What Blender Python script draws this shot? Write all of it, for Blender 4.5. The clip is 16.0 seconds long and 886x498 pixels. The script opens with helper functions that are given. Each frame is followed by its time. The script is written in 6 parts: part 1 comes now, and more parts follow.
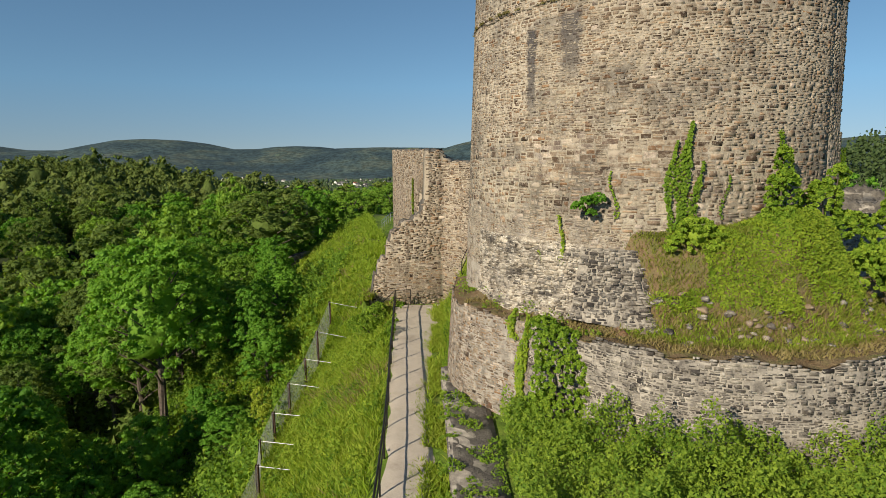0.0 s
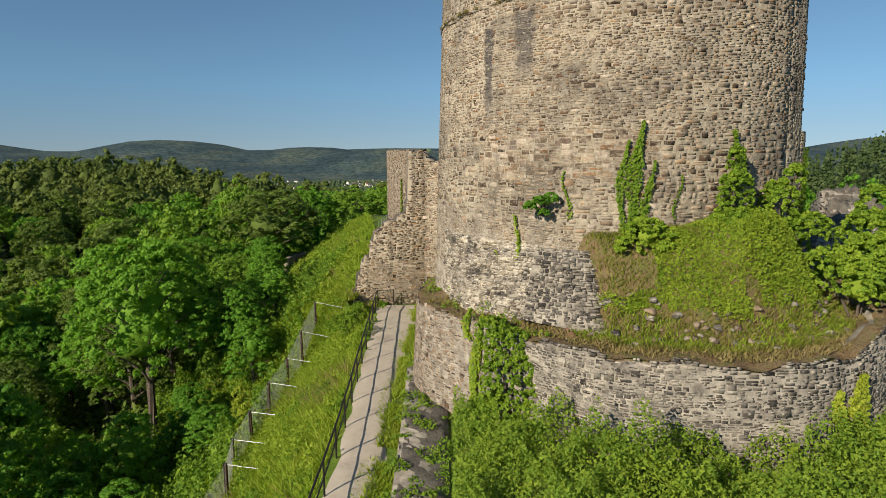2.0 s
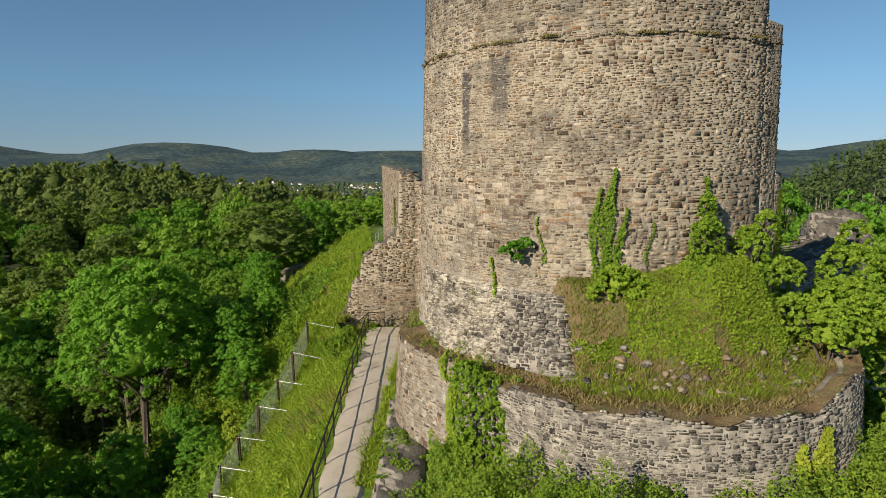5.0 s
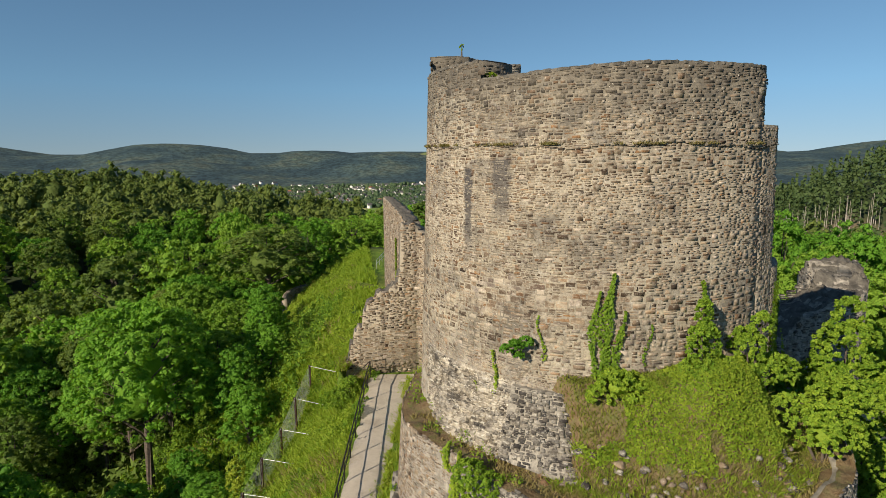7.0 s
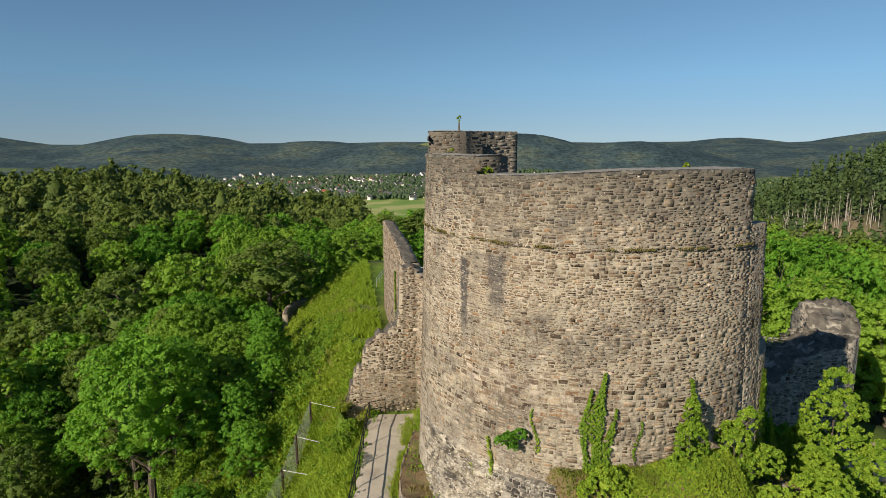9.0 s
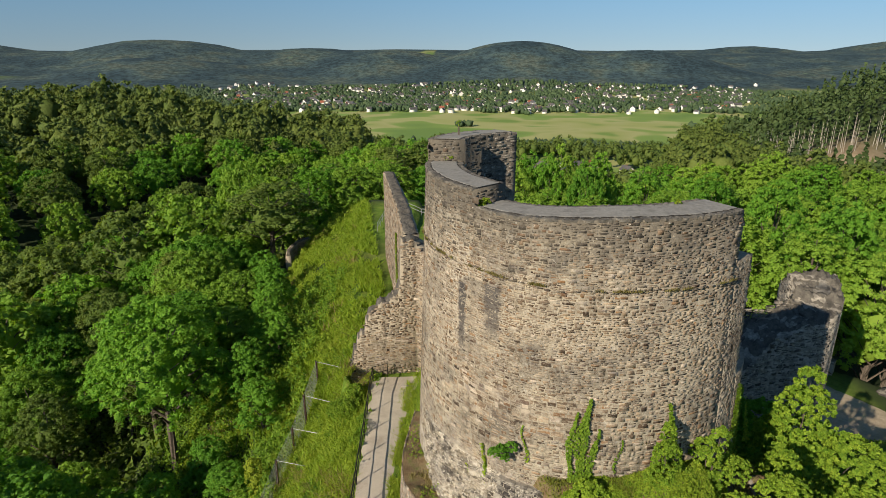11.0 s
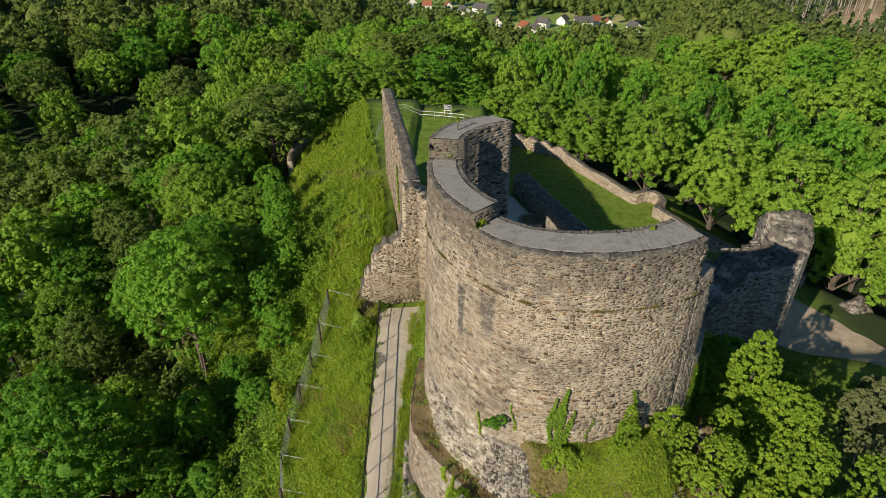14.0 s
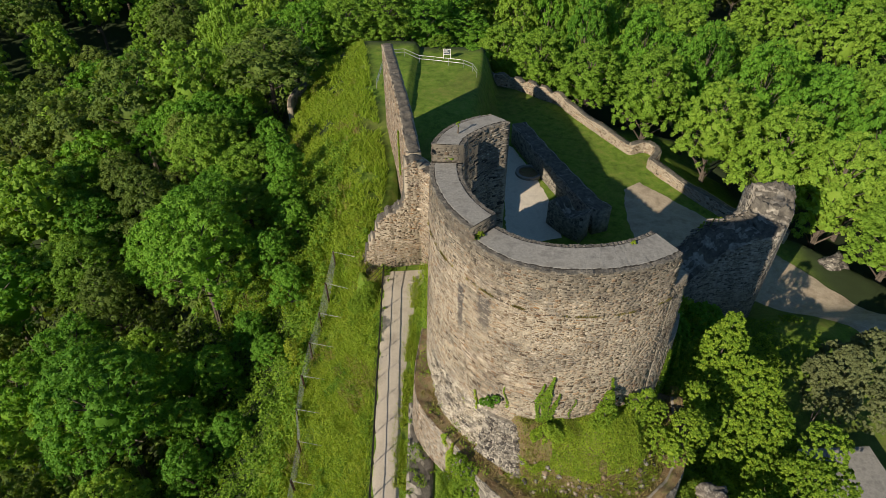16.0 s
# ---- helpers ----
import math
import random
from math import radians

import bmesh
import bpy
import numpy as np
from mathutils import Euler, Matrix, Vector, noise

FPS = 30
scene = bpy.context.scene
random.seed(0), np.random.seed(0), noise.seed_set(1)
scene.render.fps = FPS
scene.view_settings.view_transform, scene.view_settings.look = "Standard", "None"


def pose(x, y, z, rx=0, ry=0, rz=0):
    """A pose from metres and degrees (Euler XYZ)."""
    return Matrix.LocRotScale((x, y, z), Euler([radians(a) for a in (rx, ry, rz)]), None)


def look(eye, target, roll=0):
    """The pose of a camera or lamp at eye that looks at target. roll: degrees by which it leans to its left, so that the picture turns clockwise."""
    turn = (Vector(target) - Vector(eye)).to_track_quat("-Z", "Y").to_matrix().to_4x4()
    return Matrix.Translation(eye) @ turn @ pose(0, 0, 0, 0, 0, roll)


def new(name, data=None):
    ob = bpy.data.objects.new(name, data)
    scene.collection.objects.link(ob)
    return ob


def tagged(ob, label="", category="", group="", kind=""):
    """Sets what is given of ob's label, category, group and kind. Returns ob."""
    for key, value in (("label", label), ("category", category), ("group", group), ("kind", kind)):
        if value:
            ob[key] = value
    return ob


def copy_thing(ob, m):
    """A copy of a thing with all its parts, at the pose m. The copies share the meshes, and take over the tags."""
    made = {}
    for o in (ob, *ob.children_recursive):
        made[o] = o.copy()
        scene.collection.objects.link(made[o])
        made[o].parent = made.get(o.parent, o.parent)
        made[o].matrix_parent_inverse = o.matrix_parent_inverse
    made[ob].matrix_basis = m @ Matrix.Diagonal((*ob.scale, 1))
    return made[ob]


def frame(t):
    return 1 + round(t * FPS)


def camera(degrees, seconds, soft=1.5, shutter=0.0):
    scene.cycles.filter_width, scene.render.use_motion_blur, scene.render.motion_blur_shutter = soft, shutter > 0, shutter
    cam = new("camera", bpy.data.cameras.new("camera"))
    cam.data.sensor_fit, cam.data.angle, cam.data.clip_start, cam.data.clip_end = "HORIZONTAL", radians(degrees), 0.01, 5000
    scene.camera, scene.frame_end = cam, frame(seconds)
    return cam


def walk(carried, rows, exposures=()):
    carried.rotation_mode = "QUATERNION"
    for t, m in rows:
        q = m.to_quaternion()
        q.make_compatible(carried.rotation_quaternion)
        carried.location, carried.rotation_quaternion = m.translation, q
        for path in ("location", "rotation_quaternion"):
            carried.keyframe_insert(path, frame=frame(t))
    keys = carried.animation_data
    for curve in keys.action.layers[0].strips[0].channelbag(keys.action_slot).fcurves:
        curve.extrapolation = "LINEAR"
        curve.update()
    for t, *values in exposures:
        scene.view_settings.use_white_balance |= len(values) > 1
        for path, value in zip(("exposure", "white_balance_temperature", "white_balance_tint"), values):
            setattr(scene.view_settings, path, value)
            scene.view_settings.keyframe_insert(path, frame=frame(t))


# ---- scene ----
cam = camera(72.8, 16.0, 0.6)
PATH = [
    (0, (-0.008, 0.358, 11.943), (-0.016, 2.331, 11.619), -0.2),
    (0.5, (0.426, 0.338, 11.948), (0.405, 2.311, 11.624), -0.2),
    (1, (0.927, 0.364, 11.948), (0.893, 2.337, 11.624), -0.3),
    (1.5, (1.383, 0.391, 11.921), (1.339, 2.364, 11.598), -0.2),
    (2, (1.815, 0.41, 11.898), (1.766, 2.383, 11.577), -0.2),
    (2.5, (2.133, 0.434, 11.898), (2.083, 2.407, 11.577), -0.2),
    (3, (2.484, 0.434, 11.877), (2.428, 2.408, 11.557), -0.2),
    (5.5, (2.68, 0.407, 13.874), (2.618, 2.381, 13.56), -0.2),
    (6, (2.65, 0.468, 14.636), (2.588, 2.442, 14.321), -0.2),
    (6.5, (2.612, 0.476, 15.396), (2.549, 2.45, 15.081), -0.2),
    (7, (2.594, 0.486, 16.25), (2.533, 2.46, 15.937), -0.2),
    (7.5, (2.63, 0.471, 16.996), (2.568, 2.446, 16.684), -0.2),
    (8, (2.644, 0.48, 17.837), (2.583, 2.456, 17.528), -0.2),
    (10.5, (2.847, 0.611, 22.608), (2.782, 2.536, 22.071), 0.0),
    (11, (2.785, 0.618, 23.652), (2.723, 2.516, 23.025), 0.1),
    (11.5, (2.75, 0.576, 24.585), (2.69, 2.449, 23.887), 0.0),
    (12, (2.709, 0.555, 25.677), (2.651, 2.397, 24.901), -0.0),
    (12.5, (2.681, 0.515, 26.684), (2.626, 2.326, 25.837), -0.1),
    (13, (2.677, 0.533, 27.829), (2.623, 2.307, 26.907), -0.1),
    (13.5, (2.66, 0.493, 28.879), (2.608, 2.233, 27.895), -0.2),
    (14, (2.683, 0.524, 29.964), (2.632, 2.228, 28.917), -0.3),
    (14.5, (2.676, 0.524, 30.972), (2.628, 2.193, 29.87), -0.3),
    (15, (2.644, 0.536, 32.1), (2.597, 2.164, 30.939), -0.2),
    (15.5, (2.58, 0.58, 33.17), (2.537, 2.17, 31.957), -0.2),
    (16, (2.544, 0.61, 34.39), (2.503, 2.157, 33.124), -0.1),
]
walk(cam, [(t, look(eye, target, roll)) for t, eye, target, roll in PATH])

# ---- world and sun ----
SUN_EL = radians(26.4)
TO_SUN = Vector((-0.655 * math.cos(SUN_EL), -0.755 * math.cos(SUN_EL), math.sin(SUN_EL)))
world = bpy.data.worlds.new("world")
scene.world = world
world.use_nodes = True
wn = world.node_tree
sky = wn.nodes.new("ShaderNodeTexSky")
sky.sky_type = "NISHITA"
sky.sun_disc = False
sky.sun_elevation = SUN_EL
sky.sun_rotation = math.atan2(-0.655, -0.755)
sky.altitude = 300
sky.air_density = 1.0
sky.dust_density = 0.0
sky.ozone_density = 1.2
tc = wn.nodes.new("ShaderNodeTexCoord")
lift = wn.nodes.new("ShaderNodeMapping")
lift.inputs["Location"].default_value = (0, 0, 0.112)
wn.links.new(tc.outputs["Generated"], lift.inputs["Vector"])
wn.links.new(lift.outputs[0], sky.inputs["Vector"])
tint = wn.nodes.new("ShaderNodeMix")
tint.data_type, tint.blend_type = "RGBA", "MULTIPLY"
tint.inputs[0].default_value = 1.0
height = wn.nodes.new("ShaderNodeSeparateXYZ")
wn.links.new(tc.outputs["Generated"], height.inputs[0])
haze = wn.nodes.new("ShaderNodeValToRGB")
haze.color_ramp.elements[0].color = (0.82, 0.80, 0.79, 1)
haze.color_ramp.elements[1].position = 0.1
haze.color_ramp.elements[1].color = (0.80, 1.02, 1.08, 1)
wn.links.new(height.outputs[2], haze.inputs[0])
wn.links.new(haze.outputs[0], tint.inputs[7])
wn.links.new(sky.outputs[0], tint.inputs[6])
wn.links.new(tint.outputs[2], wn.nodes["Background"].inputs[0])
wn.nodes["Background"].inputs[1].default_value = 0.074
sun_data = bpy.data.lights.new("sun", "SUN")
sun_data.energy = 5.0
sun_data.angle = radians(0.53)
sun_data.color = (1.0, 0.87, 0.68)
sun = new("sun", sun_data)
sun.matrix_world = look(TO_SUN * 60, (0, 0, 0))
scene.view_settings.exposure = 0.35

# ---- materials ----


def material(name):
    m = bpy.data.materials.new(name)
    m.use_nodes = True
    nt = m.node_tree
    return m, nt, nt.nodes["Principled BSDF"]


def node(nt, kind, **values):
    n = nt.nodes.new(kind)
    for k, v in values.items():
        n.inputs[k.replace("_", " ")].default_value = v
    return n


def noise_node(nt, vec, scale, detail=4.0, rough=0.55):
    n = node(nt, "ShaderNodeTexNoise", Scale=scale, Detail=detail, Roughness=rough)
    nt.links.new(vec, n.inputs["Vector"])
    return n.outputs["Fac"]


def ramp(nt, fac, stops):
    n = nt.nodes.new("ShaderNodeValToRGB")
    e = n.color_ramp.elements
    e.remove(e[1])
    for i, (p, c) in enumerate(stops):
        el = e[0] if i == 0 else e.new(p)
        el.position = p
        el.color = (*c, 1) if len(c) == 3 else c
    nt.links.new(fac, n.inputs[0])
    return n.outputs[0]


def grey(v):
    return (v, v, v)


def mix(nt, fac, a, b, mode="MIX"):
    n = nt.nodes.new("ShaderNodeMix")
    n.data_type = "RGBA"
    n.blend_type = mode
    for sock, val in ((n.inputs[0], fac), (n.inputs[6], a), (n.inputs[7], b)):
        if isinstance(val, (int, float)):
            sock.default_value = val
        elif isinstance(val, tuple):
            sock.default_value = (*val, 1)
        else:
            nt.links.new(val, sock)
    return n.outputs[2]


def maths(nt, op, a, b=0.0):
    n = nt.nodes.new("ShaderNodeMath")
    n.operation = op
    for sock, val in zip(n.inputs, (a, b)):
        if isinstance(val, (int, float)):
            sock.default_value = val
        else:
            nt.links.new(val, sock)
    return n.outputs[0]


def where(nt):
    return nt.nodes.new("ShaderNodeNewGeometry").outputs["Position"]


def chance(nt):
    """A random number for each piece, whether it is an object or an island of a mesh."""
    g = nt.nodes.new("ShaderNodeNewGeometry").outputs["Random Per Island"]
    o = nt.nodes.new("ShaderNodeObjectInfo").outputs["Random"]
    return maths(nt, "FRACT", maths(nt, "ADD", g, o))


def bump(nt, bsdf, height, strength=0.4, distance=0.02):
    n = node(nt, "ShaderNodeBump", Strength=strength, Distance=distance)
    nt.links.new(height, n.inputs["Height"])
    nt.links.new(n.outputs[0], bsdf.inputs["Normal"])


def stone_material(name, stops, dark=0.5, lichen=0.3, streak=None, pale_base=None, smear=0.0, crown=None, speck=0.0, lime=0.0):
    m, nt, b = material(name)
    p = where(nt)
    c = ramp(nt, chance(nt), stops)
    grain = noise_node(nt, p, 14.0, 6.0, 0.7)
    c = mix(nt, 0.75, c, ramp(nt, grain, [(0.3, grey(0.35)), (0.6, grey(1.1))]), "MULTIPLY")
    soil = noise_node(nt, p, 0.55, 5.0, 0.65)
    c = mix(nt, maths(nt, "MULTIPLY", ramp(nt, soil, [(0.45, grey(0)), (0.68, grey(1))]), dark), c, (0.055, 0.05, 0.048))
    c = mix(nt, 0.8, c, ramp(nt, noise_node(nt, p, 2.3, 5.0, 0.7), [(0.32, (0.5, 0.45, 0.4)), (0.5, grey(0.92)), (0.68, (1.12, 1.1, 1.02))]), "MULTIPLY")
    lich = noise_node(nt, p, 3.2, 6.0, 0.75)
    c = mix(nt, maths(nt, "MULTIPLY", ramp(nt, lich, [(0.56, grey(0)), (0.66, grey(1))]), lichen), c, (0.55, 0.52, 0.46))
    if streak:
        for x0, y0, half, z0, z1, amount in streak:
            sep = nt.nodes.new("ShaderNodeSeparateXYZ")
            nt.links.new(p, sep.inputs[0])
            wob = maths(nt, "MULTIPLY", maths(nt, "SUBTRACT", noise_node(nt, p, 3.2, 7.0, 0.7), 0.5), 0.05 + 1.7 * half)
            dx = maths(nt, "ABSOLUTE", maths(nt, "ADD", maths(nt, "SUBTRACT", sep.outputs[0], x0), wob))
            inx = ramp(nt, maths(nt, "DIVIDE", dx, half * 2), [(0.3, grey(1)), (0.55, grey(0))])
            zt = maths(nt, "DIVIDE", maths(nt, "SUBTRACT", sep.outputs[2], z0), z1 - z0)
            inz = ramp(nt, zt, [(0.0, grey(0)), (0.35, grey(0.8)), (0.93, grey(1)), (1.0, grey(0))])
            near = maths(nt, "LESS_THAN", sep.outputs[1], y0)
            f = maths(nt, "MULTIPLY", maths(nt, "MULTIPLY", inx, inz), maths(nt, "MULTIPLY", near, amount))
            c = mix(nt, f, c, (0.06, 0.055, 0.055))
    if smear:
        fac = ramp(nt, noise_node(nt, p, 4.5, 6.0, 0.7), [(0.52, grey(0)), (0.6, grey(1))])
        c = mix(nt, maths(nt, "MULTIPLY", fac, smear), c, (0.335, 0.295, 0.232))
        flat = nt.nodes.new("ShaderNodeMapping")
        flat.inputs["Scale"].default_value = (1, 1, 3.2)
        nt.links.new(p, flat.inputs["Vector"])
        fac = ramp(nt, noise_node(nt, flat.outputs[0], 1.1, 9.0, 0.76), [(0.5, grey(0)), (0.58, grey(1))])
        c = mix(nt, maths(nt, "MULTIPLY", fac, smear), c, (0.43, 0.37, 0.285))
        fac = ramp(nt, noise_node(nt, flat.outputs[0], 1.7, 8.0, 0.74), [(0.57, grey(0)), (0.64, grey(1))])
        c = mix(nt, maths(nt, "MULTIPLY", fac, 0.8 * smear), c, (0.13, 0.095, 0.068))
    if crown:
        sep = nt.nodes.new("ShaderNodeSeparateXYZ")
        nt.links.new(p, sep.inputs[0])
        wob = maths(nt, "MULTIPLY", maths(nt, "SUBTRACT", noise_node(nt, p, 1.1, 6.0, 0.7), 0.5), 3.2)
        zt = maths(nt, "DIVIDE", maths(nt, "SUBTRACT", maths(nt, "ADD", sep.outputs[2], wob), crown[0]), crown[1] - crown[0])
        c = mix(nt, maths(nt, "MULTIPLY", ramp(nt, zt, [(0.0, grey(0)), (1.0, grey(1))]), crown[2]), c, (0.085, 0.075, 0.062))
    if lime:
        # lime runs and lichen crusts in flat ragged patches, and black algae between them
        flat = nt.nodes.new("ShaderNodeMapping")
        flat.inputs["Scale"].default_value = (1, 1, 2.6)
        nt.links.new(p, flat.inputs["Vector"])
        q = flat.outputs[0]
        fac = ramp(nt, noise_node(nt, q, 1.5, 8.0, 0.74), [(0.47, grey(0)), (0.56, grey(1))])
        c = mix(nt, maths(nt, "MULTIPLY", fac, 0.6 * lime), c, (0.6, 0.55, 0.47))
        fac = ramp(nt, noise_node(nt, q, 0.8, 7.0, 0.72), [(0.5, grey(0)), (0.6, grey(1))])
        c = mix(nt, maths(nt, "MULTIPLY", fac, lime), c, (0.045, 0.042, 0.042))
        fac = ramp(nt, noise_node(nt, q, 4.2, 6.0, 0.7), [(0.56, grey(0)), (0.61, grey(1))])
        c = mix(nt, maths(nt, "MULTIPLY", fac, lime), c, (0.64, 0.6, 0.52))
    if speck:
        fac = ramp(nt, noise_node(nt, p, 9.0, 3.0, 0.6), [(0.66, grey(0)), (0.7, grey(1))])
        c = mix(nt, maths(nt, "MULTIPLY", fac, speck), c, (0.62, 0.58, 0.5))
    if pale_base:
        sep = nt.nodes.new("ShaderNodeSeparateXYZ")
        nt.links.new(p, sep.inputs[0])
        low = ramp(nt, maths(nt, "DIVIDE", maths(nt, "SUBTRACT", sep.outputs[2], pale_base[0]), pale_base[1] - pale_base[0]),
                   [(0.0, grey(1)), (1.0, grey(0))])
        patch = ramp(nt, noise_node(nt, p, 1.3, 5.0, 0.7), [(0.42, grey(0)), (0.58, grey(1))])
        c = mix(nt, maths(nt, "MULTIPLY", maths(nt, "MULTIPLY", low, patch), 0.7), c, (0.50, 0.46, 0.40))
    nt.links.new(c, b.inputs["Base Color"])
    b.inputs["Roughness"].default_value = 0.92
    b.inputs["Specular IOR Level"].default_value = 0.25
    bump(nt, b, grain, 0.7, 0.03)
    return m


def plain_material(name, c0, c1, scale=3.0, rough=0.85, metal=0.0, c2=None, bumps=0.3, fine=None, dist=0.02):
    m, nt, b = material(name)
    p = where(nt)
    f = noise_node(nt, p, scale, 6.0, 0.65)
    stops = [(0.3, c0), (0.7, c1)] if c2 is None else [(0.28, c0), (0.5, c1), (0.72, c2)]
    c = ramp(nt, f, stops)
    g = noise_node(nt, p, fine or scale * 8, 5.0, 0.7)
    c = mix(nt, 0.5, c, ramp(nt, g, [(0.3, grey(0.5)), (0.65, grey(1.1))]), "MULTIPLY")
    nt.links.new(c, b.inputs["Base Color"])
    b.inputs["Roughness"].default_value = rough
    b.inputs["Metallic"].default_value = metal
    b.inputs["Specular IOR Level"].default_value = 0.3
    bump(nt, b, g, bumps, dist)
    return m


def leaf_material(name, cols, through_light=0.35, patch=0.08, rough_scale=2.6, rough_depth=0.25):
    m, nt, b = material(name)
    p = where(nt)
    n = len(cols)
    each = nt.nodes.new("ShaderNodeNewGeometry").outputs["Random Per Island"]
    tree = nt.nodes.new("ShaderNodeObjectInfo").outputs["Random"]
    f = maths(nt, "ADD", maths(nt, "MULTIPLY", each, 0.38), maths(nt, "MULTIPLY", noise_node(nt, p, patch, 3.0), 0.5))
    f = maths(nt, "ADD", f, maths(nt, "MULTIPLY", tree, 0.34))
    c = ramp(nt, f, [(0.15 + 0.75 * i / (n - 1), col) for i, col in enumerate(cols)])
    nt.links.new(c, b.inputs["Base Color"])
    b.inputs["Roughness"].default_value = 0.6
    b.inputs["Specular IOR Level"].default_value = 0.18
    tr = nt.nodes.new("ShaderNodeBsdfTranslucent")
    lit = mix(nt, 1.0, c, (1.35, 1.25, 0.5), "MULTIPLY")
    bump(nt, b, noise_node(nt, p, rough_scale, 4.0, 0.7), 0.6, rough_depth)
    nt.links.new(lit, tr.inputs[0])
    ms = nt.nodes.new("ShaderNodeMixShader")
    ms.inputs[0].default_value = through_light
    nt.links.new(b.outputs[0], ms.inputs[1])
    nt.links.new(tr.outputs[0], ms.inputs[2])
    nt.links.new(ms.outputs[0], nt.nodes["Material Output"].inputs[0])
    return m


TOWER_STOPS = [(0.00, (0.045, 0.029, 0.020)),
               (0.10, (0.098, 0.065, 0.043)),
               (0.20, (0.160, 0.117, 0.083)),
               (0.30, (0.232, 0.167, 0.115)),
               (0.42, (0.310, 0.230, 0.157)),
               (0.52, (0.201, 0.163, 0.134)),
               (0.62, (0.263, 0.193, 0.130)),
               (0.70, (0.392, 0.300, 0.211)),
               (0.78, (0.307, 0.173, 0.084)),
               (0.85, (0.123, 0.070, 0.045)),
               (0.92, (0.294, 0.252, 0.219)),
               (1.00, (0.617, 0.510, 0.410))]
TOP_STOPS = [(0.0, (0.045, 0.038, 0.032)), (0.25, (0.11, 0.09, 0.072)), (0.5, (0.17, 0.145, 0.115)), (0.75, (0.24, 0.205, 0.16)), (0.88, (0.22, 0.13, 0.075)), (1.0, (0.42, 0.38, 0.31))]
GREY_STOPS = [(0.0, (0.035, 0.031, 0.03)), (0.3, (0.068, 0.06, 0.055)), (0.55, (0.115, 0.1, 0.088)), (0.8, (0.18, 0.158, 0.132)),
              (1.0, (0.32, 0.29, 0.245))]
# The first paints a ledge's shadow line into the stone; the rest are stains.
STREAKS = [(2.82, 22.0, 0.14, 12.4, 15.95, 1.0), (3.85, 22.0, 0.3, 13.8, 16.2, 0.85), (3.3, 22.0, 0.5, 15.3, 16.1, 0.4), (3.2, 22.0, 0.3, 12.9, 13.9, 0.35)]
M_TOWER = stone_material("tower_stone", TOWER_STOPS, 0.42, 0.22, streak=STREAKS, pale_base=(7.6, 10.4), smear=0.6, crown=(16.6, 19.8, 0.55), speck=0.35)
M_TOWER_TOP = stone_material("tower_top_stone", TOP_STOPS, 0.6, 0.2, smear=0.15, crown=(17.6, 19.6, 0.6), speck=0.7)
M_TOWER_MORTAR = stone_material("tower_mortar", [(0.0, (0.34, 0.295, 0.225)), (1.0, (0.43, 0.38, 0.30))], 0.7, 0.3, streak=STREAKS, pale_base=(7.6, 10.4), crown=(16.4, 19.2, 0.8), speck=0.2)
M_TERRACE = stone_material("terrace_stone", GREY_STOPS, 0.6, 0.3, lime=0.45)
FOOT_STOPS = [(0.0, (0.07, 0.06, 0.05)), (0.3, (0.2, 0.17, 0.13)), (0.6, (0.36, 0.31, 0.24)), (1.0, (0.52, 0.47, 0.39))]
M_FOOT = stone_material("limewashed_stone", FOOT_STOPS, 0.65, 0.4, lime=0.6)
M_FOOT_MORTAR = stone_material("limewash_mortar", [(0.0, (0.3, 0.26, 0.2)), (1.0, (0.5, 0.45, 0.37))], 0.8, 0.5, lime=0.7)
M_RUIN = stone_material("ruin_stone", TOWER_STOPS, 0.35, 0.2, smear=0.35, speck=0.3)
M_MORTAR = plain_material("mortar", (0.24, 0.205, 0.155), (0.37, 0.32, 0.245), 2.0, 0.95, c2=(0.17, 0.145, 0.11), fine=25)
M_MORTAR_DARK = plain_material("grey_mortar", (0.11, 0.098, 0.084), (0.44, 0.4, 0.335), 2.6, 0.95, fine=25)
M_CAP = plain_material("cap_screed", (0.17, 0.163, 0.152), (0.29, 0.28, 0.258), 1.4, 0.95, c2=(0.2, 0.19, 0.172), fine=9, bumps=0.5, dist=0.03)
M_JOINT = plain_material("open_joint", (0.02, 0.018, 0.016), (0.045, 0.04, 0.035), 3.0, 0.95)
M_SAND = plain_material("pale_sand", (0.50, 0.45, 0.37), (0.64, 0.58, 0.48), 0.9, 0.95, c2=(0.57, 0.51, 0.42), fine=30)
M_TOP = plain_material("weathered_top", (0.06, 0.055, 0.047), (0.12, 0.108, 0.092), 2.6, 0.95, c2=(0.2, 0.183, 0.15), fine=12, bumps=0.9, dist=0.06)
M_EDGE = plain_material("coping_edge", (0.06, 0.055, 0.05), (0.15, 0.137, 0.118), 2.2, 0.95, c2=(0.27, 0.245, 0.205), fine=11, bumps=1.0, dist=0.06)
M_GRAVEL = plain_material("gravel", (0.36, 0.31, 0.25), (0.52, 0.46, 0.38), 0.8, 0.95, c2=(0.42, 0.37, 0.29), fine=30)
M_LANE = plain_material("trodden_earth", (0.24, 0.19, 0.13), (0.46, 0.38, 0.28), 0.5, 0.95, c2=(0.31, 0.26, 0.18), fine=9)
M_RAIL = plain_material("rail_steel", (0.02, 0.02, 0.022), (0.05, 0.045, 0.042), 4.0, 0.5, 0.6)
M_POST = plain_material("rusty_steel", (0.05, 0.03, 0.022), (0.11, 0.06, 0.04), 6.0, 0.8, 0.2)
M_ZINC = plain_material("zinc", (0.35, 0.36, 0.36), (0.55, 0.55, 0.54), 6.0, 0.5, 0.7)
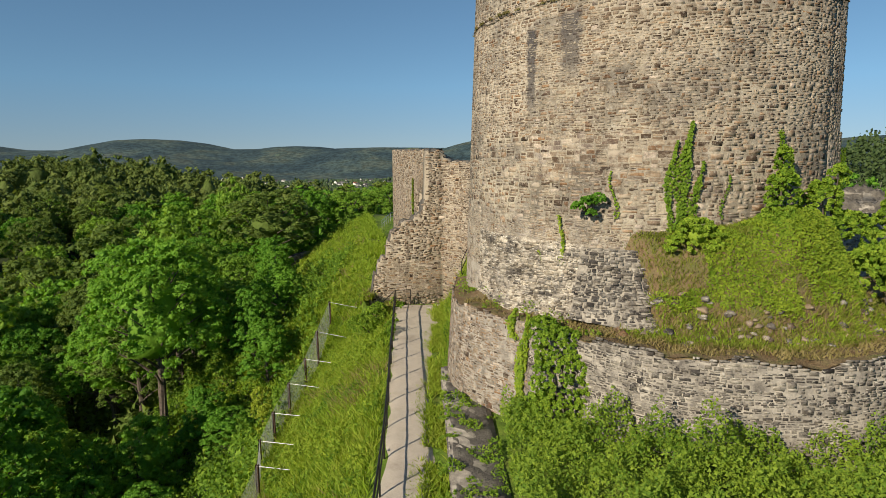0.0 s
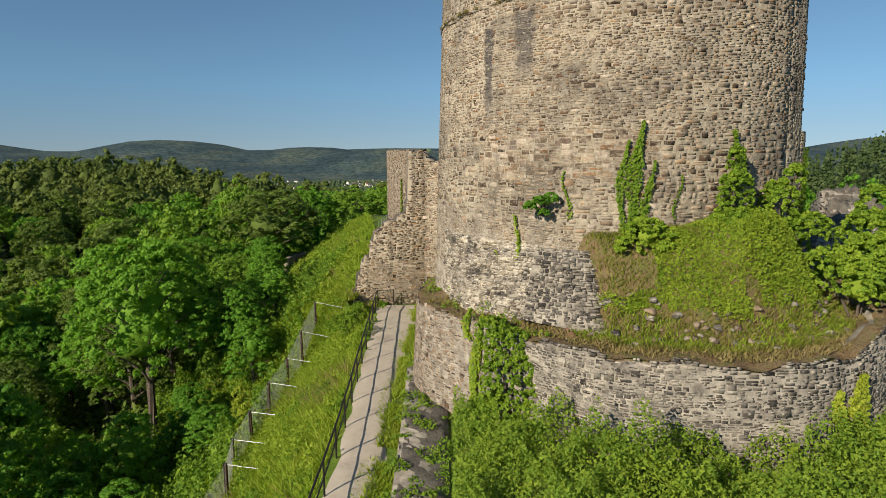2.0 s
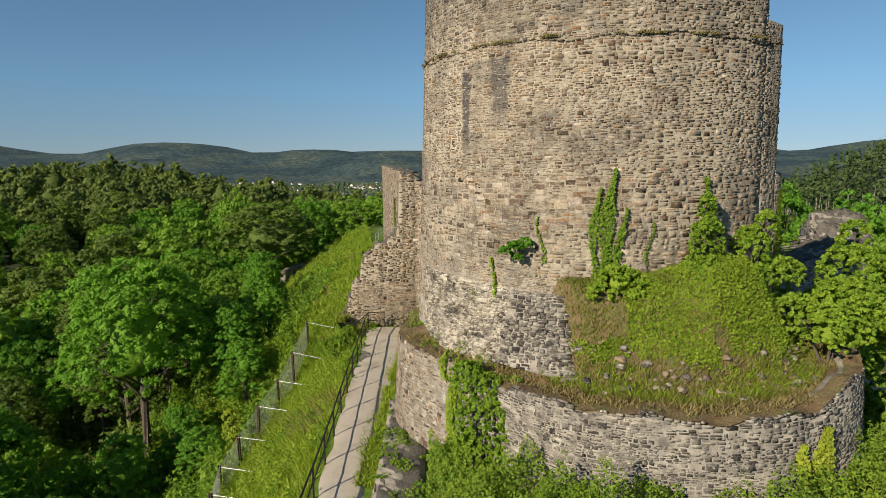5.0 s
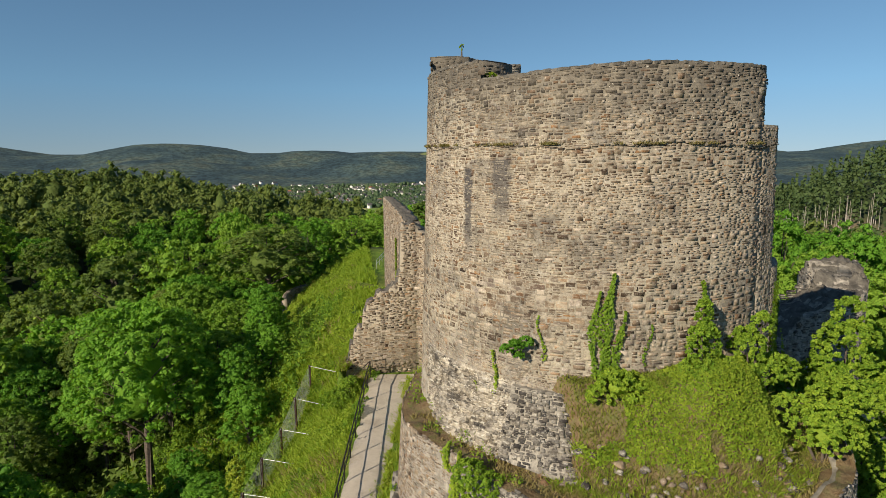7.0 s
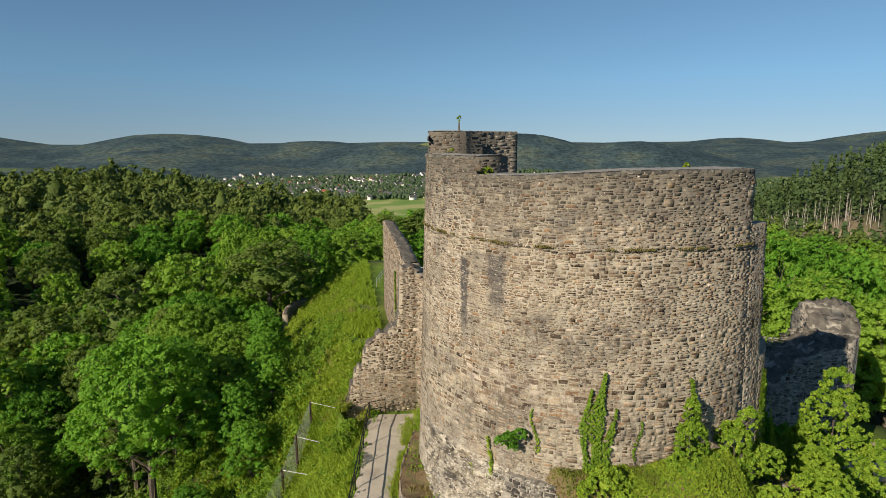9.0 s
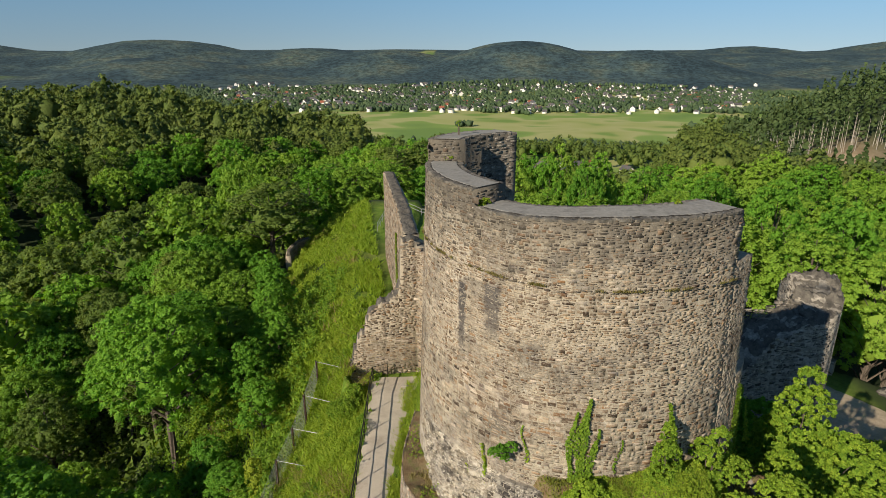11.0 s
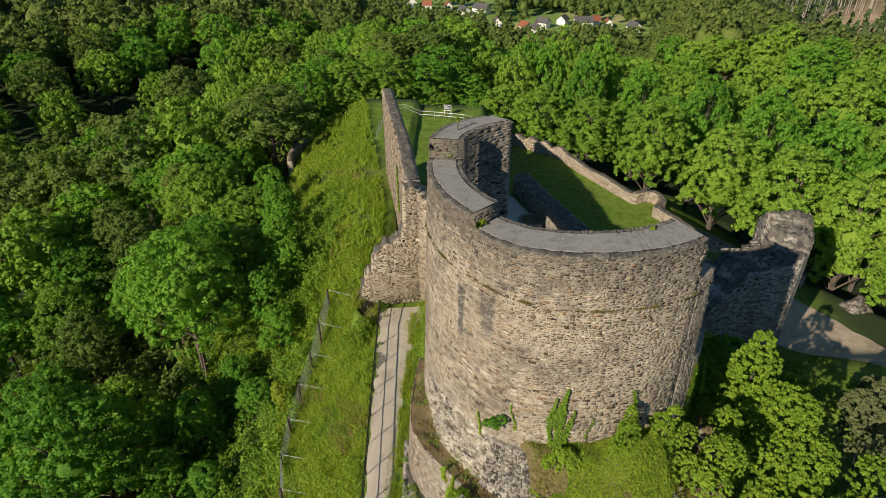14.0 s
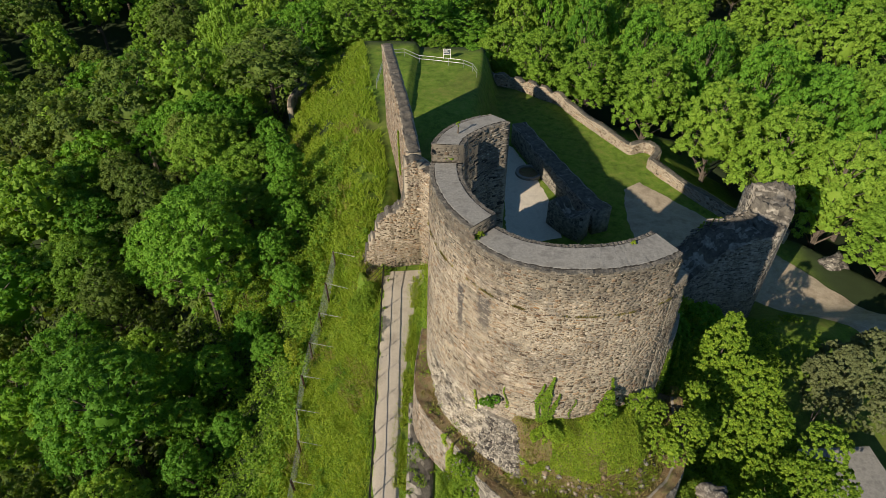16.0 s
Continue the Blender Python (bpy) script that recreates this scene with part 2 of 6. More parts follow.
M_BARK = plain_material("bark", (0.06, 0.048, 0.038), (0.16, 0.13, 0.105), 5.0, 0.95)
M_DEADWOOD = plain_material("dead_wood", (0.30, 0.27, 0.23), (0.45, 0.41, 0.36), 4.0, 0.9)
M_MOSS = plain_material("mossy_soil", (0.13, 0.075, 0.035), (0.22, 0.16, 0.085), 2.2, 0.95, c2=(0.13, 0.16, 0.04), fine=14, bumps=1.0, dist=0.08)
M_LEAF_A = leaf_material("leaf_maple", [(0.072, 0.194, 0.022), (0.131, 0.303, 0.031), (0.222, 0.412, 0.042)], 0.42)
M_LEAF_B = leaf_material("leaf_beech", [(0.113, 0.215, 0.026), (0.190, 0.340, 0.039), (0.296, 0.443, 0.059)], 0.42)
M_LEAF_C = leaf_material("leaf_ash", [(0.085, 0.137, 0.026), (0.134, 0.205, 0.040), (0.213, 0.277, 0.059)], 0.4)
M_LEAF_Y = leaf_material("leaf_yellow", [(0.20, 0.28, 0.025), (0.32, 0.40, 0.04), (0.46, 0.50, 0.07)])
M_SHRUB = leaf_material("shrub_leaf", [(0.06, 0.13, 0.016), (0.16, 0.285, 0.028), (0.36, 0.48, 0.052)], 0.42, patch=1.6)
M_SCRUB = leaf_material("scrub_leaf", [(0.05, 0.11, 0.015), (0.115, 0.215, 0.024), (0.26, 0.36, 0.04)], 0.4, patch=0.55)
M_IVY = leaf_material("ivy_leaf", [(0.075, 0.15, 0.015), (0.155, 0.265, 0.024), (0.29, 0.375, 0.036)], 0.4, patch=1.6)
M_GRASS = leaf_material("grass_blade", [(0.126, 0.220, 0.018), (0.235, 0.36, 0.029), (0.34, 0.39, 0.06)], 0.45, patch=0.35)
M_DRY = leaf_material("dry_grass", [(0.10, 0.12, 0.03), (0.22, 0.19, 0.07), (0.30, 0.24, 0.11)], 0.3, patch=0.6)
M_TURF = leaf_material("olive_turf", [(0.13, 0.15, 0.03), (0.21, 0.24, 0.04), (0.3, 0.3, 0.08)], 0.35, patch=0.7)
M_WILLOW = leaf_material("willow_leaf", [(0.11, 0.135, 0.06), (0.17, 0.2, 0.085), (0.25, 0.27, 0.13)], 0.35)
M_CONIFER = leaf_material("spruce_needle", [(0.03, 0.055, 0.02), (0.045, 0.08, 0.026), (0.07, 0.105, 0.034)], 0.15)
# Greyer, bluer greens than M_WOOD: some distance haze is mixed into the colour.
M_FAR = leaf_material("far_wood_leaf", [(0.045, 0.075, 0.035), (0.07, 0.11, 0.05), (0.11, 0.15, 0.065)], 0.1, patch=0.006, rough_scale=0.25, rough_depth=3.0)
M_WOOD = leaf_material("wood_leaf", [(0.055, 0.094, 0.019), (0.092, 0.142, 0.030), (0.156, 0.202, 0.044)], 0.25, patch=0.07, rough_scale=0.9, rough_depth=1.0)


def ground_material():
    m, nt, b = material("ground_turf")
    p = where(nt)
    big = noise_node(nt, p, 0.11, 5.0, 0.6)
    mid = noise_node(nt, p, 1.1, 5.0, 0.65)
    fine = noise_node(nt, p, 9.0, 6.0, 0.75)
    c = ramp(nt, mid, [(0.3, (0.08, 0.13, 0.018)), (0.5, (0.14, 0.23, 0.028)), (0.7, (0.21, 0.25, 0.05))])
    c = mix(nt, ramp(nt, big, [(0.5, grey(0)), (0.72, grey(0.55))]), c, (0.15, 0.12, 0.05))
    c = mix(nt, 0.6, c, ramp(nt, fine, [(0.25, grey(0.35)), (0.65, grey(1.1))]), "MULTIPLY")
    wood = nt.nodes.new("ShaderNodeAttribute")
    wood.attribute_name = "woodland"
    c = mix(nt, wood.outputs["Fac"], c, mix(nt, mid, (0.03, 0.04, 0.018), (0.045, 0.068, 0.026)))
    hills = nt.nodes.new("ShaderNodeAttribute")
    hills.attribute_name = "hazy_hill_wood"
    # Far woods: a bluish distance haze is painted into these colours.
    hazy_stand = ramp(nt, noise_node(nt, p, 0.005, 5.0, 0.62), [(0.4, (0.032, 0.056, 0.066)), (0.48, (0.045, 0.073, 0.08)), (0.55, (0.062, 0.093, 0.088)), (0.62, (0.085, 0.105, 0.085)), (0.66, (0.05, 0.078, 0.08)), (0.72, (0.1, 0.135, 0.09))])
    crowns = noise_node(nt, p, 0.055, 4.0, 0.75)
    hazy_stand = mix(nt, 0.8, hazy_stand, ramp(nt, crowns, [(0.42, grey(0.5)), (0.58, grey(1.35))]), "MULTIPLY")
    c = mix(nt, hills.outputs["Fac"], c, hazy_stand)
    field = nt.nodes.new("ShaderNodeAttribute")
    field.attribute_name = "meadow"
    fcol = ramp(nt, noise_node(nt, p, 0.006, 2.0), [(0.35, (0.15, 0.24, 0.06)), (0.46, (0.20, 0.29, 0.07)), (0.5, (0.36, 0.36, 0.15)), (0.6, (0.30, 0.33, 0.11)), (0.64, (0.17, 0.26, 0.06))])
    c = mix(nt, field.outputs["Fac"], c, fcol)
    bare = nt.nodes.new("ShaderNodeAttribute")
    bare.attribute_name = "clearing"
    c = mix(nt, bare.outputs["Fac"], c, ramp(nt, noise_node(nt, p, 0.12, 5.0, 0.7), [(0.35, (0.24, 0.17, 0.11)), (0.6, (0.36, 0.28, 0.19)), (0.75, (0.14, 0.15, 0.06))]))
    nt.links.new(c, b.inputs["Base Color"])
    b.inputs["Roughness"].default_value = 0.95
    b.inputs["Specular IOR Level"].default_value = 0.15
    bump(nt, b, fine, 0.8, 0.08)
    return m


M_GROUND = ground_material()

# ---- mesh helpers ----


def fast_mesh(name, verts, faces, mat=None, smooth=False):
    verts = np.asarray(verts, dtype=np.float32).reshape(-1, 3)
    faces = np.asarray(faces, dtype=np.int32)
    m, k = faces.shape
    me = bpy.data.meshes.new(name)
    me.vertices.add(len(verts))
    me.vertices.foreach_set("co", verts.ravel())
    me.loops.add(m * k)
    me.loops.foreach_set("vertex_index", faces.ravel())
    me.polygons.add(m)
    me.polygons.foreach_set("loop_start", np.arange(0, m * k, k, dtype=np.int32))
    if smooth:
        me.polygons.foreach_set("use_smooth", np.ones(m, dtype=bool))
    me.update(calc_edges=True)
    if mat:
        me.materials.append(mat)
    return me


def child(name, me, parent=None, label="", kind=""):
    ob = new(name, me)
    ob.parent = parent
    if label or kind:
        tagged(ob, label, kind=kind)
    return ob


def part(name, bm, mat, parent=None, label="", smooth=False):
    me = bpy.data.meshes.new(name)
    bm.to_mesh(me)
    bm.free()
    me.materials.append(mat)
    if smooth:
        for f in me.polygons:
            f.use_smooth = True
    return child(name, me, parent, label)


def empty(name, place=(0, 0, 0), label="", category="", group="", kind=""):
    ob = new(name)
    ob.location = place
    return tagged(ob, label, category, group, kind)


def add_box(bm, lo, hi, m=None):
    vs = [bm.verts.new((x, y, z)) for z in (lo[2], hi[2]) for y in (lo[1], hi[1]) for x in (lo[0], hi[0])]
    if m is not None:
        for v in vs:
            v.co = m @ v.co
    for f in ((0, 2, 3, 1), (4, 5, 7, 6), (0, 1, 5, 4), (2, 6, 7, 3), (0, 4, 6, 2), (1, 3, 7, 5)):
        bm.faces.new([vs[i] for i in f])


def add_tube(bm, pts, radii, n=8):
    rings = []
    pts = [Vector(p) for p in pts]
    for i, (p, r) in enumerate(zip(pts, radii)):
        d = (pts[min(i + 1, len(pts) - 1)] - pts[max(i - 1, 0)]).normalized()
        q = d.to_track_quat("Z", "Y")
        rings.append([bm.verts.new(p + q @ Vector((r * math.cos(a), r * math.sin(a), 0))) for a in [2 * math.pi * k / n for k in range(n)]])
    for a, b in zip(rings, rings[1:]):
        for k in range(n):
            bm.faces.new((a[k], a[(k + 1) % n], b[(k + 1) % n], b[k]))
    bm.faces.new(list(reversed(rings[0])))
    bm.faces.new(rings[-1])


class Curve:
    """A plan line of even steps; 'side' +1 puts the face on its left."""

    def __init__(self, pts, side=1, smooth=0, closed=False):
        p = np.array(pts, dtype=float)
        for _ in range(smooth):
            q = [p[0]]
            for a, b in zip(p, p[1:]):
                q += [0.75 * a + 0.25 * b, 0.25 * a + 0.75 * b]
            q.append(p[-1])
            p = np.array(q)
        self.p, self.side = p, side
        self.s = np.concatenate([[0], np.cumsum(np.linalg.norm(np.diff(p, axis=0), axis=1))])
        self.length = self.s[-1]

    def at(self, u):
        u = np.asarray(u, dtype=float)
        return np.stack([np.interp(u, self.s, self.p[:, 0]), np.interp(u, self.s, self.p[:, 1])], -1)

    def normal(self, u):
        d = self.at(np.minimum(np.asarray(u) + 0.15, self.length)) - self.at(np.maximum(np.asarray(u) - 0.15, 0))
        d /= np.linalg.norm(d, axis=-1, keepdims=True) + 1e-9
        return np.stack([-d[..., 1], d[..., 0]], -1) * self.side


def stone_list(rng, curve, z0, z1, low, high, course=(0.08, 0.22), width=(0.14, 0.55), u0=0.0, u1=None, big=0.06, coarse=None):
    """Stones of rough courses along a curve: rows of u, z, width, height, proudness. low, high: heights by u."""
    u1 = curve.length if u1 is None else u1
    out = []
    z = z0
    while z < z1:
        h = course[0] + (course[1] - course[0]) * rng.random() ** 1.7
        if coarse and coarse[0] < z < coarse[1]:
            h = rng.uniform(0.1, 0.24)
        if rng.random() < big:
            h *= 1.6
        u = u0 - rng.uniform(0, width[1])
        while u < u1:
            w = min(rng.uniform(*width), rng.uniform(1.1, 4.6) * h + 0.06)
            zz = z + h / 2 + 0.06 * math.sin(u * 1.1 + z * 0.9) + 0.04 * math.sin(u * 3.1 + 2.3 * z) + rng.uniform(-0.012, 0.012)
            if h < 0.12 and rng.random() < 0.09:
                zz, tall = zz + h * 0.4, h * rng.uniform(1.8, 2.6)
                w = tall * rng.uniform(0.9, 1.5)
                if u0 + w < u + w / 2 < u1 - w and low(u) < zz - tall and zz + tall < high(u):
                    out.append((u + w / 2, zz, w, tall, rng.uniform(0.3, 1.0)))
                u += w
                continue
            uc = u + w / 2
            if u0 + 0.3 * w < uc < u1 - 0.3 * w and low(uc) < zz + h * 0.3 and zz + h * 0.4 < high(uc):
                split = h > 0.12 and rng.random() < 0.4
                if split:
                    k = rng.uniform(0.35, 0.65)
                    out.append((uc, zz - h * (1 - k) / 2, w, h * k, rng.uniform(0, 1)))
                    out.append((uc, zz + h * k / 2, w, h * (1 - k), rng.uniform(0, 1)))
                else:
                    out.append((uc, zz, w, h, rng.uniform(0, 1)))
            u += w
        z += h
    return np.array(out)


def stone_mesh(rng, name, curve, st, mat, batter=0.0, ztop=0.0, gap=0.02, proud=(-0.0025, 0.008), lift=0.0):
    """One mesh of many stones: small ones nearly square, larger ones more irregular."""
    V, F, count = [], [], 0
    large = (st[:, 3] > 0.1) & (st[:, 2] > 0.14)
    for group, corners, loose in ((st[~large], 4, 0.1), (st[large], 4, 0.16)):
        n = len(group)
        if not n:
            continue
        u, z, w, h, pr = group.T
        hw, hh = np.maximum(w / 2 - gap / 2, 0.03), np.maximum(h / 2 - gap / 2, 0.02)
        c0 = np.array([[-1, -1], [1, -1], [1, 1], [-1, 1]], float)
        base = c0[None] * np.stack([hw, hh], -1)[:, None]
        base = base * rng.uniform(1 - 1.6 * loose, 1.0 + 0.3 * loose, (n, corners, 2))
        front = base * rng.uniform(0.9, 0.995, (n, corners, 1))
        dep = proud[0] + (proud[1] - proud[0]) * pr
        tilt = rng.uniform(-0.5, 0.5, (n, 2))
        lean = (c0[None] * tilt[:, None]).sum(-1)
        fd = dep[:, None] + 0.008 * lean * rng.uniform(0.8, 1.2, (n, corners)) + lift
        uv = np.concatenate([base, front], 1)
        off = np.concatenate([np.full((n, corners), -0.04 + lift), fd], 1)
        uu = u[:, None] + uv[..., 0]
        zz = z[:, None] + uv[..., 1]
        pos = curve.at(np.clip(uu, 0, curve.length))
        nor = curve.normal(np.broadcast_to(u[:, None], uu.shape))
        o = off + batter * (ztop - zz)
        V.append(np.concatenate([pos + nor * o[..., None], zz[..., None]], -1).reshape(-1, 3))
        k = corners
        q = [[k, k + 1, k + 2, k + 3]]
        q += [[i, (i + 1) % k, k + (i + 1) % k, k + i] for i in range(k)]
        q = np.array(q)
        if curve.side > 0:
            q = q[:, ::-1]
        F.append((np.arange(n)[:, None, None] * 2 * k + q[None]).reshape(-1, 4) + count)
        count += n * 2 * k
    return fast_mesh(name, np.concatenate(V), np.concatenate(F), mat)


UNIT_STONES = []


def unit_stones():
    rng = np.random.default_rng(5)
    for _ in range(14):
        bm = bmesh.new()
        lo = [Vector((x + rng.uniform(-0.05, 0.05), -0.6, y + rng.uniform(-0.07, 0.07))) for x, y in ((-.5, -.5), (.5, -.5), (.5, .5), (-.5, .5))]
        hi = [Vector((v.x * rng.uniform(0.76, 0.92), rng.uniform(0.6, 1.2), v.z * rng.uniform(0.68, 0.9))) for v in lo]
        a = [bm.verts.new(v) for v in lo]
        b = [bm.verts.new(v) for v in hi]
        bm.faces.new(b[::-1])
        for k in range(4):
            bm.faces.new((b[k], b[(k + 1) % 4], a[(k + 1) % 4], a[k]))
        bmesh.ops.recalc_face_normals(bm, faces=bm.faces)
        me = bpy.data.meshes.new("stone")
        bm.to_mesh(me)
        bm.free()
        UNIT_STONES.append(me)


unit_stones()
PIECES = []


def lay_stones(rng, wall, curve, st, mat, picked, batter=0.0, ztop=0.0, proud=(-0.0025, 0.008), lift=0.0, gap=0.02):
    """Stones of one wall: those picked become parts of their own at the end of the file, the rest one mesh."""
    rest = stone_mesh(rng, "masonry", curve, st[~picked], mat, batter, ztop, gap, proud, lift)
    child("masonry", rest, wall, kind="stuff")
    PIECES.append((wall, curve, st[picked], mat, batter, ztop, proud, lift))


def pick(st, u0, u1, z0, z1, most=300):
    ok = (st[:, 0] > u0) & (st[:, 0] < u1) & (st[:, 1] > z0) & (st[:, 1] < z1)
    idx = np.flatnonzero(ok)[:most]
    out = np.zeros(len(st), bool)
    out[idx] = True
    return out


def slab_wall(name, curve, thick, low, high, mat, parent, step=0.35, batter=0.0, ztop=0.0, u0=0.0, u1=None, label=""):
    """A solid wall behind a curve: outer face, back face, top and ends."""
    u1 = curve.length if u1 is None else u1
    n = max(3, int((u1 - u0) / step) + 1)
    u = np.linspace(u0, u1, n)
    p, nor = curve.at(u), curve.normal(u)
    lo = np.array([low(x) for x in u])
    hi = np.array([high(x) for x in u])
    verts = []
    for k in range(n):
        for z in (lo[k], hi[k]):
            for inward in (0.0, -thick):
                q = p[k] + nor[k] * (inward + (batter * (ztop - z) if inward == 0 else 0))
                verts.append((q[0], q[1], z))
    f = []
    for k in range(n - 1):
        a, b = 4 * k, 4 * k + 4
        f += [(a, b, b + 2, a + 2), (a + 1, a + 3, b + 3, b + 1), (a + 2, b + 2, b + 3, a + 3), (a, a + 1, b + 1, b)]
    e = 4 * (n - 1)
    f += [(0, 2, 3, 1), (e, e + 1, e + 3, e + 2)]
    me = fast_mesh(name, verts, f, mat)
    bm = bmesh.new()
    bm.from_mesh(me)
    bmesh.ops.recalc_face_normals(bm, faces=bm.faces)
    bm.to_mesh(me)
    bm.free()
    return child(name, me, parent, label)


def leaves(rng, centres, normals, length, spread=0.9, wide=0.62):
    """Diamond leaves about the given places; returns vertices and faces."""
    n = len(centres)
    nrm = normals + rng.normal(0, spread, (n, 3))
    nrm /= np.linalg.norm(nrm, axis=1, keepdims=True) + 1e-9
    t = np.cross(nrm, rng.normal(0, 1, (n, 3)))
    t /= np.linalg.norm(t, axis=1, keepdims=True) + 1e-9
    b = np.cross(nrm, t)
    ln = (length * rng.uniform(0.6, 1.35, n))[:, None]
    v = np.stack([centres - t * ln * 0.5, centres + b * ln * wide * 0.5 - nrm * ln * 0.08, centres + t * ln * 0.5, centres - b * ln * wide * 0.5 - nrm * ln * 0.08], 1)
    return v.reshape(-1, 3), np.arange(4 * n).reshape(n, 4)


def crown_blobs(rng, height, radius, base, count):
    out = [(0, 0, base + (height - base) * 0.55, radius * 0.76, radius * 0.76, (height - base) * 0.45)]
    for i in range(count):
        a = 2.4 * i + rng.uniform(-0.4, 0.4)
        t = (i + 0.5) / count
        rr = radius * (0.75 if t < 0.6 else 0.45) * rng.uniform(0.75, 1.1) * math.sin(math.pi * (0.25 + 0.62 * t))
        z = base + (height - base) * (0.12 + 0.75 * t)
        s = radius * rng.uniform(0.30, 0.44)
        out.append((rr * math.cos(a), rr * math.sin(a), z, s, s, s * rng.uniform(0.7, 0.95)))
    out.append((0, 0, height - radius * 0.3, radius * 0.4, radius * 0.4, radius * 0.34))
    return out


def ico(sub):
    bm = bmesh.new()
    bmesh.ops.create_icosphere(bm, subdivisions=sub, radius=1.0)
    v = np.array([x.co[:] for x in bm.verts])
    f = np.array([[w.index for w in x.verts] for x in bm.faces])
    bm.free()
    return v, f


ICO_0, ICO_1, ICO_2 = ico(1), ico(2), ico(3)
OCTA = (np.array([(1, 0, 0), (0, 1, 0), (-1, 0, 0), (0, -1, 0), (0, 0, 1), (0, 0, -1)], float),
        np.array([(0, 1, 4), (1, 2, 4), (2, 3, 4), (3, 0, 4), (1, 0, 5), (2, 1, 5), (3, 2, 5), (0, 3, 5)]))


def cores(rng, blobs, shape, fill=0.84, rough=0.16):
    """Lumpy leaf masses inside the blobs, as triangles."""
    v0, f0 = shape
    b = np.asarray(blobs, float)
    n = len(b)
    ph = rng.uniform(0, 6, (n, 1, 3))
    w = 1 + rough * (np.sin(4.2 * v0[None, :, 0] + ph[..., 0]) * np.cos(3.7 * v0[None, :, 1] + ph[..., 1]) + np.sin(5.1 * v0[None, :, 2] + ph[..., 2])) + rng.normal(0, rough * 0.45, (n, len(v0)))
    v = b[:, None, :3] + v0[None] * b[:, None, 3:6] * (fill * w)[..., None]
    f = np.arange(n)[:, None, None] * len(v0) + f0[None]
    return v.reshape(-1, 3), f.reshape(-1, 3)


def as_triangles(quads):
    return np.concatenate([quads[:, [0, 1, 2]], quads[:, [0, 2, 3]]])


def foliage_mesh(rng, name, blobs, n, leaf, mat, shape, fill=0.5, per=28, spread=0.5, single=False):
    """A crown as many leafy clumps on the outside of ellipsoids (x, y, z, rx, ry, rz), each with a rough core behind its leaves."""
    b = np.array(blobs, float)
    area = b[:, 3] * b[:, 4] + 1.2 * b[:, 5] * b[:, 3]
    m = max(5, n // per)
    k = rng.choice(len(b), m * 3, p=area / area.sum())
    d = rng.normal(0, 1, (m * 3, 3))
    d /= np.linalg.norm(d, axis=1, keepdims=True)
    d[:, 2] = np.where(d[:, 2] < -0.4, -d[:, 2], d[:, 2])
    c = b[k, :3] + d * b[k, 3:] * rng.uniform(0.74, 1.0, m * 3)[:, None]
    deep = np.zeros(m * 3, bool)
    for x in b:
        deep |= (((c - x[:3]) / x[3:]) ** 2).sum(1) < 0.5
    c, d = c[~deep][:m], d[~deep][:m]
    m = len(c)
    rc = 0.8 * math.sqrt(area.sum() * 2.2 / m / math.pi) * rng.uniform(0.6, 1.25, m)
    g = rng.integers(0, m, n)
    e = rng.normal(0, 1, (n, 3))
    e /= np.linalg.norm(e, axis=1, keepdims=True)
    way = d + np.array([0, 0, 0.45])
    way /= np.linalg.norm(way, axis=1, keepdims=True)
    side = (e * way[g]).sum(1)
    e = np.where((side < -0.15)[:, None], e - 2 * side[:, None] * way[g], e)
    r = rng.uniform(0.78, 1.08, n) + 0.4 * (rng.random(n) < 0.14) * rng.random(n)
    p = c[g] + e * (rc[g] * r)[:, None] * np.array([1, 1, 0.8])
    v2, f2 = leaves(rng, p, e + 0.35 * way[g], leaf, spread, 1.15 if single else 0.62)
    f2 = f2[:, :3] if single else as_triangles(f2)
    tufts = np.concatenate([c, rc[:, None], rc[:, None], 0.8 * rc[:, None]], 1)
    v0, f0 = cores(rng, tufts, OCTA, 0.66, 0.2)
    v1, f1 = cores(rng, blobs[:1], shape, fill)
    return fast_mesh(name, np.concatenate([v1, v0, v2]), np.concatenate([f1, f0 + len(v1), f2 + len(v1) + len(v0)]), mat)


def dome_blobs(rng, height, radius, base, count):
    """A tall dense dome with rounded swellings on it."""
    h = (height - base) / 2
    out = [(0, 0, base + h, radius * 0.86, radius * 0.86, h * 0.95)]
    for i in range(count):
        a = 2.4 * i
        t = -0.45 + 1.35 * (i + 0.5) / count
        w = math.sqrt(max(0.0, 1 - t * t)) * 0.72
        s = radius * rng.uniform(0.26, 0.4)
        out.append((radius * w * math.cos(a), radius * w * math.sin(a), base + h + 0.74 * h * t, s, s, s))
    return out


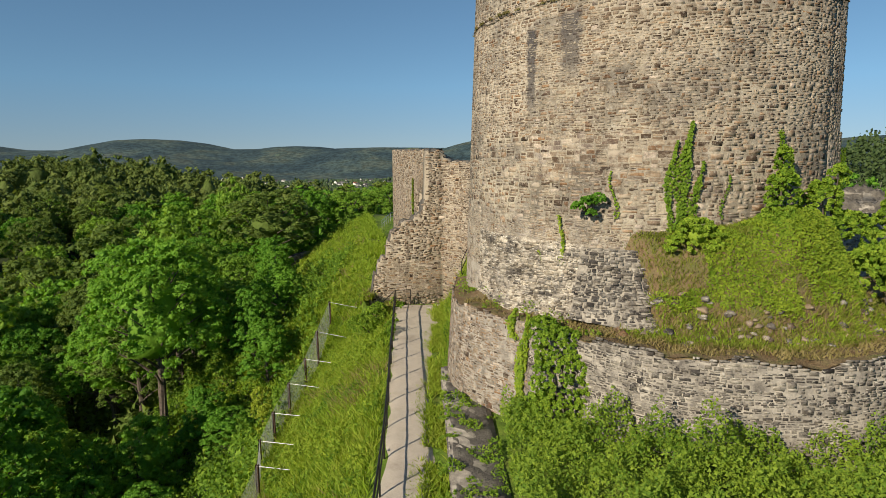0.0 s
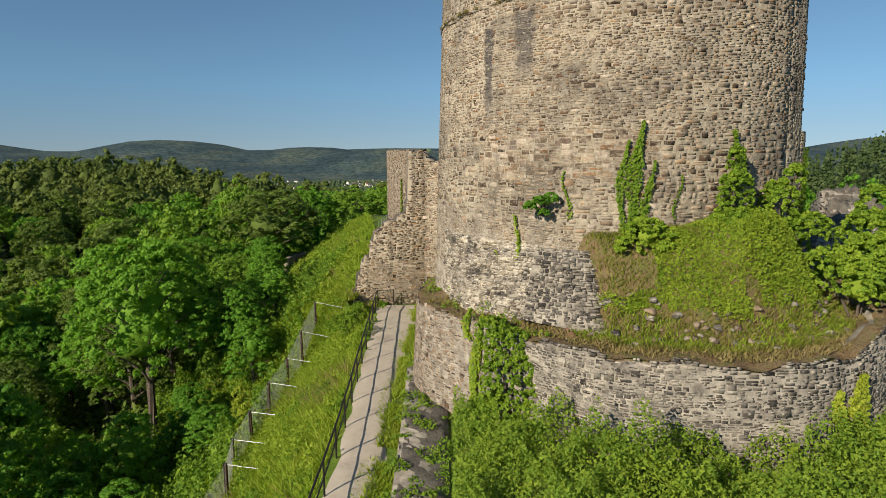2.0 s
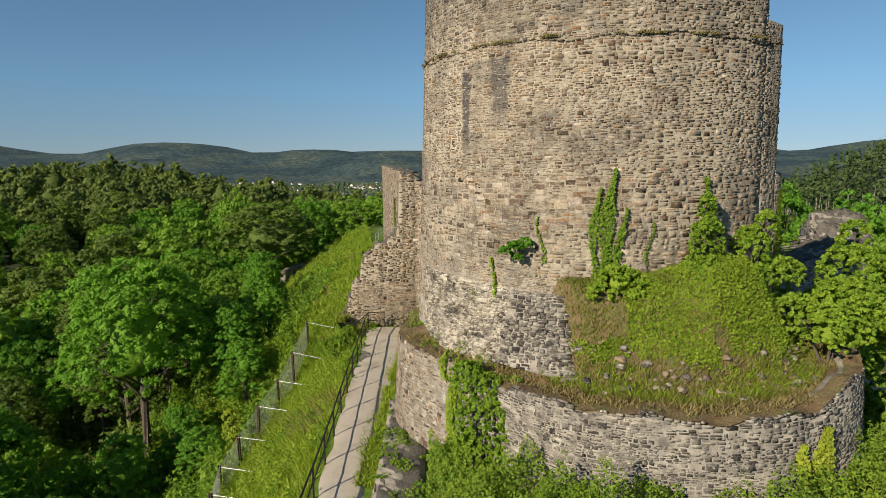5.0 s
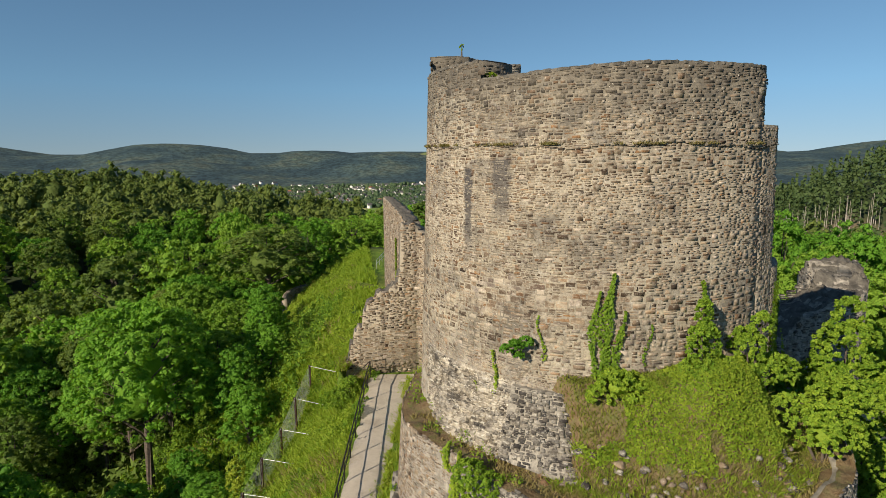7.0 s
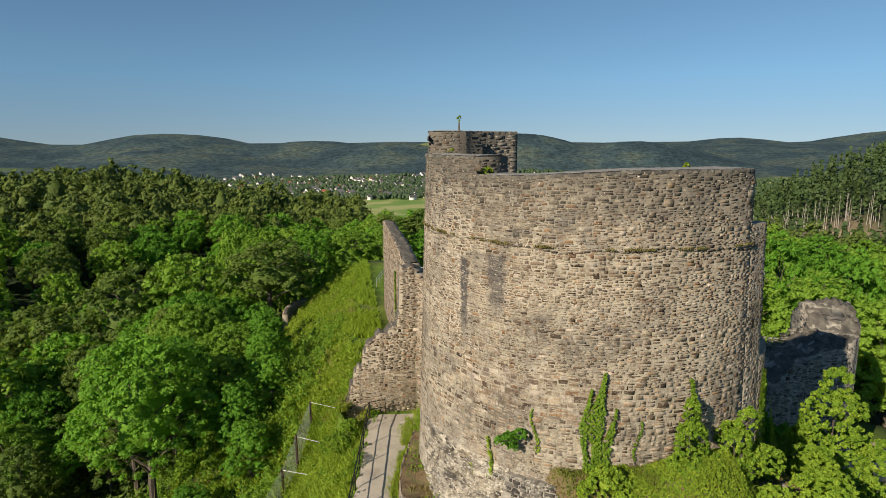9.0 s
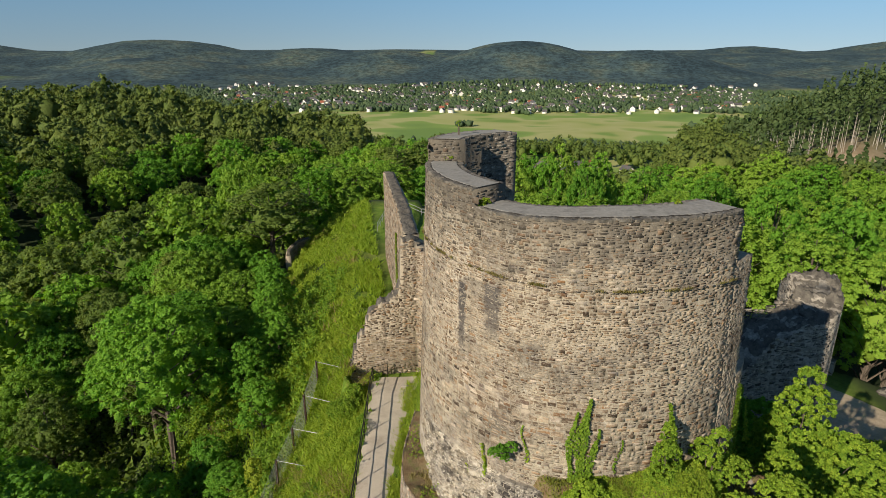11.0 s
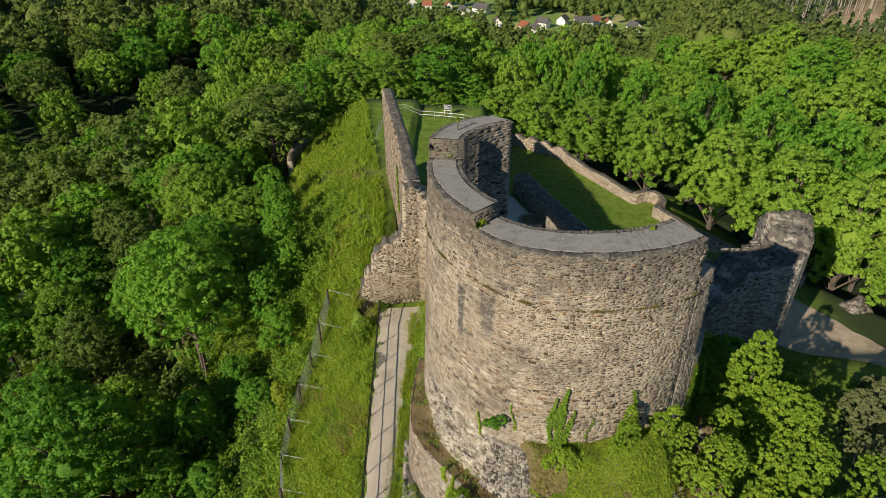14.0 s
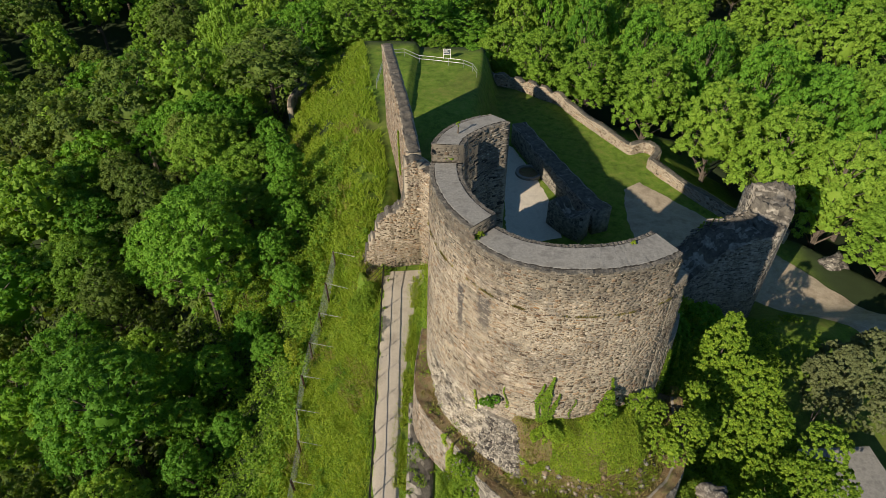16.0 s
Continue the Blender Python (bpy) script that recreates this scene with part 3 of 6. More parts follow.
def tree_proto(seed, height, radius, base, blobs, n, leaf, mat, bark, label, category="tree", shape=crown_blobs):
    rng = np.random.default_rng(seed)
    bl = shape(rng, height, radius, base, blobs)
    root = empty("tree", (0, 0, 0), label, category, "woodland trees")
    bm = bmesh.new()
    r0 = 0.018 * height
    add_tube(bm, [(0, 0, -1.5), (0.1, 0, height * 0.25), (0.0, 0.15, height * 0.5), (0.1, 0.1, height * 0.88)], [r0 * 1.35, r0, r0 * 0.7, r0 * 0.15], 8)
    for x, y, z, *_ in bl[1:]:
        zb = max(base * 0.5, z - 0.35 * (height - base) * 0.5 - 0.5)
        add_tube(bm, [(0.05, 0.05, zb), (x * 0.45, y * 0.45, (zb + z) / 2 + 0.1), (x, y, z)], [r0 * 0.42, r0 * 0.26, r0 * 0.08], 5)
    part("trunk", bm, bark, root)
    child("crown", foliage_mesh(rng, "crown", bl, n, leaf, mat, ICO_0, 0.5, 26 if n > 5000 else 18, single=True), root)
    return root

# ---- the lie of the land ----


def sstep(a, b, x):
    t = np.clip((np.asarray(x, float) - a) / (b - a), 0, 1)
    return t * t * (3 - 2 * t)


def waves(x, y, k, seed=0):
    s = seed * 1.7
    return (np.sin(x * k + s) * np.cos(y * k * 1.13 - s) + 0.5 * np.sin(x * k * 2.3 + y * k * 1.1 + s) + 0.35 * np.cos(y * k * 2.9 - x * k * 1.4 + 2 * s)) / 1.85


RING = Curve([(35.5, 48.5), (31.2, 52.1), (28.5, 56.2), (24.9, 62.6), (25.6, 63.6), (26.6, 65.2), (25.8, 66.6), (23.9, 65.6), (23.3, 66.0), (17.7, 76.6), (16.9, 79.2), (14.0, 81.4), (11.1, 84.4), (6.7, 86.2)], 1, 1)


def ground_height(x, y):
    x, y = np.asarray(x, float), np.asarray(y, float)
    # the path's level, and the steep bank on its left
    edge = np.interp(y, [-6, 6, 15, 20, 25, 30, 36], [-1.5, -1.75, -1.95, -2.2, -2.55, -2.85, -3.2])
    s = edge - x
    bank = 2.55 - 0.93 * np.clip(s, 0, 5.3) - 0.80 * np.clip(s - 5.3, 0, 16) - 0.36 * np.clip(s - 21.3, 0, 30) - 0.1 * np.clip(s - 51, 0, 60)
    s2 = -5.2 - 0.13 * np.clip(y - 40, 0, 50) - x
    bank2 = 2.9 - 0.55 * np.clip(s2, 0, 4.5) - 0.76 * np.clip(s2 - 4.5, 0, 19) - 0.36 * np.clip(s2 - 23, 0, 30) - 0.1 * np.clip(s2 - 53, 0, 60)
    left = bank + (bank2 - bank) * sstep(36, 43, y)
    # the right: under the terrace, out to the lane
    right = 2.6 + 0.7 * sstep(0.2, 1.6, x) + 0.9 * sstep(2, 5, x) * sstep(22, 15, y) - 6.6 * sstep(13.5, 27, x) * sstep(62, 40, y)
    right = right + 2.6 * sstep(-0.25, 1.6, x) * sstep(27, 32, y)
    yard = 2.1 - 5.6 * sstep(0.0, 2.6, x - np.interp(y, [34, 44, 56, 70, 78, 86], [3.0, 2.0, 3.0, 4.6, 5.6, 6.0]))
    right = right + (yard - right) * sstep(34, 40, y)
    right = right - 0.55 * np.clip(8 - y, 0, 40) * sstep(1.5, 6, x)
    z = np.where(s > 0, left, right)
    z = np.where((s <= 0) & (y > 36), right, z)
    z = np.where((y > 36) & (x < -4.5), np.where(s2 > 0, left, 2.9), z)
    # outside the ring wall, and the hill's back
    ry = np.interp(y, [40, 44, 48.5, 52.1, 56.2, 63, 66, 76.6, 81.4, 84.4, 90], [44, 40, 36.5, 32.2, 29.5, 27.5, 27, 18.7, 15, 12, 5])
    out = np.clip(x - ry - 0.8, 0, None) * (y > 38)
    z = z - 0.5 * np.clip(out, 0, 14) - 0.25 * np.clip(out - 18, 0, 200)
    z = z - 0.5 * np.clip(x - 42, 0, 16) * (y <= 38)
    back = np.clip(y - 86, 0, None)
    z = z - 0.55 * np.clip(back, 0, 18) - 0.10 * np.clip(back - 18, 0, 800)
    z = z - 0.22 * np.clip(-y - 8, 0, 200)
    z = np.maximum(z, -100)
    # far land
    d = np.hypot(x - 5, y - 40)
    far = -15 - 0.085 * np.clip(d - 60, 0, 240) - 0.17 * np.clip(d - 300, 0, None)
    far = far + 19 * np.exp(-(((x + 152) / 78) ** 2 + ((y - 262) / 88) ** 2))
    far = far + 64 * np.exp(-(((x - 285) / 95) ** 2 + ((y - 375) / 95) ** 2))
    far = far + 40 * np.exp(-(((x + 480) / 230) ** 2 + ((y - 300) / 260) ** 2))
    az = np.degrees(np.arctan2(x - 5, np.maximum(y, 1.0)))
    mid = sstep(-11, -5, az) * sstep(20, 15, az) * (y > 40)
    far = far + (np.minimum(far, -15 - 0.26 * np.clip(d - 75, 0, None)) - far) * mid
    far = np.maximum(far, -98 + 1.5 * waves(x, y, 0.011))
    z = z + (far - z) * sstep(70, 150, d)
    # hills beyond the valley
    hx = np.array([-2450, -1400, -1150, -700, -330, 240, 700, 1650, 2600, 3300])
    hy = np.array([2850, 2900, 2350, 2900, 2750, 2560, 2500, 3750, 3600, 3000])
    hh = np.array([178, 172, 96, 132, 128, 160, 128, 150, 190, 176])
    hs = np.array([600, 620, 420, 560, 460, 430, 420, 650, 800, 700])
    hill = np.zeros_like(z)
    for a, b, c, e in zip(hx, hy, hh, hs):
        hill = np.maximum(hill, c * np.exp(-(((x - a) / e) ** 2 + ((y - b) / (e * 0.8)) ** 2)))
    ridge = (118 + 14 * waves(x, y, 0.0021, 1)) * sstep(2300, 3600, np.hypot(x, y))
    side = 90 * sstep(1100, 2800, np.abs(x - 150)) * sstep(-200, 900, y)
    hill = np.maximum(np.maximum(hill, ridge), side) + 5 * waves(x, y, 0.006, 2) * sstep(20, 80, hill)
    return np.where(d > 900, z + hill * sstep(900, 1800, d), z)


def spread_axis(lo, hi, near0, near1, step, grow=1.14):
    a = list(np.arange(near0, near1 + step / 2, step))
    s, v = step, a[-1]
    while v < hi:
        s = min(s * grow, 130)
        v += s
        a.append(v)
    s, v = step, a[0]
    while v > lo:
        s = min(s * grow, 130)
        v -= s
        a.insert(0, v)
    return np.array(a)


def ground_sheet():
    xs = spread_axis(-4900, 4900, -24, 38, 0.5)
    ys = spread_axis(-2500, 4900, 2, 90, 0.6)
    X, Y = np.meshgrid(xs, ys)
    Z = ground_height(X, Y)
    near = np.exp(-(np.hypot(X - 5, Y - 40) / 90) ** 2)
    rough = 0.09 * waves(X, Y, 1.9, 3) + 0.16 * waves(X, Y, 0.7, 4)
    flat = sstep(-4.2, -3.3, X) * sstep(0.3, -0.3, X) * (Y < 38)
    Z = Z + rough * near * (1 - flat) * np.where(X < -3.3, 1, 0.35)
    nx, ny = len(xs), len(ys)
    idx = np.arange(nx * ny).reshape(ny, nx)
    f = np.stack([idx[:-1, :-1], idx[:-1, 1:], idx[1:, 1:], idx[1:, :-1]], -1).reshape(-1, 4)
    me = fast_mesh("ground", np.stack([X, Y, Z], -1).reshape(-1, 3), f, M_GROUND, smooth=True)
    d = np.hypot(X - 5, Y - 40)
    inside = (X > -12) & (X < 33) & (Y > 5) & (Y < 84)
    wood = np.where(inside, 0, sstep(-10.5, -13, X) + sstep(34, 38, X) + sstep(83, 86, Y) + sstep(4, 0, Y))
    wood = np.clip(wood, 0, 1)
    meadow = sstep(-92, -96, Z) * (d > 420)
    meadow = np.where((d > 1500) & (waves(X, Y, 0.004, 5) > 0.72) & (Z < 20), 0.6, meadow)
    clearing = sstep(0.3, 0.5, np.exp(-(((X - 186) / 46) ** 2 + ((Y - 266) / 46) ** 2)))
    for name, val in (("woodland", wood * (1 - meadow)), ("meadow", meadow), ("clearing", clearing), ("hazy_hill_wood", sstep(800, 1300, d) * (1 - meadow))):
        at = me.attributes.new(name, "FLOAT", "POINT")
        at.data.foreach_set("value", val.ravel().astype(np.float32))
    return tagged(new("ground", me), "grassy castle hill, wooded slopes and valley floor", "ground", kind="structure")


GROUND = ground_sheet()


def strip(name, left, right, mat, label, category, lift=0.03, n=80, across=6):
    """A ribbon of paving on the ground between two plan lines."""
    a, b = left.at(np.linspace(0, left.length, n)), right.at(np.linspace(0, right.length, n))
    rng = np.random.default_rng(3)
    v = []
    for k in range(n):
        for j in range(across + 1):
            t = j / across
            p = a[k] * (1 - t) + b[k] * t
            if j in (0, across):
                p = p + rng.uniform(-0.08, 0.08, 2) + 0.05 * math.sin(1.9 * p[1])
            z = float(ground_height(p[0], p[1])) + lift + 0.012 * math.sin(3.1 * p[1] + 5 * t) - (0.06 if j in (0, across) else 0)
            v.append((p[0], p[1], z))
    idx = np.arange(n * (across + 1)).reshape(n, across + 1)
    f = np.stack([idx[:-1, :-1], idx[:-1, 1:], idx[1:, 1:], idx[1:, :-1]], -1).reshape(-1, 4)
    return tagged(new(name, fast_mesh(name, v, f, mat, True)), label, category, kind="structure")


strip("path", Curve([(-1.3, -12), (-1.6, 6), (-1.78, 15), (-2.05, 20), (-2.4, 25), (-2.7, 30), (-3.1, 36.6)], 1, 1), Curve([(0.4, -12), (-0.15, 8), (-0.4, 18), (-0.6, 22.4), (-0.72, 27.5), (-0.35, 33), (0.5, 37.1)], 1, 1),
      M_GRAVEL, "pale gravel path beside the tower", "path", 0.06)
strip("lane", Curve([(21.6, 58.0), (20.6, 53.0), (20.8, 47.5), (26.0, 43.0), (31.5, 38.6), (35.0, 33.0)], 1, 1), Curve([(23.6, 59.5), (27.2, 55.0), (30.4, 51.0), (34.4, 46.5), (37.6, 41.0), (41.0, 35.5)], 1, 1),
      M_LANE, "worn gravel way into the courtyard", "path", 0.1)
strip("forecourt", Curve([(7.6, 47), (8.0, 58), (8.6, 68)], 1, 1), Curve([(13.4, 49), (12.8, 57), (9.6, 67)], 1, 1), M_SAND, "sandy floor inside the ruined hall", "floor", 0.1)

# ---- the round tower ----
TC = np.array([8.2, 25.5])
R_ANG = [120, 138, 150, 158, 168, 180, 200, 225, 243, 256, 270, 285, 301, 320, 335, 350]
R_VAL = [4.7, 5.35, 6.0, 6.4, 6.75, 6.95, 7.0, 7.12, 7.38, 7.36, 7.24, 7.12, 6.98, 6.64, 6.3, 6.0]
BATTER = 0.03
Z_FOOT = 2.0


def outline(a0, a1, shrink=0.0, n=60):
    ang = np.linspace(a0, a1, n)
    r = np.interp(ang, R_ANG, R_VAL) - shrink
    return np.stack([TC[0] + r * np.cos(np.radians(ang)), TC[1] + r * np.sin(np.radians(ang))], -1)


def thickness(a):
    return np.interp(a, [138, 158, 178, 224, 245, 301, 350], [1.35, 1.65, 1.55, 1.6, 1.85, 1.8, 1.7])


def main_top(a):
    return 18.6 + 0.22 * float(sstep(230, 272, a))


def tower_block(name, a0, a1, top, parent, mat, inner_extra=0.0):
    """One stretch of the tower's wall with its own height."""
    n = max(6, int((a1 - a0) / 3))
    ang = np.linspace(a0, a1, n)
    r = np.interp(ang, R_ANG, R_VAL)
    t = thickness(ang) + inner_extra
    v = []
    for k, a in enumerate(np.radians(ang)):
        for z in (Z_FOOT, main_top(ang[k]) if top == 18.6 else top):
            for rr in (r[k] + BATTER * (18.6 - z), r[k] - t[k]):
                v.append((TC[0] + rr * math.cos(a), TC[1] + rr * math.sin(a), z))
    f = []
    for k in range(n - 1):
        a, b = 4 * k, 4 * k + 4
        f += [(a, b, b + 2, a + 2), (a + 1, a + 3, b + 3, b + 1), (a + 2, b + 2, b + 3, a + 3), (a, a + 1, b + 1, b)]
    e = 4 * (n - 1)
    f += [(0, 2, 3, 1), (e, e + 1, e + 3, e + 2)]
    return child(name, fast_mesh(name, v, f, mat), parent)


tower = empty("tower", (0, 0, 0), "ruined round keep of rough tan rubble stone", "tower")
SECTIONS = [(138, 177, 20.12), (177, 225, 19.2), (225, 301, 18.6), (301, 311, 17.1), (311, 332, 12.5), (332, 346, 8.0)]
for a0, a1, top in SECTIONS:
    tower_block("wall_core", a0, a1, top, tower, M_TOWER_MORTAR, 0.0 if a1 <= 301 else -1.25)
tower_block("wall_core", 301, 346, 8.0, tower, M_MORTAR)
OUTER = Curve(outline(138, 346, 0, 140), -1)
TOWER_ANG = np.linspace(138, 346, 140)


def tower_top(u):
    a = np.interp(u, OUTER.s, TOWER_ANG)
    for a0, a1, top in SECTIONS:
        if a <= a1:
            return main_top(a) if top == 18.6 else top
    return 12.0


rng = np.random.default_rng(11)
st = stone_list(rng, OUTER, 6.0, 20.2, lambda u: 6.0, tower_top, (0.045, 0.13), (0.1, 0.5), coarse=(9.5, 12.2))
u_front = OUTER.length * 0.52
upper = st[:, 1] > 17.5 + 0.35 * np.sin(1.3 * st[:, 0]) + rng.normal(0, 0.35, len(st))
child("masonry", stone_mesh(rng, "masonry", OUTER, st[upper], M_TOWER_TOP, BATTER, 18.6), tower, "dark weathered upper courses", kind="stuff")
st = st[~upper]
lay_stones(rng, tower, OUTER, st, M_TOWER, pick(st, u_front - 3.2, u_front + 2.6, 11.0, 13.6), BATTER, 18.6)
# the string course, a slightly jutting band of flat slabs
band = stone_list(rng, OUTER, 16.45, 16.5, lambda u: 6.0, lambda u: 17.0, (0.05, 0.06), (0.3, 0.8), big=0)
band = band[np.array([tower_top(u) > 16.7 for u in band[:, 0]])]
child("string_course", stone_mesh(rng, "string_course", OUTER, band, M_TOWER_TOP, BATTER, 18.6, proud=(0.03, 0.05)), tower, "thin weathered string course")
# inner faces
for a0, a1, top, z0 in ((138, 177, 20.12, 4.0), (177, 225, 19.2, 12.0), (225, 301, 18.62, 12.0)):
    ang = np.linspace(a0, a1, 40)
    r = np.interp(ang, R_ANG, R_VAL) - thickness(ang)
    cur = Curve(np.stack([TC[0] + r * np.cos(np.radians(ang)), TC[1] + r * np.sin(np.radians(ang))], -1), 1)
    si = stone_list(rng, cur, z0, top, lambda u: 0.0, lambda u: top - 0.02, (0.12, 0.28), (0.25, 0.7))
    child("inner_masonry", stone_mesh(rng, "inner_masonry", cur, si, M_TERRACE), tower, kind="stuff")


def end_curve(a, flip):
    r0 = float(np.interp(a, R_ANG, R_VAL))
    t = float(thickness(a))
    c, s = math.cos(radians(a)), math.sin(radians(a))
    p = [(TC[0] + rr * c, TC[1] + rr * s) for rr in (r0 - 0.02, r0 - t + 0.02)]
    return Curve(p if flip else p[::-1], 1)


for a, zlo, zhi, flip in ((177, 19.2, 20.1, False), (225, 18.6, 19.17, False), (301, 17.1, 18.7, False), (311, 12.5, 17.05, False), (138, 4.0, 20.1, True), (346, 4, 8.0, False)):
    cur = end_curve(a, flip)
    se = stone_list(rng, cur, zlo + 0.03, zhi, lambda u: 0.0, lambda u: zhi, (0.08, 0.18), (0.15, 0.5))
    # Except at 301, darker stone puts the stepped ends' shade into their colour.
    child("end_masonry", stone_mesh(rng, "end_masonry", cur, se, M_RUIN if a == 301 else M_TOWER_TOP), tower, kind="stuff")


def cap(a0, a1, top):
    """A coping: a ragged edge course, an open joint and a screeded panel; top: height by angle."""
    n = max(12, int((a1 - a0) / 0.9))
    ang = np.linspace(a0, a1, n)
    r = np.interp(ang, R_ANG, R_VAL)
    t = thickness(ang)
    rg = np.random.default_rng(int(a0))
    for out, inn, z0, z1, rag, mat, name, label in ((0.0, 0.0, -0.06, 0.03, 0.035, M_EDGE, "coping_edge", "ragged dark edge course"),
                                                    (-0.2, -0.2, 0.0, 0.045, 0.008, M_JOINT, "coping_joint", "dark open joint"),
                                                    (-0.24, -0.24, 0.0, 0.055, 0.008, M_CAP, "coping_panel", "grey weathered screed panel")):
        bm = bmesh.new()
        rows = []
        for k, a in enumerate(np.radians(ang)):
            e0, e1 = out + rg.uniform(-rag, rag), inn + rg.uniform(-rag, rag)
            z, w = top(ang[k]), rag * 0.8
            row = []
            for rr, zz in ((r[k] + e0, z + z0), (r[k] + e0, z + z1 - 0.015 + rg.uniform(-w, w)), (r[k] + e0 - 0.04, z + z1 + rg.uniform(-w, w)), (r[k] - t[k] / 2, z + z1),
                           (r[k] - t[k] - e1 + 0.04, z + z1 + rg.uniform(-w, w)), (r[k] - t[k] - e1, z + z1 - 0.015), (r[k] - t[k] - e1, z + z0)):
                row.append(bm.verts.new((TC[0] + rr * math.cos(a), TC[1] + rr * math.sin(a), zz)))
            rows.append(row)
        for ra, rb in zip(rows, rows[1:]):
            for j in range(6):
                bm.faces.new((ra[j], ra[j + 1], rb[j + 1], rb[j]))
        bm.faces.new(rows[0])
        bm.faces.new(rows[-1][::-1])
        bmesh.ops.recalc_face_normals(bm, faces=bm.faces)
        part(name, bm, mat, tower, label)


cap(138.3, 176.5, lambda a: 20.12)
cap(178.5, 224.6, lambda a: 19.2)
cap(226.2, 300.8, main_top)


def rough_top(name, curve, thick, top, parent, mat, seed, bumpy=0.06, step=0.16):
    """The weathered upper side of a broken wall."""
    r = np.random.default_rng(seed)
    n, m = int(curve.length / step) + 2, max(4, int(thick / step) + 1)
    us = np.linspace(0, curve.length, n)
    v = []
    for u in us:
        p, q = curve.at(u), curve.normal(u)
        t = top(u)
        for j in range(m + 1):
            w = thick * j / m
            edge = 0.14 if j in (0, m) else 0.0
            c = p - q * (w + (0.03 if j == 0 else -0.03 if j == m else 0))
            v.append((c[0], c[1], t + bumpy * float(waves(c[0] * 1.0, c[1], 2.4, seed) + 0.8 * waves(c[0], c[1], 6.3, seed + 1)) + r.uniform(-0.4, 0.4) * bumpy - edge))
    idx = np.arange(n * (m + 1)).reshape(n, m + 1)
    f = np.stack([idx[:-1, :-1], idx[:-1, 1:], idx[1:, 1:], idx[1:, :-1]], -1).reshape(-1, 4)
    if curve.side > 0:
        f = f[:, ::-1]
    return child(name, fast_mesh(name, v, f, mat), parent, "weathered broken wall top")


# ---- the terrace and its bank ----
TERR = Curve([(0.55, 27.0), (0.25, 24.0), (0.35, 21.5), (1.2, 20.0), (2.35, 18.9), (3.9, 16.35), (5.5, 14.9), (8.0, 14.0), (10.7, 14.15), (13.2, 15.6), (14.4, 17.6), (15.0, 21.0)], -1, 2)


def terr_top(u):
    x = float(TERR.at(u)[0])
    return float(np.interp(u / TERR.length, [0, 0.12, 0.3, 0.5, 0.64, 0.72, 0.76, 1.0], [6.3, 6.5, 6.7, 6.9, 6.9, 7.0, 7.4, 7.5])) + 0.07 * math.sin(2.1 * u) + 0.05 * math.sin(5.3 * u)


terrace = empty("terrace_wall", (0, 0, 0), "curved retaining wall of grey lichened stone", "wall", kind="structure")
slab_wall("wall_core", TERR, 0.6, lambda u: 0.5, lambda u: terr_top(u) - 0.14, M_MORTAR_DARK, terrace, batter=0.06, ztop=7.0)
st = stone_list(rng, TERR, 1.0, 7.8, lambda u: 1.0, terr_top, (0.045, 0.13), (0.08, 0.36))
uf = TERR.length * 0.45
rough_top("wall_top", TERR, 0.6, lambda u: terr_top(u) - 0.09, terrace, M_MOSS, 14, 0.03)
u_turn = float(TERR.s[np.argmin(np.hypot(TERR.p[:, 0] - 2.5, TERR.p[:, 1] - 18.6))])
pale = st[:, 0] < u_turn + 0.25 * np.sin(3 * st[:, 1])
child("masonry", stone_mesh(rng, "masonry", TERR, st[pale], M_RUIN, 0.06, 7.0), terrace, "beige rubble masonry", kind="stuff")
st = st[~pale]
lay_stones(rng, terrace, TERR, st, M_TERRACE, pick(st, uf - 2.0, uf + 6.0, 5.0, 6.6), 0.06, 7.0, proud=(-0.006, 0.02), gap=0.022)



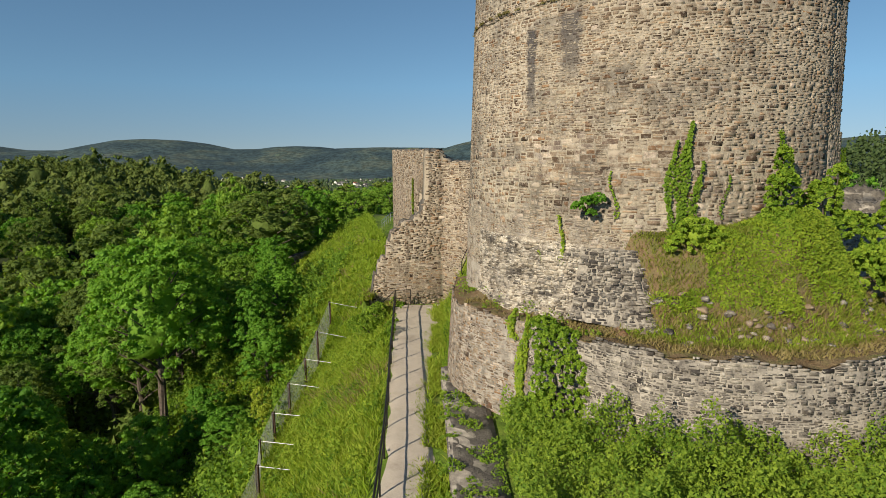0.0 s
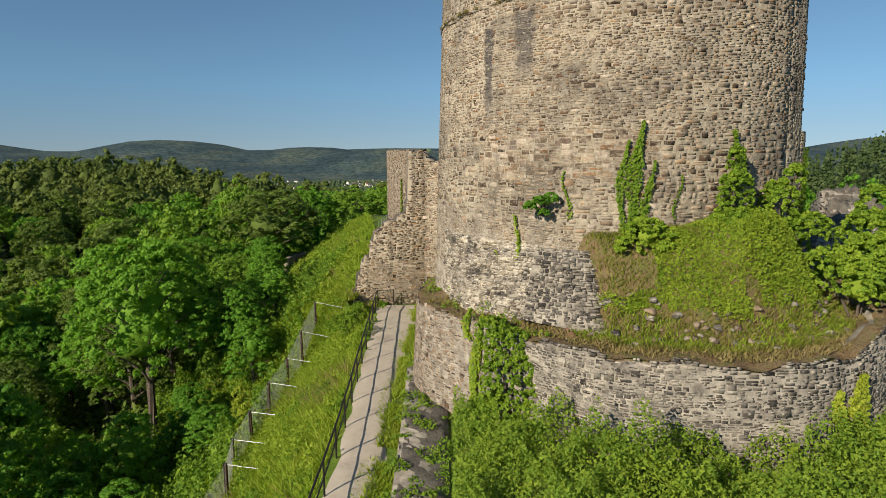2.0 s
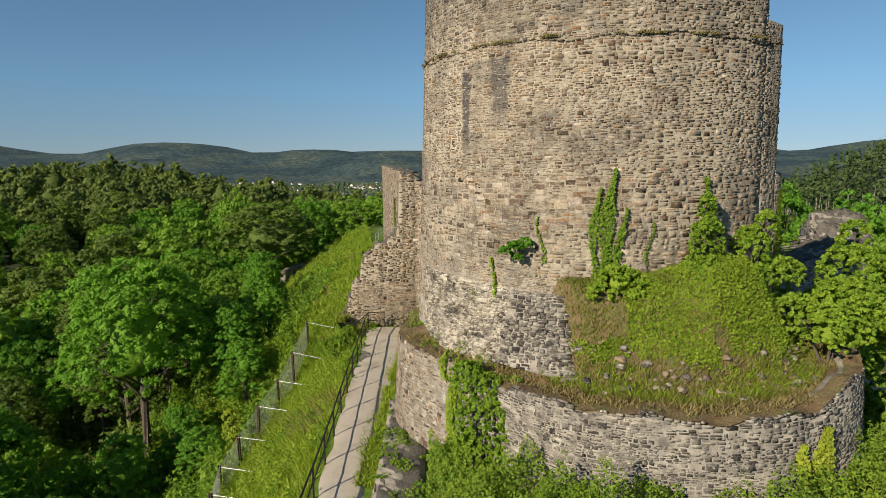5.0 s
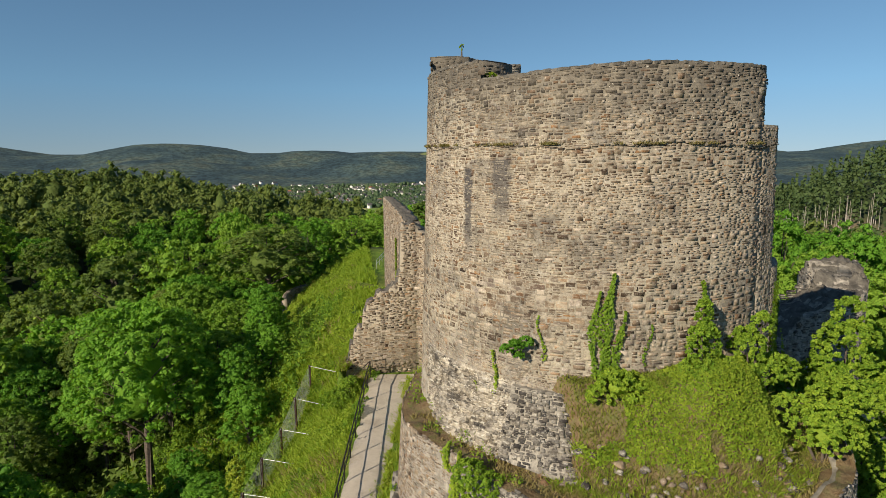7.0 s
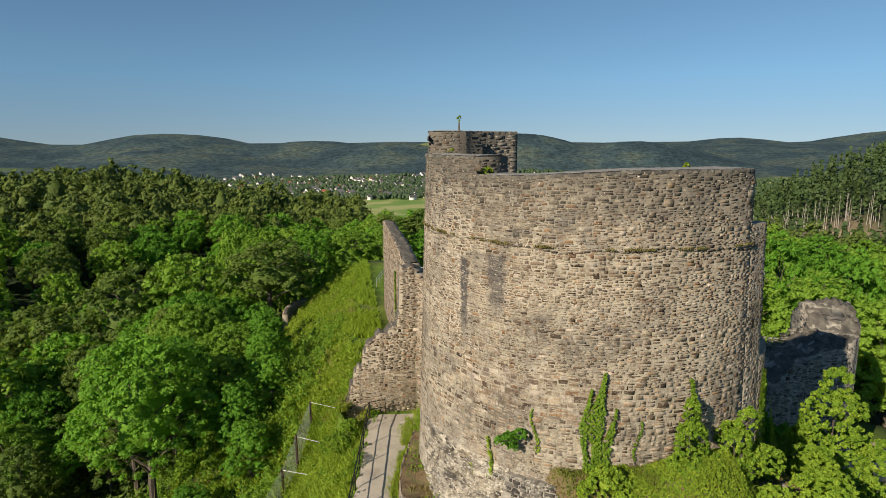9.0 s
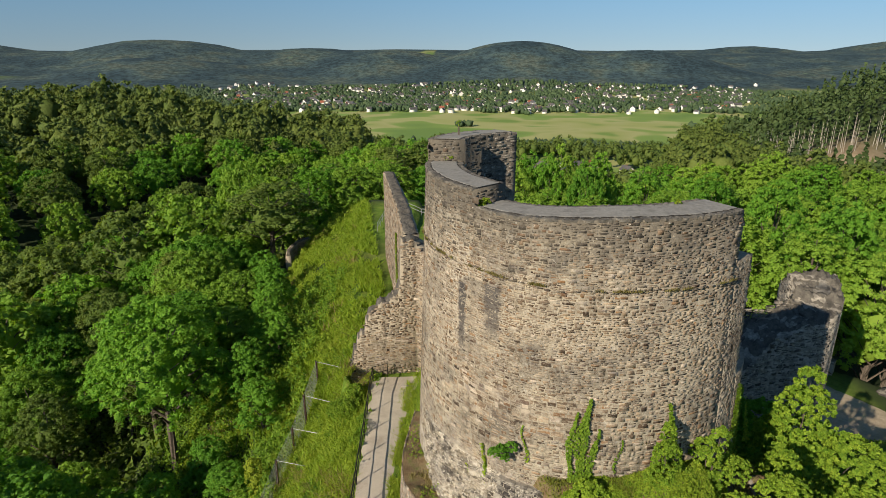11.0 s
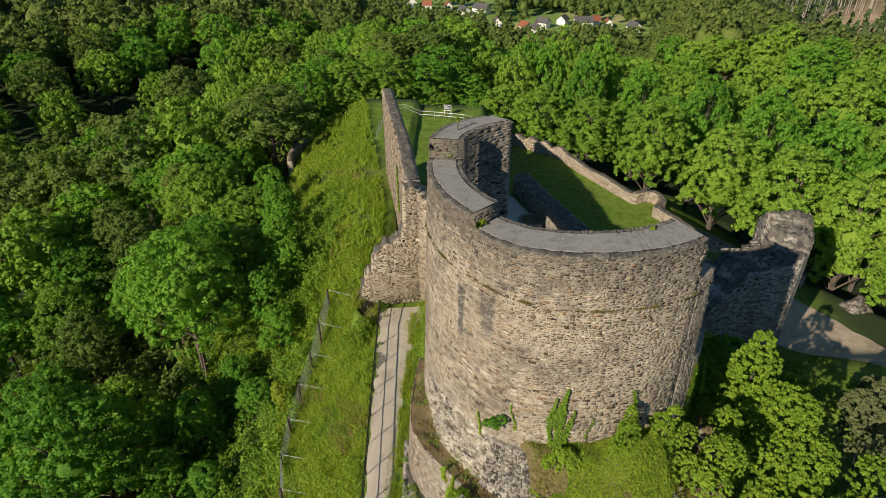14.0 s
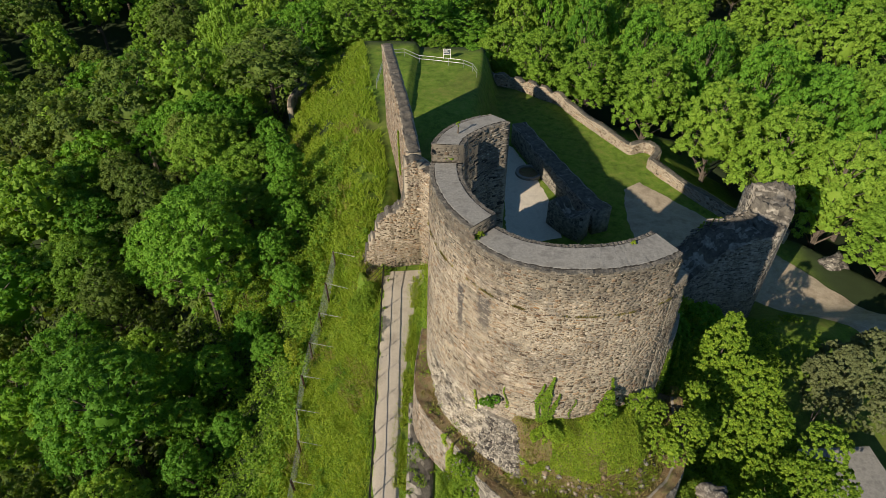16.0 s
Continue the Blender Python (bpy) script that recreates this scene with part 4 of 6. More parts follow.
def flare(name, a0, a1, z1, z0, out1, out0, label, mat, core, seed, ragged=0.12, course=(0.05, 0.13), proud=(-0.01, 0.05)):
    """Sloping masonry that leans on the tower's foot: out1 metres off its face at the height z1, out0 at z0 (by angle)."""
    r = np.random.default_rng(seed)
    wall = empty(name, (0, 0, 0), label, "wall", kind="structure")
    ang = np.linspace(a0, a1, max(8, int((a1 - a0) / 1.2)))
    rad = np.interp(ang, R_ANG, R_VAL) + BATTER * (18.6 - z1)
    hs = np.linspace(0, 1, 10)
    v = []
    for k, a in enumerate(np.radians(ang)):
        for t in hs:
            o = out1 + (out0(ang[k]) - out1) * t ** 1.15 + r.uniform(-0.3, 0.3) * ragged * (0.3 + t)
            z = z1 + (z0 - z1) * t + r.uniform(-0.4, 0.4) * ragged * (t < 0.05)
            v.append((TC[0] + (rad[k] + o) * math.cos(a), TC[1] + (rad[k] + o) * math.sin(a), z))
        v.append((TC[0] + (rad[k] - 0.5) * math.cos(a), TC[1] + (rad[k] - 0.5) * math.sin(a), z0))
        v.append((TC[0] + (rad[k] - 0.5) * math.cos(a), TC[1] + (rad[k] - 0.5) * math.sin(a), z1 - 0.02))
    m = len(hs) + 2
    f = []
    for k in range(len(ang) - 1):
        for j in range(m):
            f.append((k * m + j, k * m + (j + 1) % m, (k + 1) * m + (j + 1) % m, (k + 1) * m + j))
    bm = bmesh.new()
    bv = [bm.verts.new(p) for p in v]
    for q in f:
        bm.faces.new([bv[i] for i in q])
    bm.faces.new(bv[:m])
    bm.faces.new(bv[-m:][::-1])
    bmesh.ops.recalc_face_normals(bm, faces=bm.faces)
    part("wall_core", bm, core, wall)
    # its stones, laid on the slope
    foot = Curve(np.stack([TC[0] + (rad + out1) * np.cos(np.radians(ang)), TC[1] + (rad + out1) * np.sin(np.radians(ang))], -1), -1)
    st = stone_list(r, foot, z0, z1, lambda u: z0, lambda u: z1 + 0.05, course, (0.1, 0.4))
    for u0, u1 in zip(np.linspace(0, foot.length, 9), np.linspace(0, foot.length, 9)[1:]):
        lot = st[(st[:, 0] >= u0) & (st[:, 0] < u1)]
        lean = (out0(float(np.interp((u0 + u1) / 2, foot.s, ang))) - out1) / (z1 - z0)
        child("masonry", stone_mesh(r, "masonry", foot, lot, mat, lean, z1, proud=proud), wall, kind="stuff")
    return wall


flare("foot_skirt", 200, 239.5, 9.0, 6.4, 0.02, lambda a: float(np.interp(a, [200, 208, 218, 239.5], [0.05, 0.25, 0.65, 0.95])), "bulging limewashed rubble at the tower's foot", M_FOOT, M_FOOT_MORTAR, 61)
flare("apron_wall", 239.2, 256, 8.95, 6.9, 0.2, lambda a: float(np.interp(a, [239, 246, 251, 256], [1.1, 1.3, 1.55, 1.75])), "dark weathered stone apron at the tower's foot", M_TERRACE, M_MORTAR_DARK, 62, 0.08)


def inside_terrace(x, y):
    """How far a place lies inside the terrace wall's face."""
    p = TERR.at(np.linspace(0, TERR.length, 160))
    x, y = np.asarray(x, float), np.asarray(y, float)
    d = np.full(x.shape, 1e9)
    for q in p:
        d = np.minimum(d, np.hypot(x - q[0], y - q[1]))
    cx = (np.hypot(x - 8.0, (y - 23.5)) < np.interp(np.degrees(np.arctan2(y - 23.5, x - 8.0)) % 360,
          np.degrees(np.arctan2(p[:, 1] - 23.5, p[:, 0] - 8.0)) % 360, np.hypot(p[:, 0] - 8.0, p[:, 1] - 23.5), period=360))
    return np.where(cx, d, -d)


def mound_height(x, y):
    d = inside_terrace(x, y)
    x = np.asarray(x, float)
    edge = np.interp(x, [0, 2, 6, 10, 15], [6.45, 6.6, 6.85, 6.95, 7.25])
    y = np.asarray(y, float)
    brow = x - (5.35 + 0.41 * (18.1 - y)) + 0.12 * np.sin(3.1 * y)
    rise = 2.6 * sstep(0, 1, (d - np.interp(x, [4.5, 7.5], [0.75, 1.35])) / np.interp(x, [4.5, 7.5], [1.3, 2.0])) * sstep(-0.35, 0.45, brow)
    rise = rise + 0.55 * np.exp(-(((x - 10.5) / 2.3) ** 2 + ((np.asarray(y) - 17.6) / 1.4) ** 2)) * sstep(1, 2.5, d)
    rise = rise + 0.3 * sstep(0.5, 2.0, d) * (1 - sstep(4.2, 6.4, x))
    return edge - 0.05 + rise + 0.09 * waves(x, y, 2.6, 6) * sstep(0.2, 1.2, d), d


def mound():
    n, m = 260, 46
    us = np.linspace(0, TERR.length, n)
    a = TERR.at(us) - TERR.normal(us) * 0.03
    way = a - TC
    b = TC + 5.9 * way / np.linalg.norm(way, axis=1, keepdims=True)
    t = np.linspace(0, 1, m) ** 1.2
    P = a[:, None] + (b - a)[:, None] * t[None, :, None]
    Z, D = mound_height(P[..., 0], P[..., 1])
    edge = np.array([terr_top(u) for u in us])
    Z = Z + (edge[:, None] - 0.05 - Z) * np.exp(-(np.linalg.norm(P - a[:, None], axis=2) / 0.45) ** 2)
    idx = np.arange(n * m).reshape(n, m)
    f = np.stack([idx[:-1, :-1], idx[:-1, 1:], idx[1:, 1:], idx[1:, :-1]], -1).reshape(-1, 4)
    v = np.concatenate([P, Z[..., None]], -1).reshape(-1, 3)
    return tagged(new("mound", fast_mesh("mound", v, f, M_MOSS, True)), "mossy earth bank heaped against the tower", "ground", kind="structure")


mound()

# ---- low wall beside the path ----
LOW = Curve([(0.25, 6.0), (0.16, 14.0), (0.0, 19.0), (-0.2, 23.4)], 1, 1)
low_wall = empty("low_wall", (0, 0, 0), "low dark stone parapet beside the path", "wall", kind="structure")
slab_wall("wall_core", LOW, 1.5, lambda u: 1.5, lambda u: 3.35, M_MORTAR_DARK, low_wall)
st = stone_list(rng, LOW, 2.3, 3.4, lambda u: 2.0, lambda u: 3.4, (0.07, 0.18), (0.2, 0.6))
child("masonry", stone_mesh(rng, "masonry", LOW, st, M_TERRACE), low_wall, kind="stuff")


rough_top("wall_top", LOW, 1.5, lambda u: 3.36, low_wall, M_TOP, 4, 0.05)

# ---- cross wall and long curtain wall ----
CROSS = Curve([(-4.75, 36.9), (-2.7, 37.3), (-0.2, 37.9), (0.9, 36.9), (2.2, 34.4), (4.0, 30.2)], -1)


def cross_top(u):
    x = float(CROSS.at(u)[0])
    if x > -0.3:
        return float(np.interp(x, [-0.3, -0.1, 4.0], [12.0, 11.35, 11.3])) + 0.07 * math.sin(7 * u)
    x = math.floor(x / 0.28) * 0.28 + 0.14 + 0.12 * math.sin(23 * math.floor(x / 0.28))
    z = np.interp(x, [-4.75, -4.45, -4.0, -3.4, -2.9, -2.3, -1.55, -1.3, -1.2, -1.0, 1.5], [3.2, 4.0, 5.2, 6.6, 7.5, 7.75, 8.0, 9.3, 11.0, 12.0, 12.0])
    return float(z) + 0.07 * math.sin(9 * u)


cross = empty("cross_wall", (0, 0, 0), "broken rubble stone wall with a stepped ragged end", "wall", kind="structure")
slab_wall("wall_core", CROSS, 1.2, lambda u: 1.0, lambda u: cross_top(u) - 0.12, M_MORTAR, cross, step=0.12)
st = stone_list(rng, CROSS, 1.8, 12.1, lambda u: 1.8, cross_top, (0.07, 0.18), (0.18, 0.6))
lay_stones(rng, cross, CROSS, st, M_RUIN, pick(st, 1.0, 5.0, 3.0, 6.0), proud=(-0.003, 0.022))
rough_top("wall_top", CROSS, 1.2, lambda u: cross_top(u) - 0.06, cross, M_TOP, 6)

CURTAIN = Curve([(-5.25, 60.6), (-3.8, 53.5), (-2.4, 46.5), (-1.15, 39.0)], -1)
curtain = empty("curtain_wall", (0, 0, 0), "tall narrow stone curtain wall with putlog holes", "wall", kind="structure")


def curtain_top(u):
    return 12.0 + 0.06 * math.sin(1.7 * u) + 0.05 * math.sin(4.9 * u)


# Unseen opening, added so that sunlight reaches the hall's sandy floor.
SUN_GAP = (CURTAIN.length - 5.2, CURTAIN.length - 0.6, 3.4, 9.0)
for u0, u1, z0, z1 in ((0.0, SUN_GAP[0], 0.5, None), (SUN_GAP[0], SUN_GAP[1], 0.5, SUN_GAP[2]), (SUN_GAP[0], SUN_GAP[1], SUN_GAP[3], None), (SUN_GAP[1], CURTAIN.length, 0.5, None)):
    slab_wall("wall_core", CURTAIN, 1.1, lambda u: z0, lambda u: z1 or curtain_top(u) - 0.1, M_MORTAR, curtain, u0=u0, u1=u1)
st = stone_list(rng, CURTAIN, 1.2, 12.2, lambda u: 1.2, curtain_top, (0.12, 0.26), (0.25, 0.8))
st = st[~((st[:, 0] > SUN_GAP[0]) & (st[:, 0] < SUN_GAP[1]) & (st[:, 1] > SUN_GAP[2]) & (st[:, 1] < SUN_GAP[3]))]
lay_stones(rng, curtain, CURTAIN, st, M_RUIN, pick(st, 14, 21, 9.0, 11.0), proud=(-0.003, 0.024))
rough_top("wall_top", CURTAIN, 1.1, lambda u: curtain_top(u) - 0.04, curtain, M_TOP, 8)

# ---- courtyard walls ----


def simple_wall(name, curve, thick, z0, top, label, mat, seed, course=(0.13, 0.3), bumpy=0.05):
    r = np.random.default_rng(seed)
    w = empty(name, (0, 0, 0), label, "wall", kind="structure")
    slab_wall("wall_core", curve, thick, lambda u: z0, lambda u: top(u) - 0.06, M_MORTAR_DARK if mat is M_TERRACE else M_MORTAR, w)
    s = stone_list(r, curve, z0, 14, lambda u: z0, top, course, (0.3, 0.8))
    child("masonry", stone_mesh(r, "masonry", curve, s, mat), w, kind="stuff")
    back = Curve(curve.p - curve.normal(curve.s) * thick, -curve.side)
    s = stone_list(r, back, z0, 14, lambda u: z0, lambda u: top(u * curve.length / back.length), course, (0.3, 0.8))
    child("masonry", stone_mesh(r, "masonry", back, s, mat), w, kind="stuff")
    rough_top("wall_top", curve, thick, lambda u: top(u) - 0.02, w, M_TOP, seed + 1, bumpy)
    return w


simple_wall("ring_wall", RING, 0.9, -8.0, lambda u: -2.2 + 0.1 * math.sin(0.9 * u) + 0.6 * (1 if u > RING.length * 0.74 else 0) * abs(math.sin(1.3 * u)), "low outer ring wall of pale stone", M_RUIN, 21)
HALL = Curve([(16.4, 49.6), (13.9, 56.0), (11.6, 62.0), (9.4, 68.5)], 1)
simple_wall("hall_wall", HALL, 1.9, -4.5, lambda u: -0.9 + 0.08 * math.sin(2.2 * u) + 0.5 * max(0, 1 - u / 2.5), "thick ruined hall wall in the courtyard", M_TERRACE, 23)
PIER = Curve([(12.0, 51.4), (13.2, 49.6), (15.0, 48.2)], -1, 1)
simple_wall("hall_pier", PIER, 1.6, -4.5, lambda u: -0.6 + 0.5 * math.sin(1.7 * u), "broken masonry pier in the courtyard", M_TERRACE, 27, bumpy=0.16)
STUB = Curve([(19.6, 33.5), (22.4, 34.7), (25.7, 34.9), (27.8, 37.4), (28.1, 40.6)], -1, 2)
simple_wall("gate_stub", STUB, 2.9, -5.0, lambda u: float(np.interp(u / STUB.length, [0, 0.2, 0.35, 0.55, 0.72, 0.9, 1.0], [4.6, 6.6, 7.6, 7.9, 8.5, 9.4, 8.2])) + 0.14 * math.sin(3 * u) + 0.1 * math.sin(7.3 * u),
            "ruined gate tower stump of grey stone", M_TERRACE, 25, bumpy=0.24)
BASTION = Curve([(-19.6, 74.5), (-20.3, 78.0), (-19.2, 81.8), (-15.8, 83.8)], -1, 2)
simple_wall("bastion_wall", BASTION, 0.7, -9.0, lambda u: -1.9 + 0.03 * u, "small curved bastion wall in the grass", M_RUIN, 29)
KERB = Curve([(0.45, 29.5), (0.75, 33.0), (0.95, 37.0)], 1)
simple_wall("kerb_wall", KERB, 0.75, 2.0, lambda u: 3.25, "low dark wall between path and tower", M_TERRACE, 33)

# ---- railing, fence ----


def railing():
    root = empty("railing", (0, 0, 0), "dark steel handrail along the gravel path", "railing")
    line = Curve([(-1.3, -6.0), (-1.6, 6), (-1.78, 15), (-2.03, 20), (-2.38, 25), (-2.68, 30), (-3.08, 36.2)], 1, 1)
    us = np.arange(line.length, 2.0, -2.08)
    tops = []
    for u in us:
        x, y = line.at(u)
        z = float(ground_height(x + 0.2, y))
        bm = bmesh.new()
        add_tube(bm, [(x, y, z - 0.3), (x, y, z + 1.06)], [0.03, 0.03], 8)
        part("post", bm, M_RAIL, root)
        tops.append((x, y, z))
    for dz, r in ((1.06, 0.033), (0.55, 0.022)):
        bm = bmesh.new()
        add_tube(bm, [(x, y, z + dz) for x, y, z in tops], [r] * len(tops), 8)
        part("rail", bm, M_RAIL, root)
    # the turn at the end of the path
    x, y, z = tops[0]
    for ex, ey in ((-4.6, 35.4), (-2.2, 37.0)):
        ez = float(ground_height(ex, ey))
        bm = bmesh.new()
        add_tube(bm, [(ex, ey, ez - 0.3), (ex, ey, ez + 1.0)], [0.024, 0.024], 8)
        part("post", bm, M_RAIL, root)
        for dz in (1.06, 0.55):
            bm = bmesh.new()
            add_tube(bm, [(x, y, z + dz), (ex, ey, ez + dz - 0.06)], [0.022, 0.022], 8)
            part("rail", bm, M_RAIL, root)
    return root


railing()


def stair_rail():
    root = empty("stair_railing", (0, 0, 0), "short dark steel handrail beside the tower's steps", "railing")
    pts = [(0.9, 33.2, 0), (1.5, 34.2, 0.25), (2.1, 35.2, 0.5)]
    spots = [(x, y, float(ground_height(x, y)) + 0.1) for x, y, _ in pts]
    for x, y, z in spots:
        bm = bmesh.new()
        add_tube(bm, [(x, y, z - 0.4), (x, y, z + 1.05)], [0.026, 0.026], 8)
        part("post", bm, M_RAIL, root)
    for dz in (1.05, 0.6, 0.2):
        bm = bmesh.new()
        add_tube(bm, [(x, y, z + dz) for x, y, z in spots], [0.024] * 3, 8)
        part("rail", bm, M_RAIL, root)


stair_rail()


def slope_fence():
    """Steel posts with mesh netting and white struts that brace them into the bank."""
    root = empty("slope_fence", (0, 0, 0), "rusty steel post fence with wire netting and pale struts", "fence")
    pts = []
    ys = [12.0, 14.8, 17.6, 20.4, 23.2, 25.95, 28.9, 31.8, 34.6, 37.2, 39.8]
    for y in ys:
        x = float(np.interp(y, [12, 23.2, 25.95, 28.9, 31.8, 34.6, 37.2, 39.8], [-7.2, -7.75, -8.5, -8.75, -8.65, -8.4, -8.2, -7.85]))
        zt = float(np.interp(y, [12, 23.2, 25.95, 28.9, 31.8, 34.6, 37.2, 39.8], [-0.9, -0.75, -1.05, -1.05, -0.65, -0.25, 0.65, 1.9]))
        u = y
        zg = float(ground_height(x, y))
        zt = max(zt, zg + 1.5)
        bm = bmesh.new()
        lean = 0.06 * math.sin(u * 3)
        m = pose(x, y, 0, 0, math.degrees(lean) * 0.4, 8 * math.sin(u))
        add_box(bm, (-0.065, -0.01, zg - 0.4), (0.065, 0.01, zt), m)
        add_box(bm, (-0.065, -0.065, zg - 0.4), (-0.045, 0.065, zt), m)
        add_box(bm, (0.045, -0.065, zg - 0.4), (0.065, 0.065, zt), m)
        part("post", bm, M_POST, root)
        bm = bmesh.new()
        x2 = x + 1.9
        z2 = zt - 0.12
        g2 = float(ground_height(x2, y - 0.3))
        z2 = min(z2, max(g2 + 0.15, zt - 0.35))
        add_tube(bm, [(x, y, zt - 0.06), (x2, y - 0.3, z2)], [0.016, 0.016], 6)
        part("strut", bm, M_ZINC, root, "pale galvanised strut")
        pts.append((x, y, zg, zt))
    # netting: thin diagonal wires between the posts
    bm = bmesh.new()

    def wire(a, b, r=0.006):
        a, b = Vector(a), Vector(b)
        n = Vector((1, 0, 0)) * r
        w = Vector((0, 0, 1)) * r
        q = [bm.verts.new(p) for p in (a - n, b - n, b + n, a + n)]
        bm.faces.new(q)
        q = [bm.verts.new(p) for p in (a - w, b - w, b + w, a + w)]
        bm.faces.new(q)

    for (xa, ya, ga, ta), (xb, yb, gb, tb) in zip(pts, pts[1:]):
        for t in np.linspace(0, 1, 9):
            wire((xa, ya, ga + (ta - ga) * t), (xb, yb, gb + (tb - gb) * t))
        for k in range(30):
            t = k / 30
            x, y, g, tp = (a + (b - a) * t for a, b in zip((xa, ya, ga, ta), (xb, yb, gb, tb)))
            wire((x, y, g), (x, y, tp), 0.004)
    part("netting", bm, M_ZINC, root, "grey wire netting")


slope_fence()

# ---- trees ----
NEAR, FRONT, MID = [], [], []
for seed, hgt, rad, base, blobs, n, leaf, mat, label in (
        (1, 18, 5.6, 3.0, 26, 15000, 0.29, M_LEAF_A, "broad leafy maple tree in full leaf"), (2, 18, 5.0, 4.0, 18, 12000, 0.28, M_LEAF_C, "tall grey-green ash tree"),
        (3, 15, 4.8, 2.0, 22, 12000, 0.28, M_LEAF_B, "rounded bright green beech tree"), (4, 8, 2.7, 0.6, 14, 7500, 0.22, M_LEAF_A, "young fresh green maple")):
    NEAR.append(tree_proto(seed, hgt, rad, base, blobs, n, leaf, mat, M_BARK, label, shape=crown_blobs if seed in (2, 4) else dome_blobs))
for seed, hgt, rad, base, blobs, n, leaf, mat in ((21, 18, 5.2, -2.5, 30, 15000, 0.32, M_LEAF_B), (22, 17, 4.8, -2.5, 28, 14000, 0.32, M_LEAF_A)):
    FRONT.append(tree_proto(seed, hgt, rad, base, blobs, n, leaf, mat, M_BARK, "dense bright green lime tree", shape=dome_blobs))
for seed, hgt, rad, base, blobs, n, leaf, mat in ((11, 19, 5.6, 4, 20, 4200, 0.5, M_LEAF_A), (12, 20, 5.8, 5, 18, 4200, 0.5, M_LEAF_C), (13, 18, 5.4, 4, 20, 4200, 0.5, M_LEAF_B)):
    MID.append(tree_proto(seed, hgt, rad, base, blobs, n, leaf, mat, M_BARK, "leafy woodland tree in early summer", shape=dome_blobs))
used = set()


def plant(proto, x, y, scale=1.0, turn=0.0, top=None, wide=None):
    """A copy of a tree on the ground at x, y; top: the height that its crown reaches."""
    z = float(ground_height(x, y))
    own = proto.get("height")
    sz = scale if top is None else (top - z) / own
    sx = wide or (scale if top is None else min(max(sz, 0.7), 1.25))
    m = pose(x, y, z, 0, 0, turn) @ Matrix.Diagonal((sx, sx, sz, 1))
    made = proto if proto.name not in used else copy_thing(proto, pose(x, y, z, 0, 0, turn))
    used.add(proto.name)
    made.matrix_basis = m
    return made


for p, h in zip(NEAR + FRONT + MID, (18, 18, 15, 8, 18, 17, 19, 20, 18)):
    p["height"] = h
rng = np.random.default_rng(77)
# the near slope on the left: place, kind, height of the top
for x, y, k, top in ((-20.0, 40.5, 0, 6.6), (-13.6, 41.6, 3, 2.6), (-24.2, 28.0, 0, 1.2), (-31.5, 54.5, 1, 0.6), (-27.0, 62.0, 2, 3.0), (-32.0, 43.0, 1, -3.8), (-25.5, 35.5, 2, -4.6),
                     (-17.5, 33.0, 3, -3.2), (-37.0, 33.0, 0, -6.0), (-19.0, 51.0, 2, 1.0), (-21.5, 20.5, 2, -3.2), (-30.0, 22.0, 1, -5.0), (-13.2, 34.5, 3, -3.4), (-14.5, 27.0, 3, -4.0),
                     (-40.0, 50.0, 2, -5.0), (-26.5, 70.5, 0, 1.5), (-33.0, 72.0, 0, 0.5), (-16.5, 18.0, 3, -4.0), (-23.0, 12.0, 1, -4.5), (-29.0, 13.0, 2, -6.0), (-14.0, 11.0, 3, -4.2),
                     (-16.0, 60.0, 3, -0.6), (-44.0, 40.0, 1, -8.0), (-38.0, 62.0, 1, -2.0), (-17.0, 24.0, 3, -3.6), (-12.4, 50.5, 3, -0.4),
                     (-28.0, 48.0, 0, -1.5), (-36.5, 47.5, 2, -4.0), (-22.5, 55.5, 0, 0.5), (-33.5, 37.5, 0, -5.5), (-27.5, 18.5, 0, -5.0), (-35.0, 26.0, 2, -7.0), (-21.0, 33.5, 3, -5.0),
                     (-41.0, 57.0, 0, -4.5), (-45.0, 66.0, 2, -4.0), (-24.5, 46.0, 1, -0.5), (-26.0, 74.0, 2, 1.5), (-31.0, 66.5, 1, 1.0), (-38.0, 74.0, 0, -1.5), (-20.0, 16.5, 0, -4.6),
                     (-35.0, 18.0, 1, -8.0), (-49.0, 52.0, 0, -8.0), (-18.5, 28.5, 3, -4.4), (-15.5, 37.0, 3, -3.0), (-29.5, 30.5, 2, -5.6), (-42.0, 32.0, 2, -8.5), (-16.5, 45.5, 3, -0.8), (-21.8, 47.5, 0, 4.0), (-20.5, 57.5, 2, 2.2), (-29.5, 69.0, 0, 2.6), (-12.4, 45.2, 3, 3.2), (-14.2, 49.5, 3, 4.0), (-15.6, 54.5, 3, 4.2), (-18.6, 61.5, 3, 3.0), (-12.0, 39.0, 3, 0.8), (-25.5, 63.0, 2, 2.5)):
    plant(NEAR[k], x, y, 1.0, rng.uniform(0, 360), top)
# the wood's edge beyond the ring wall
front = []
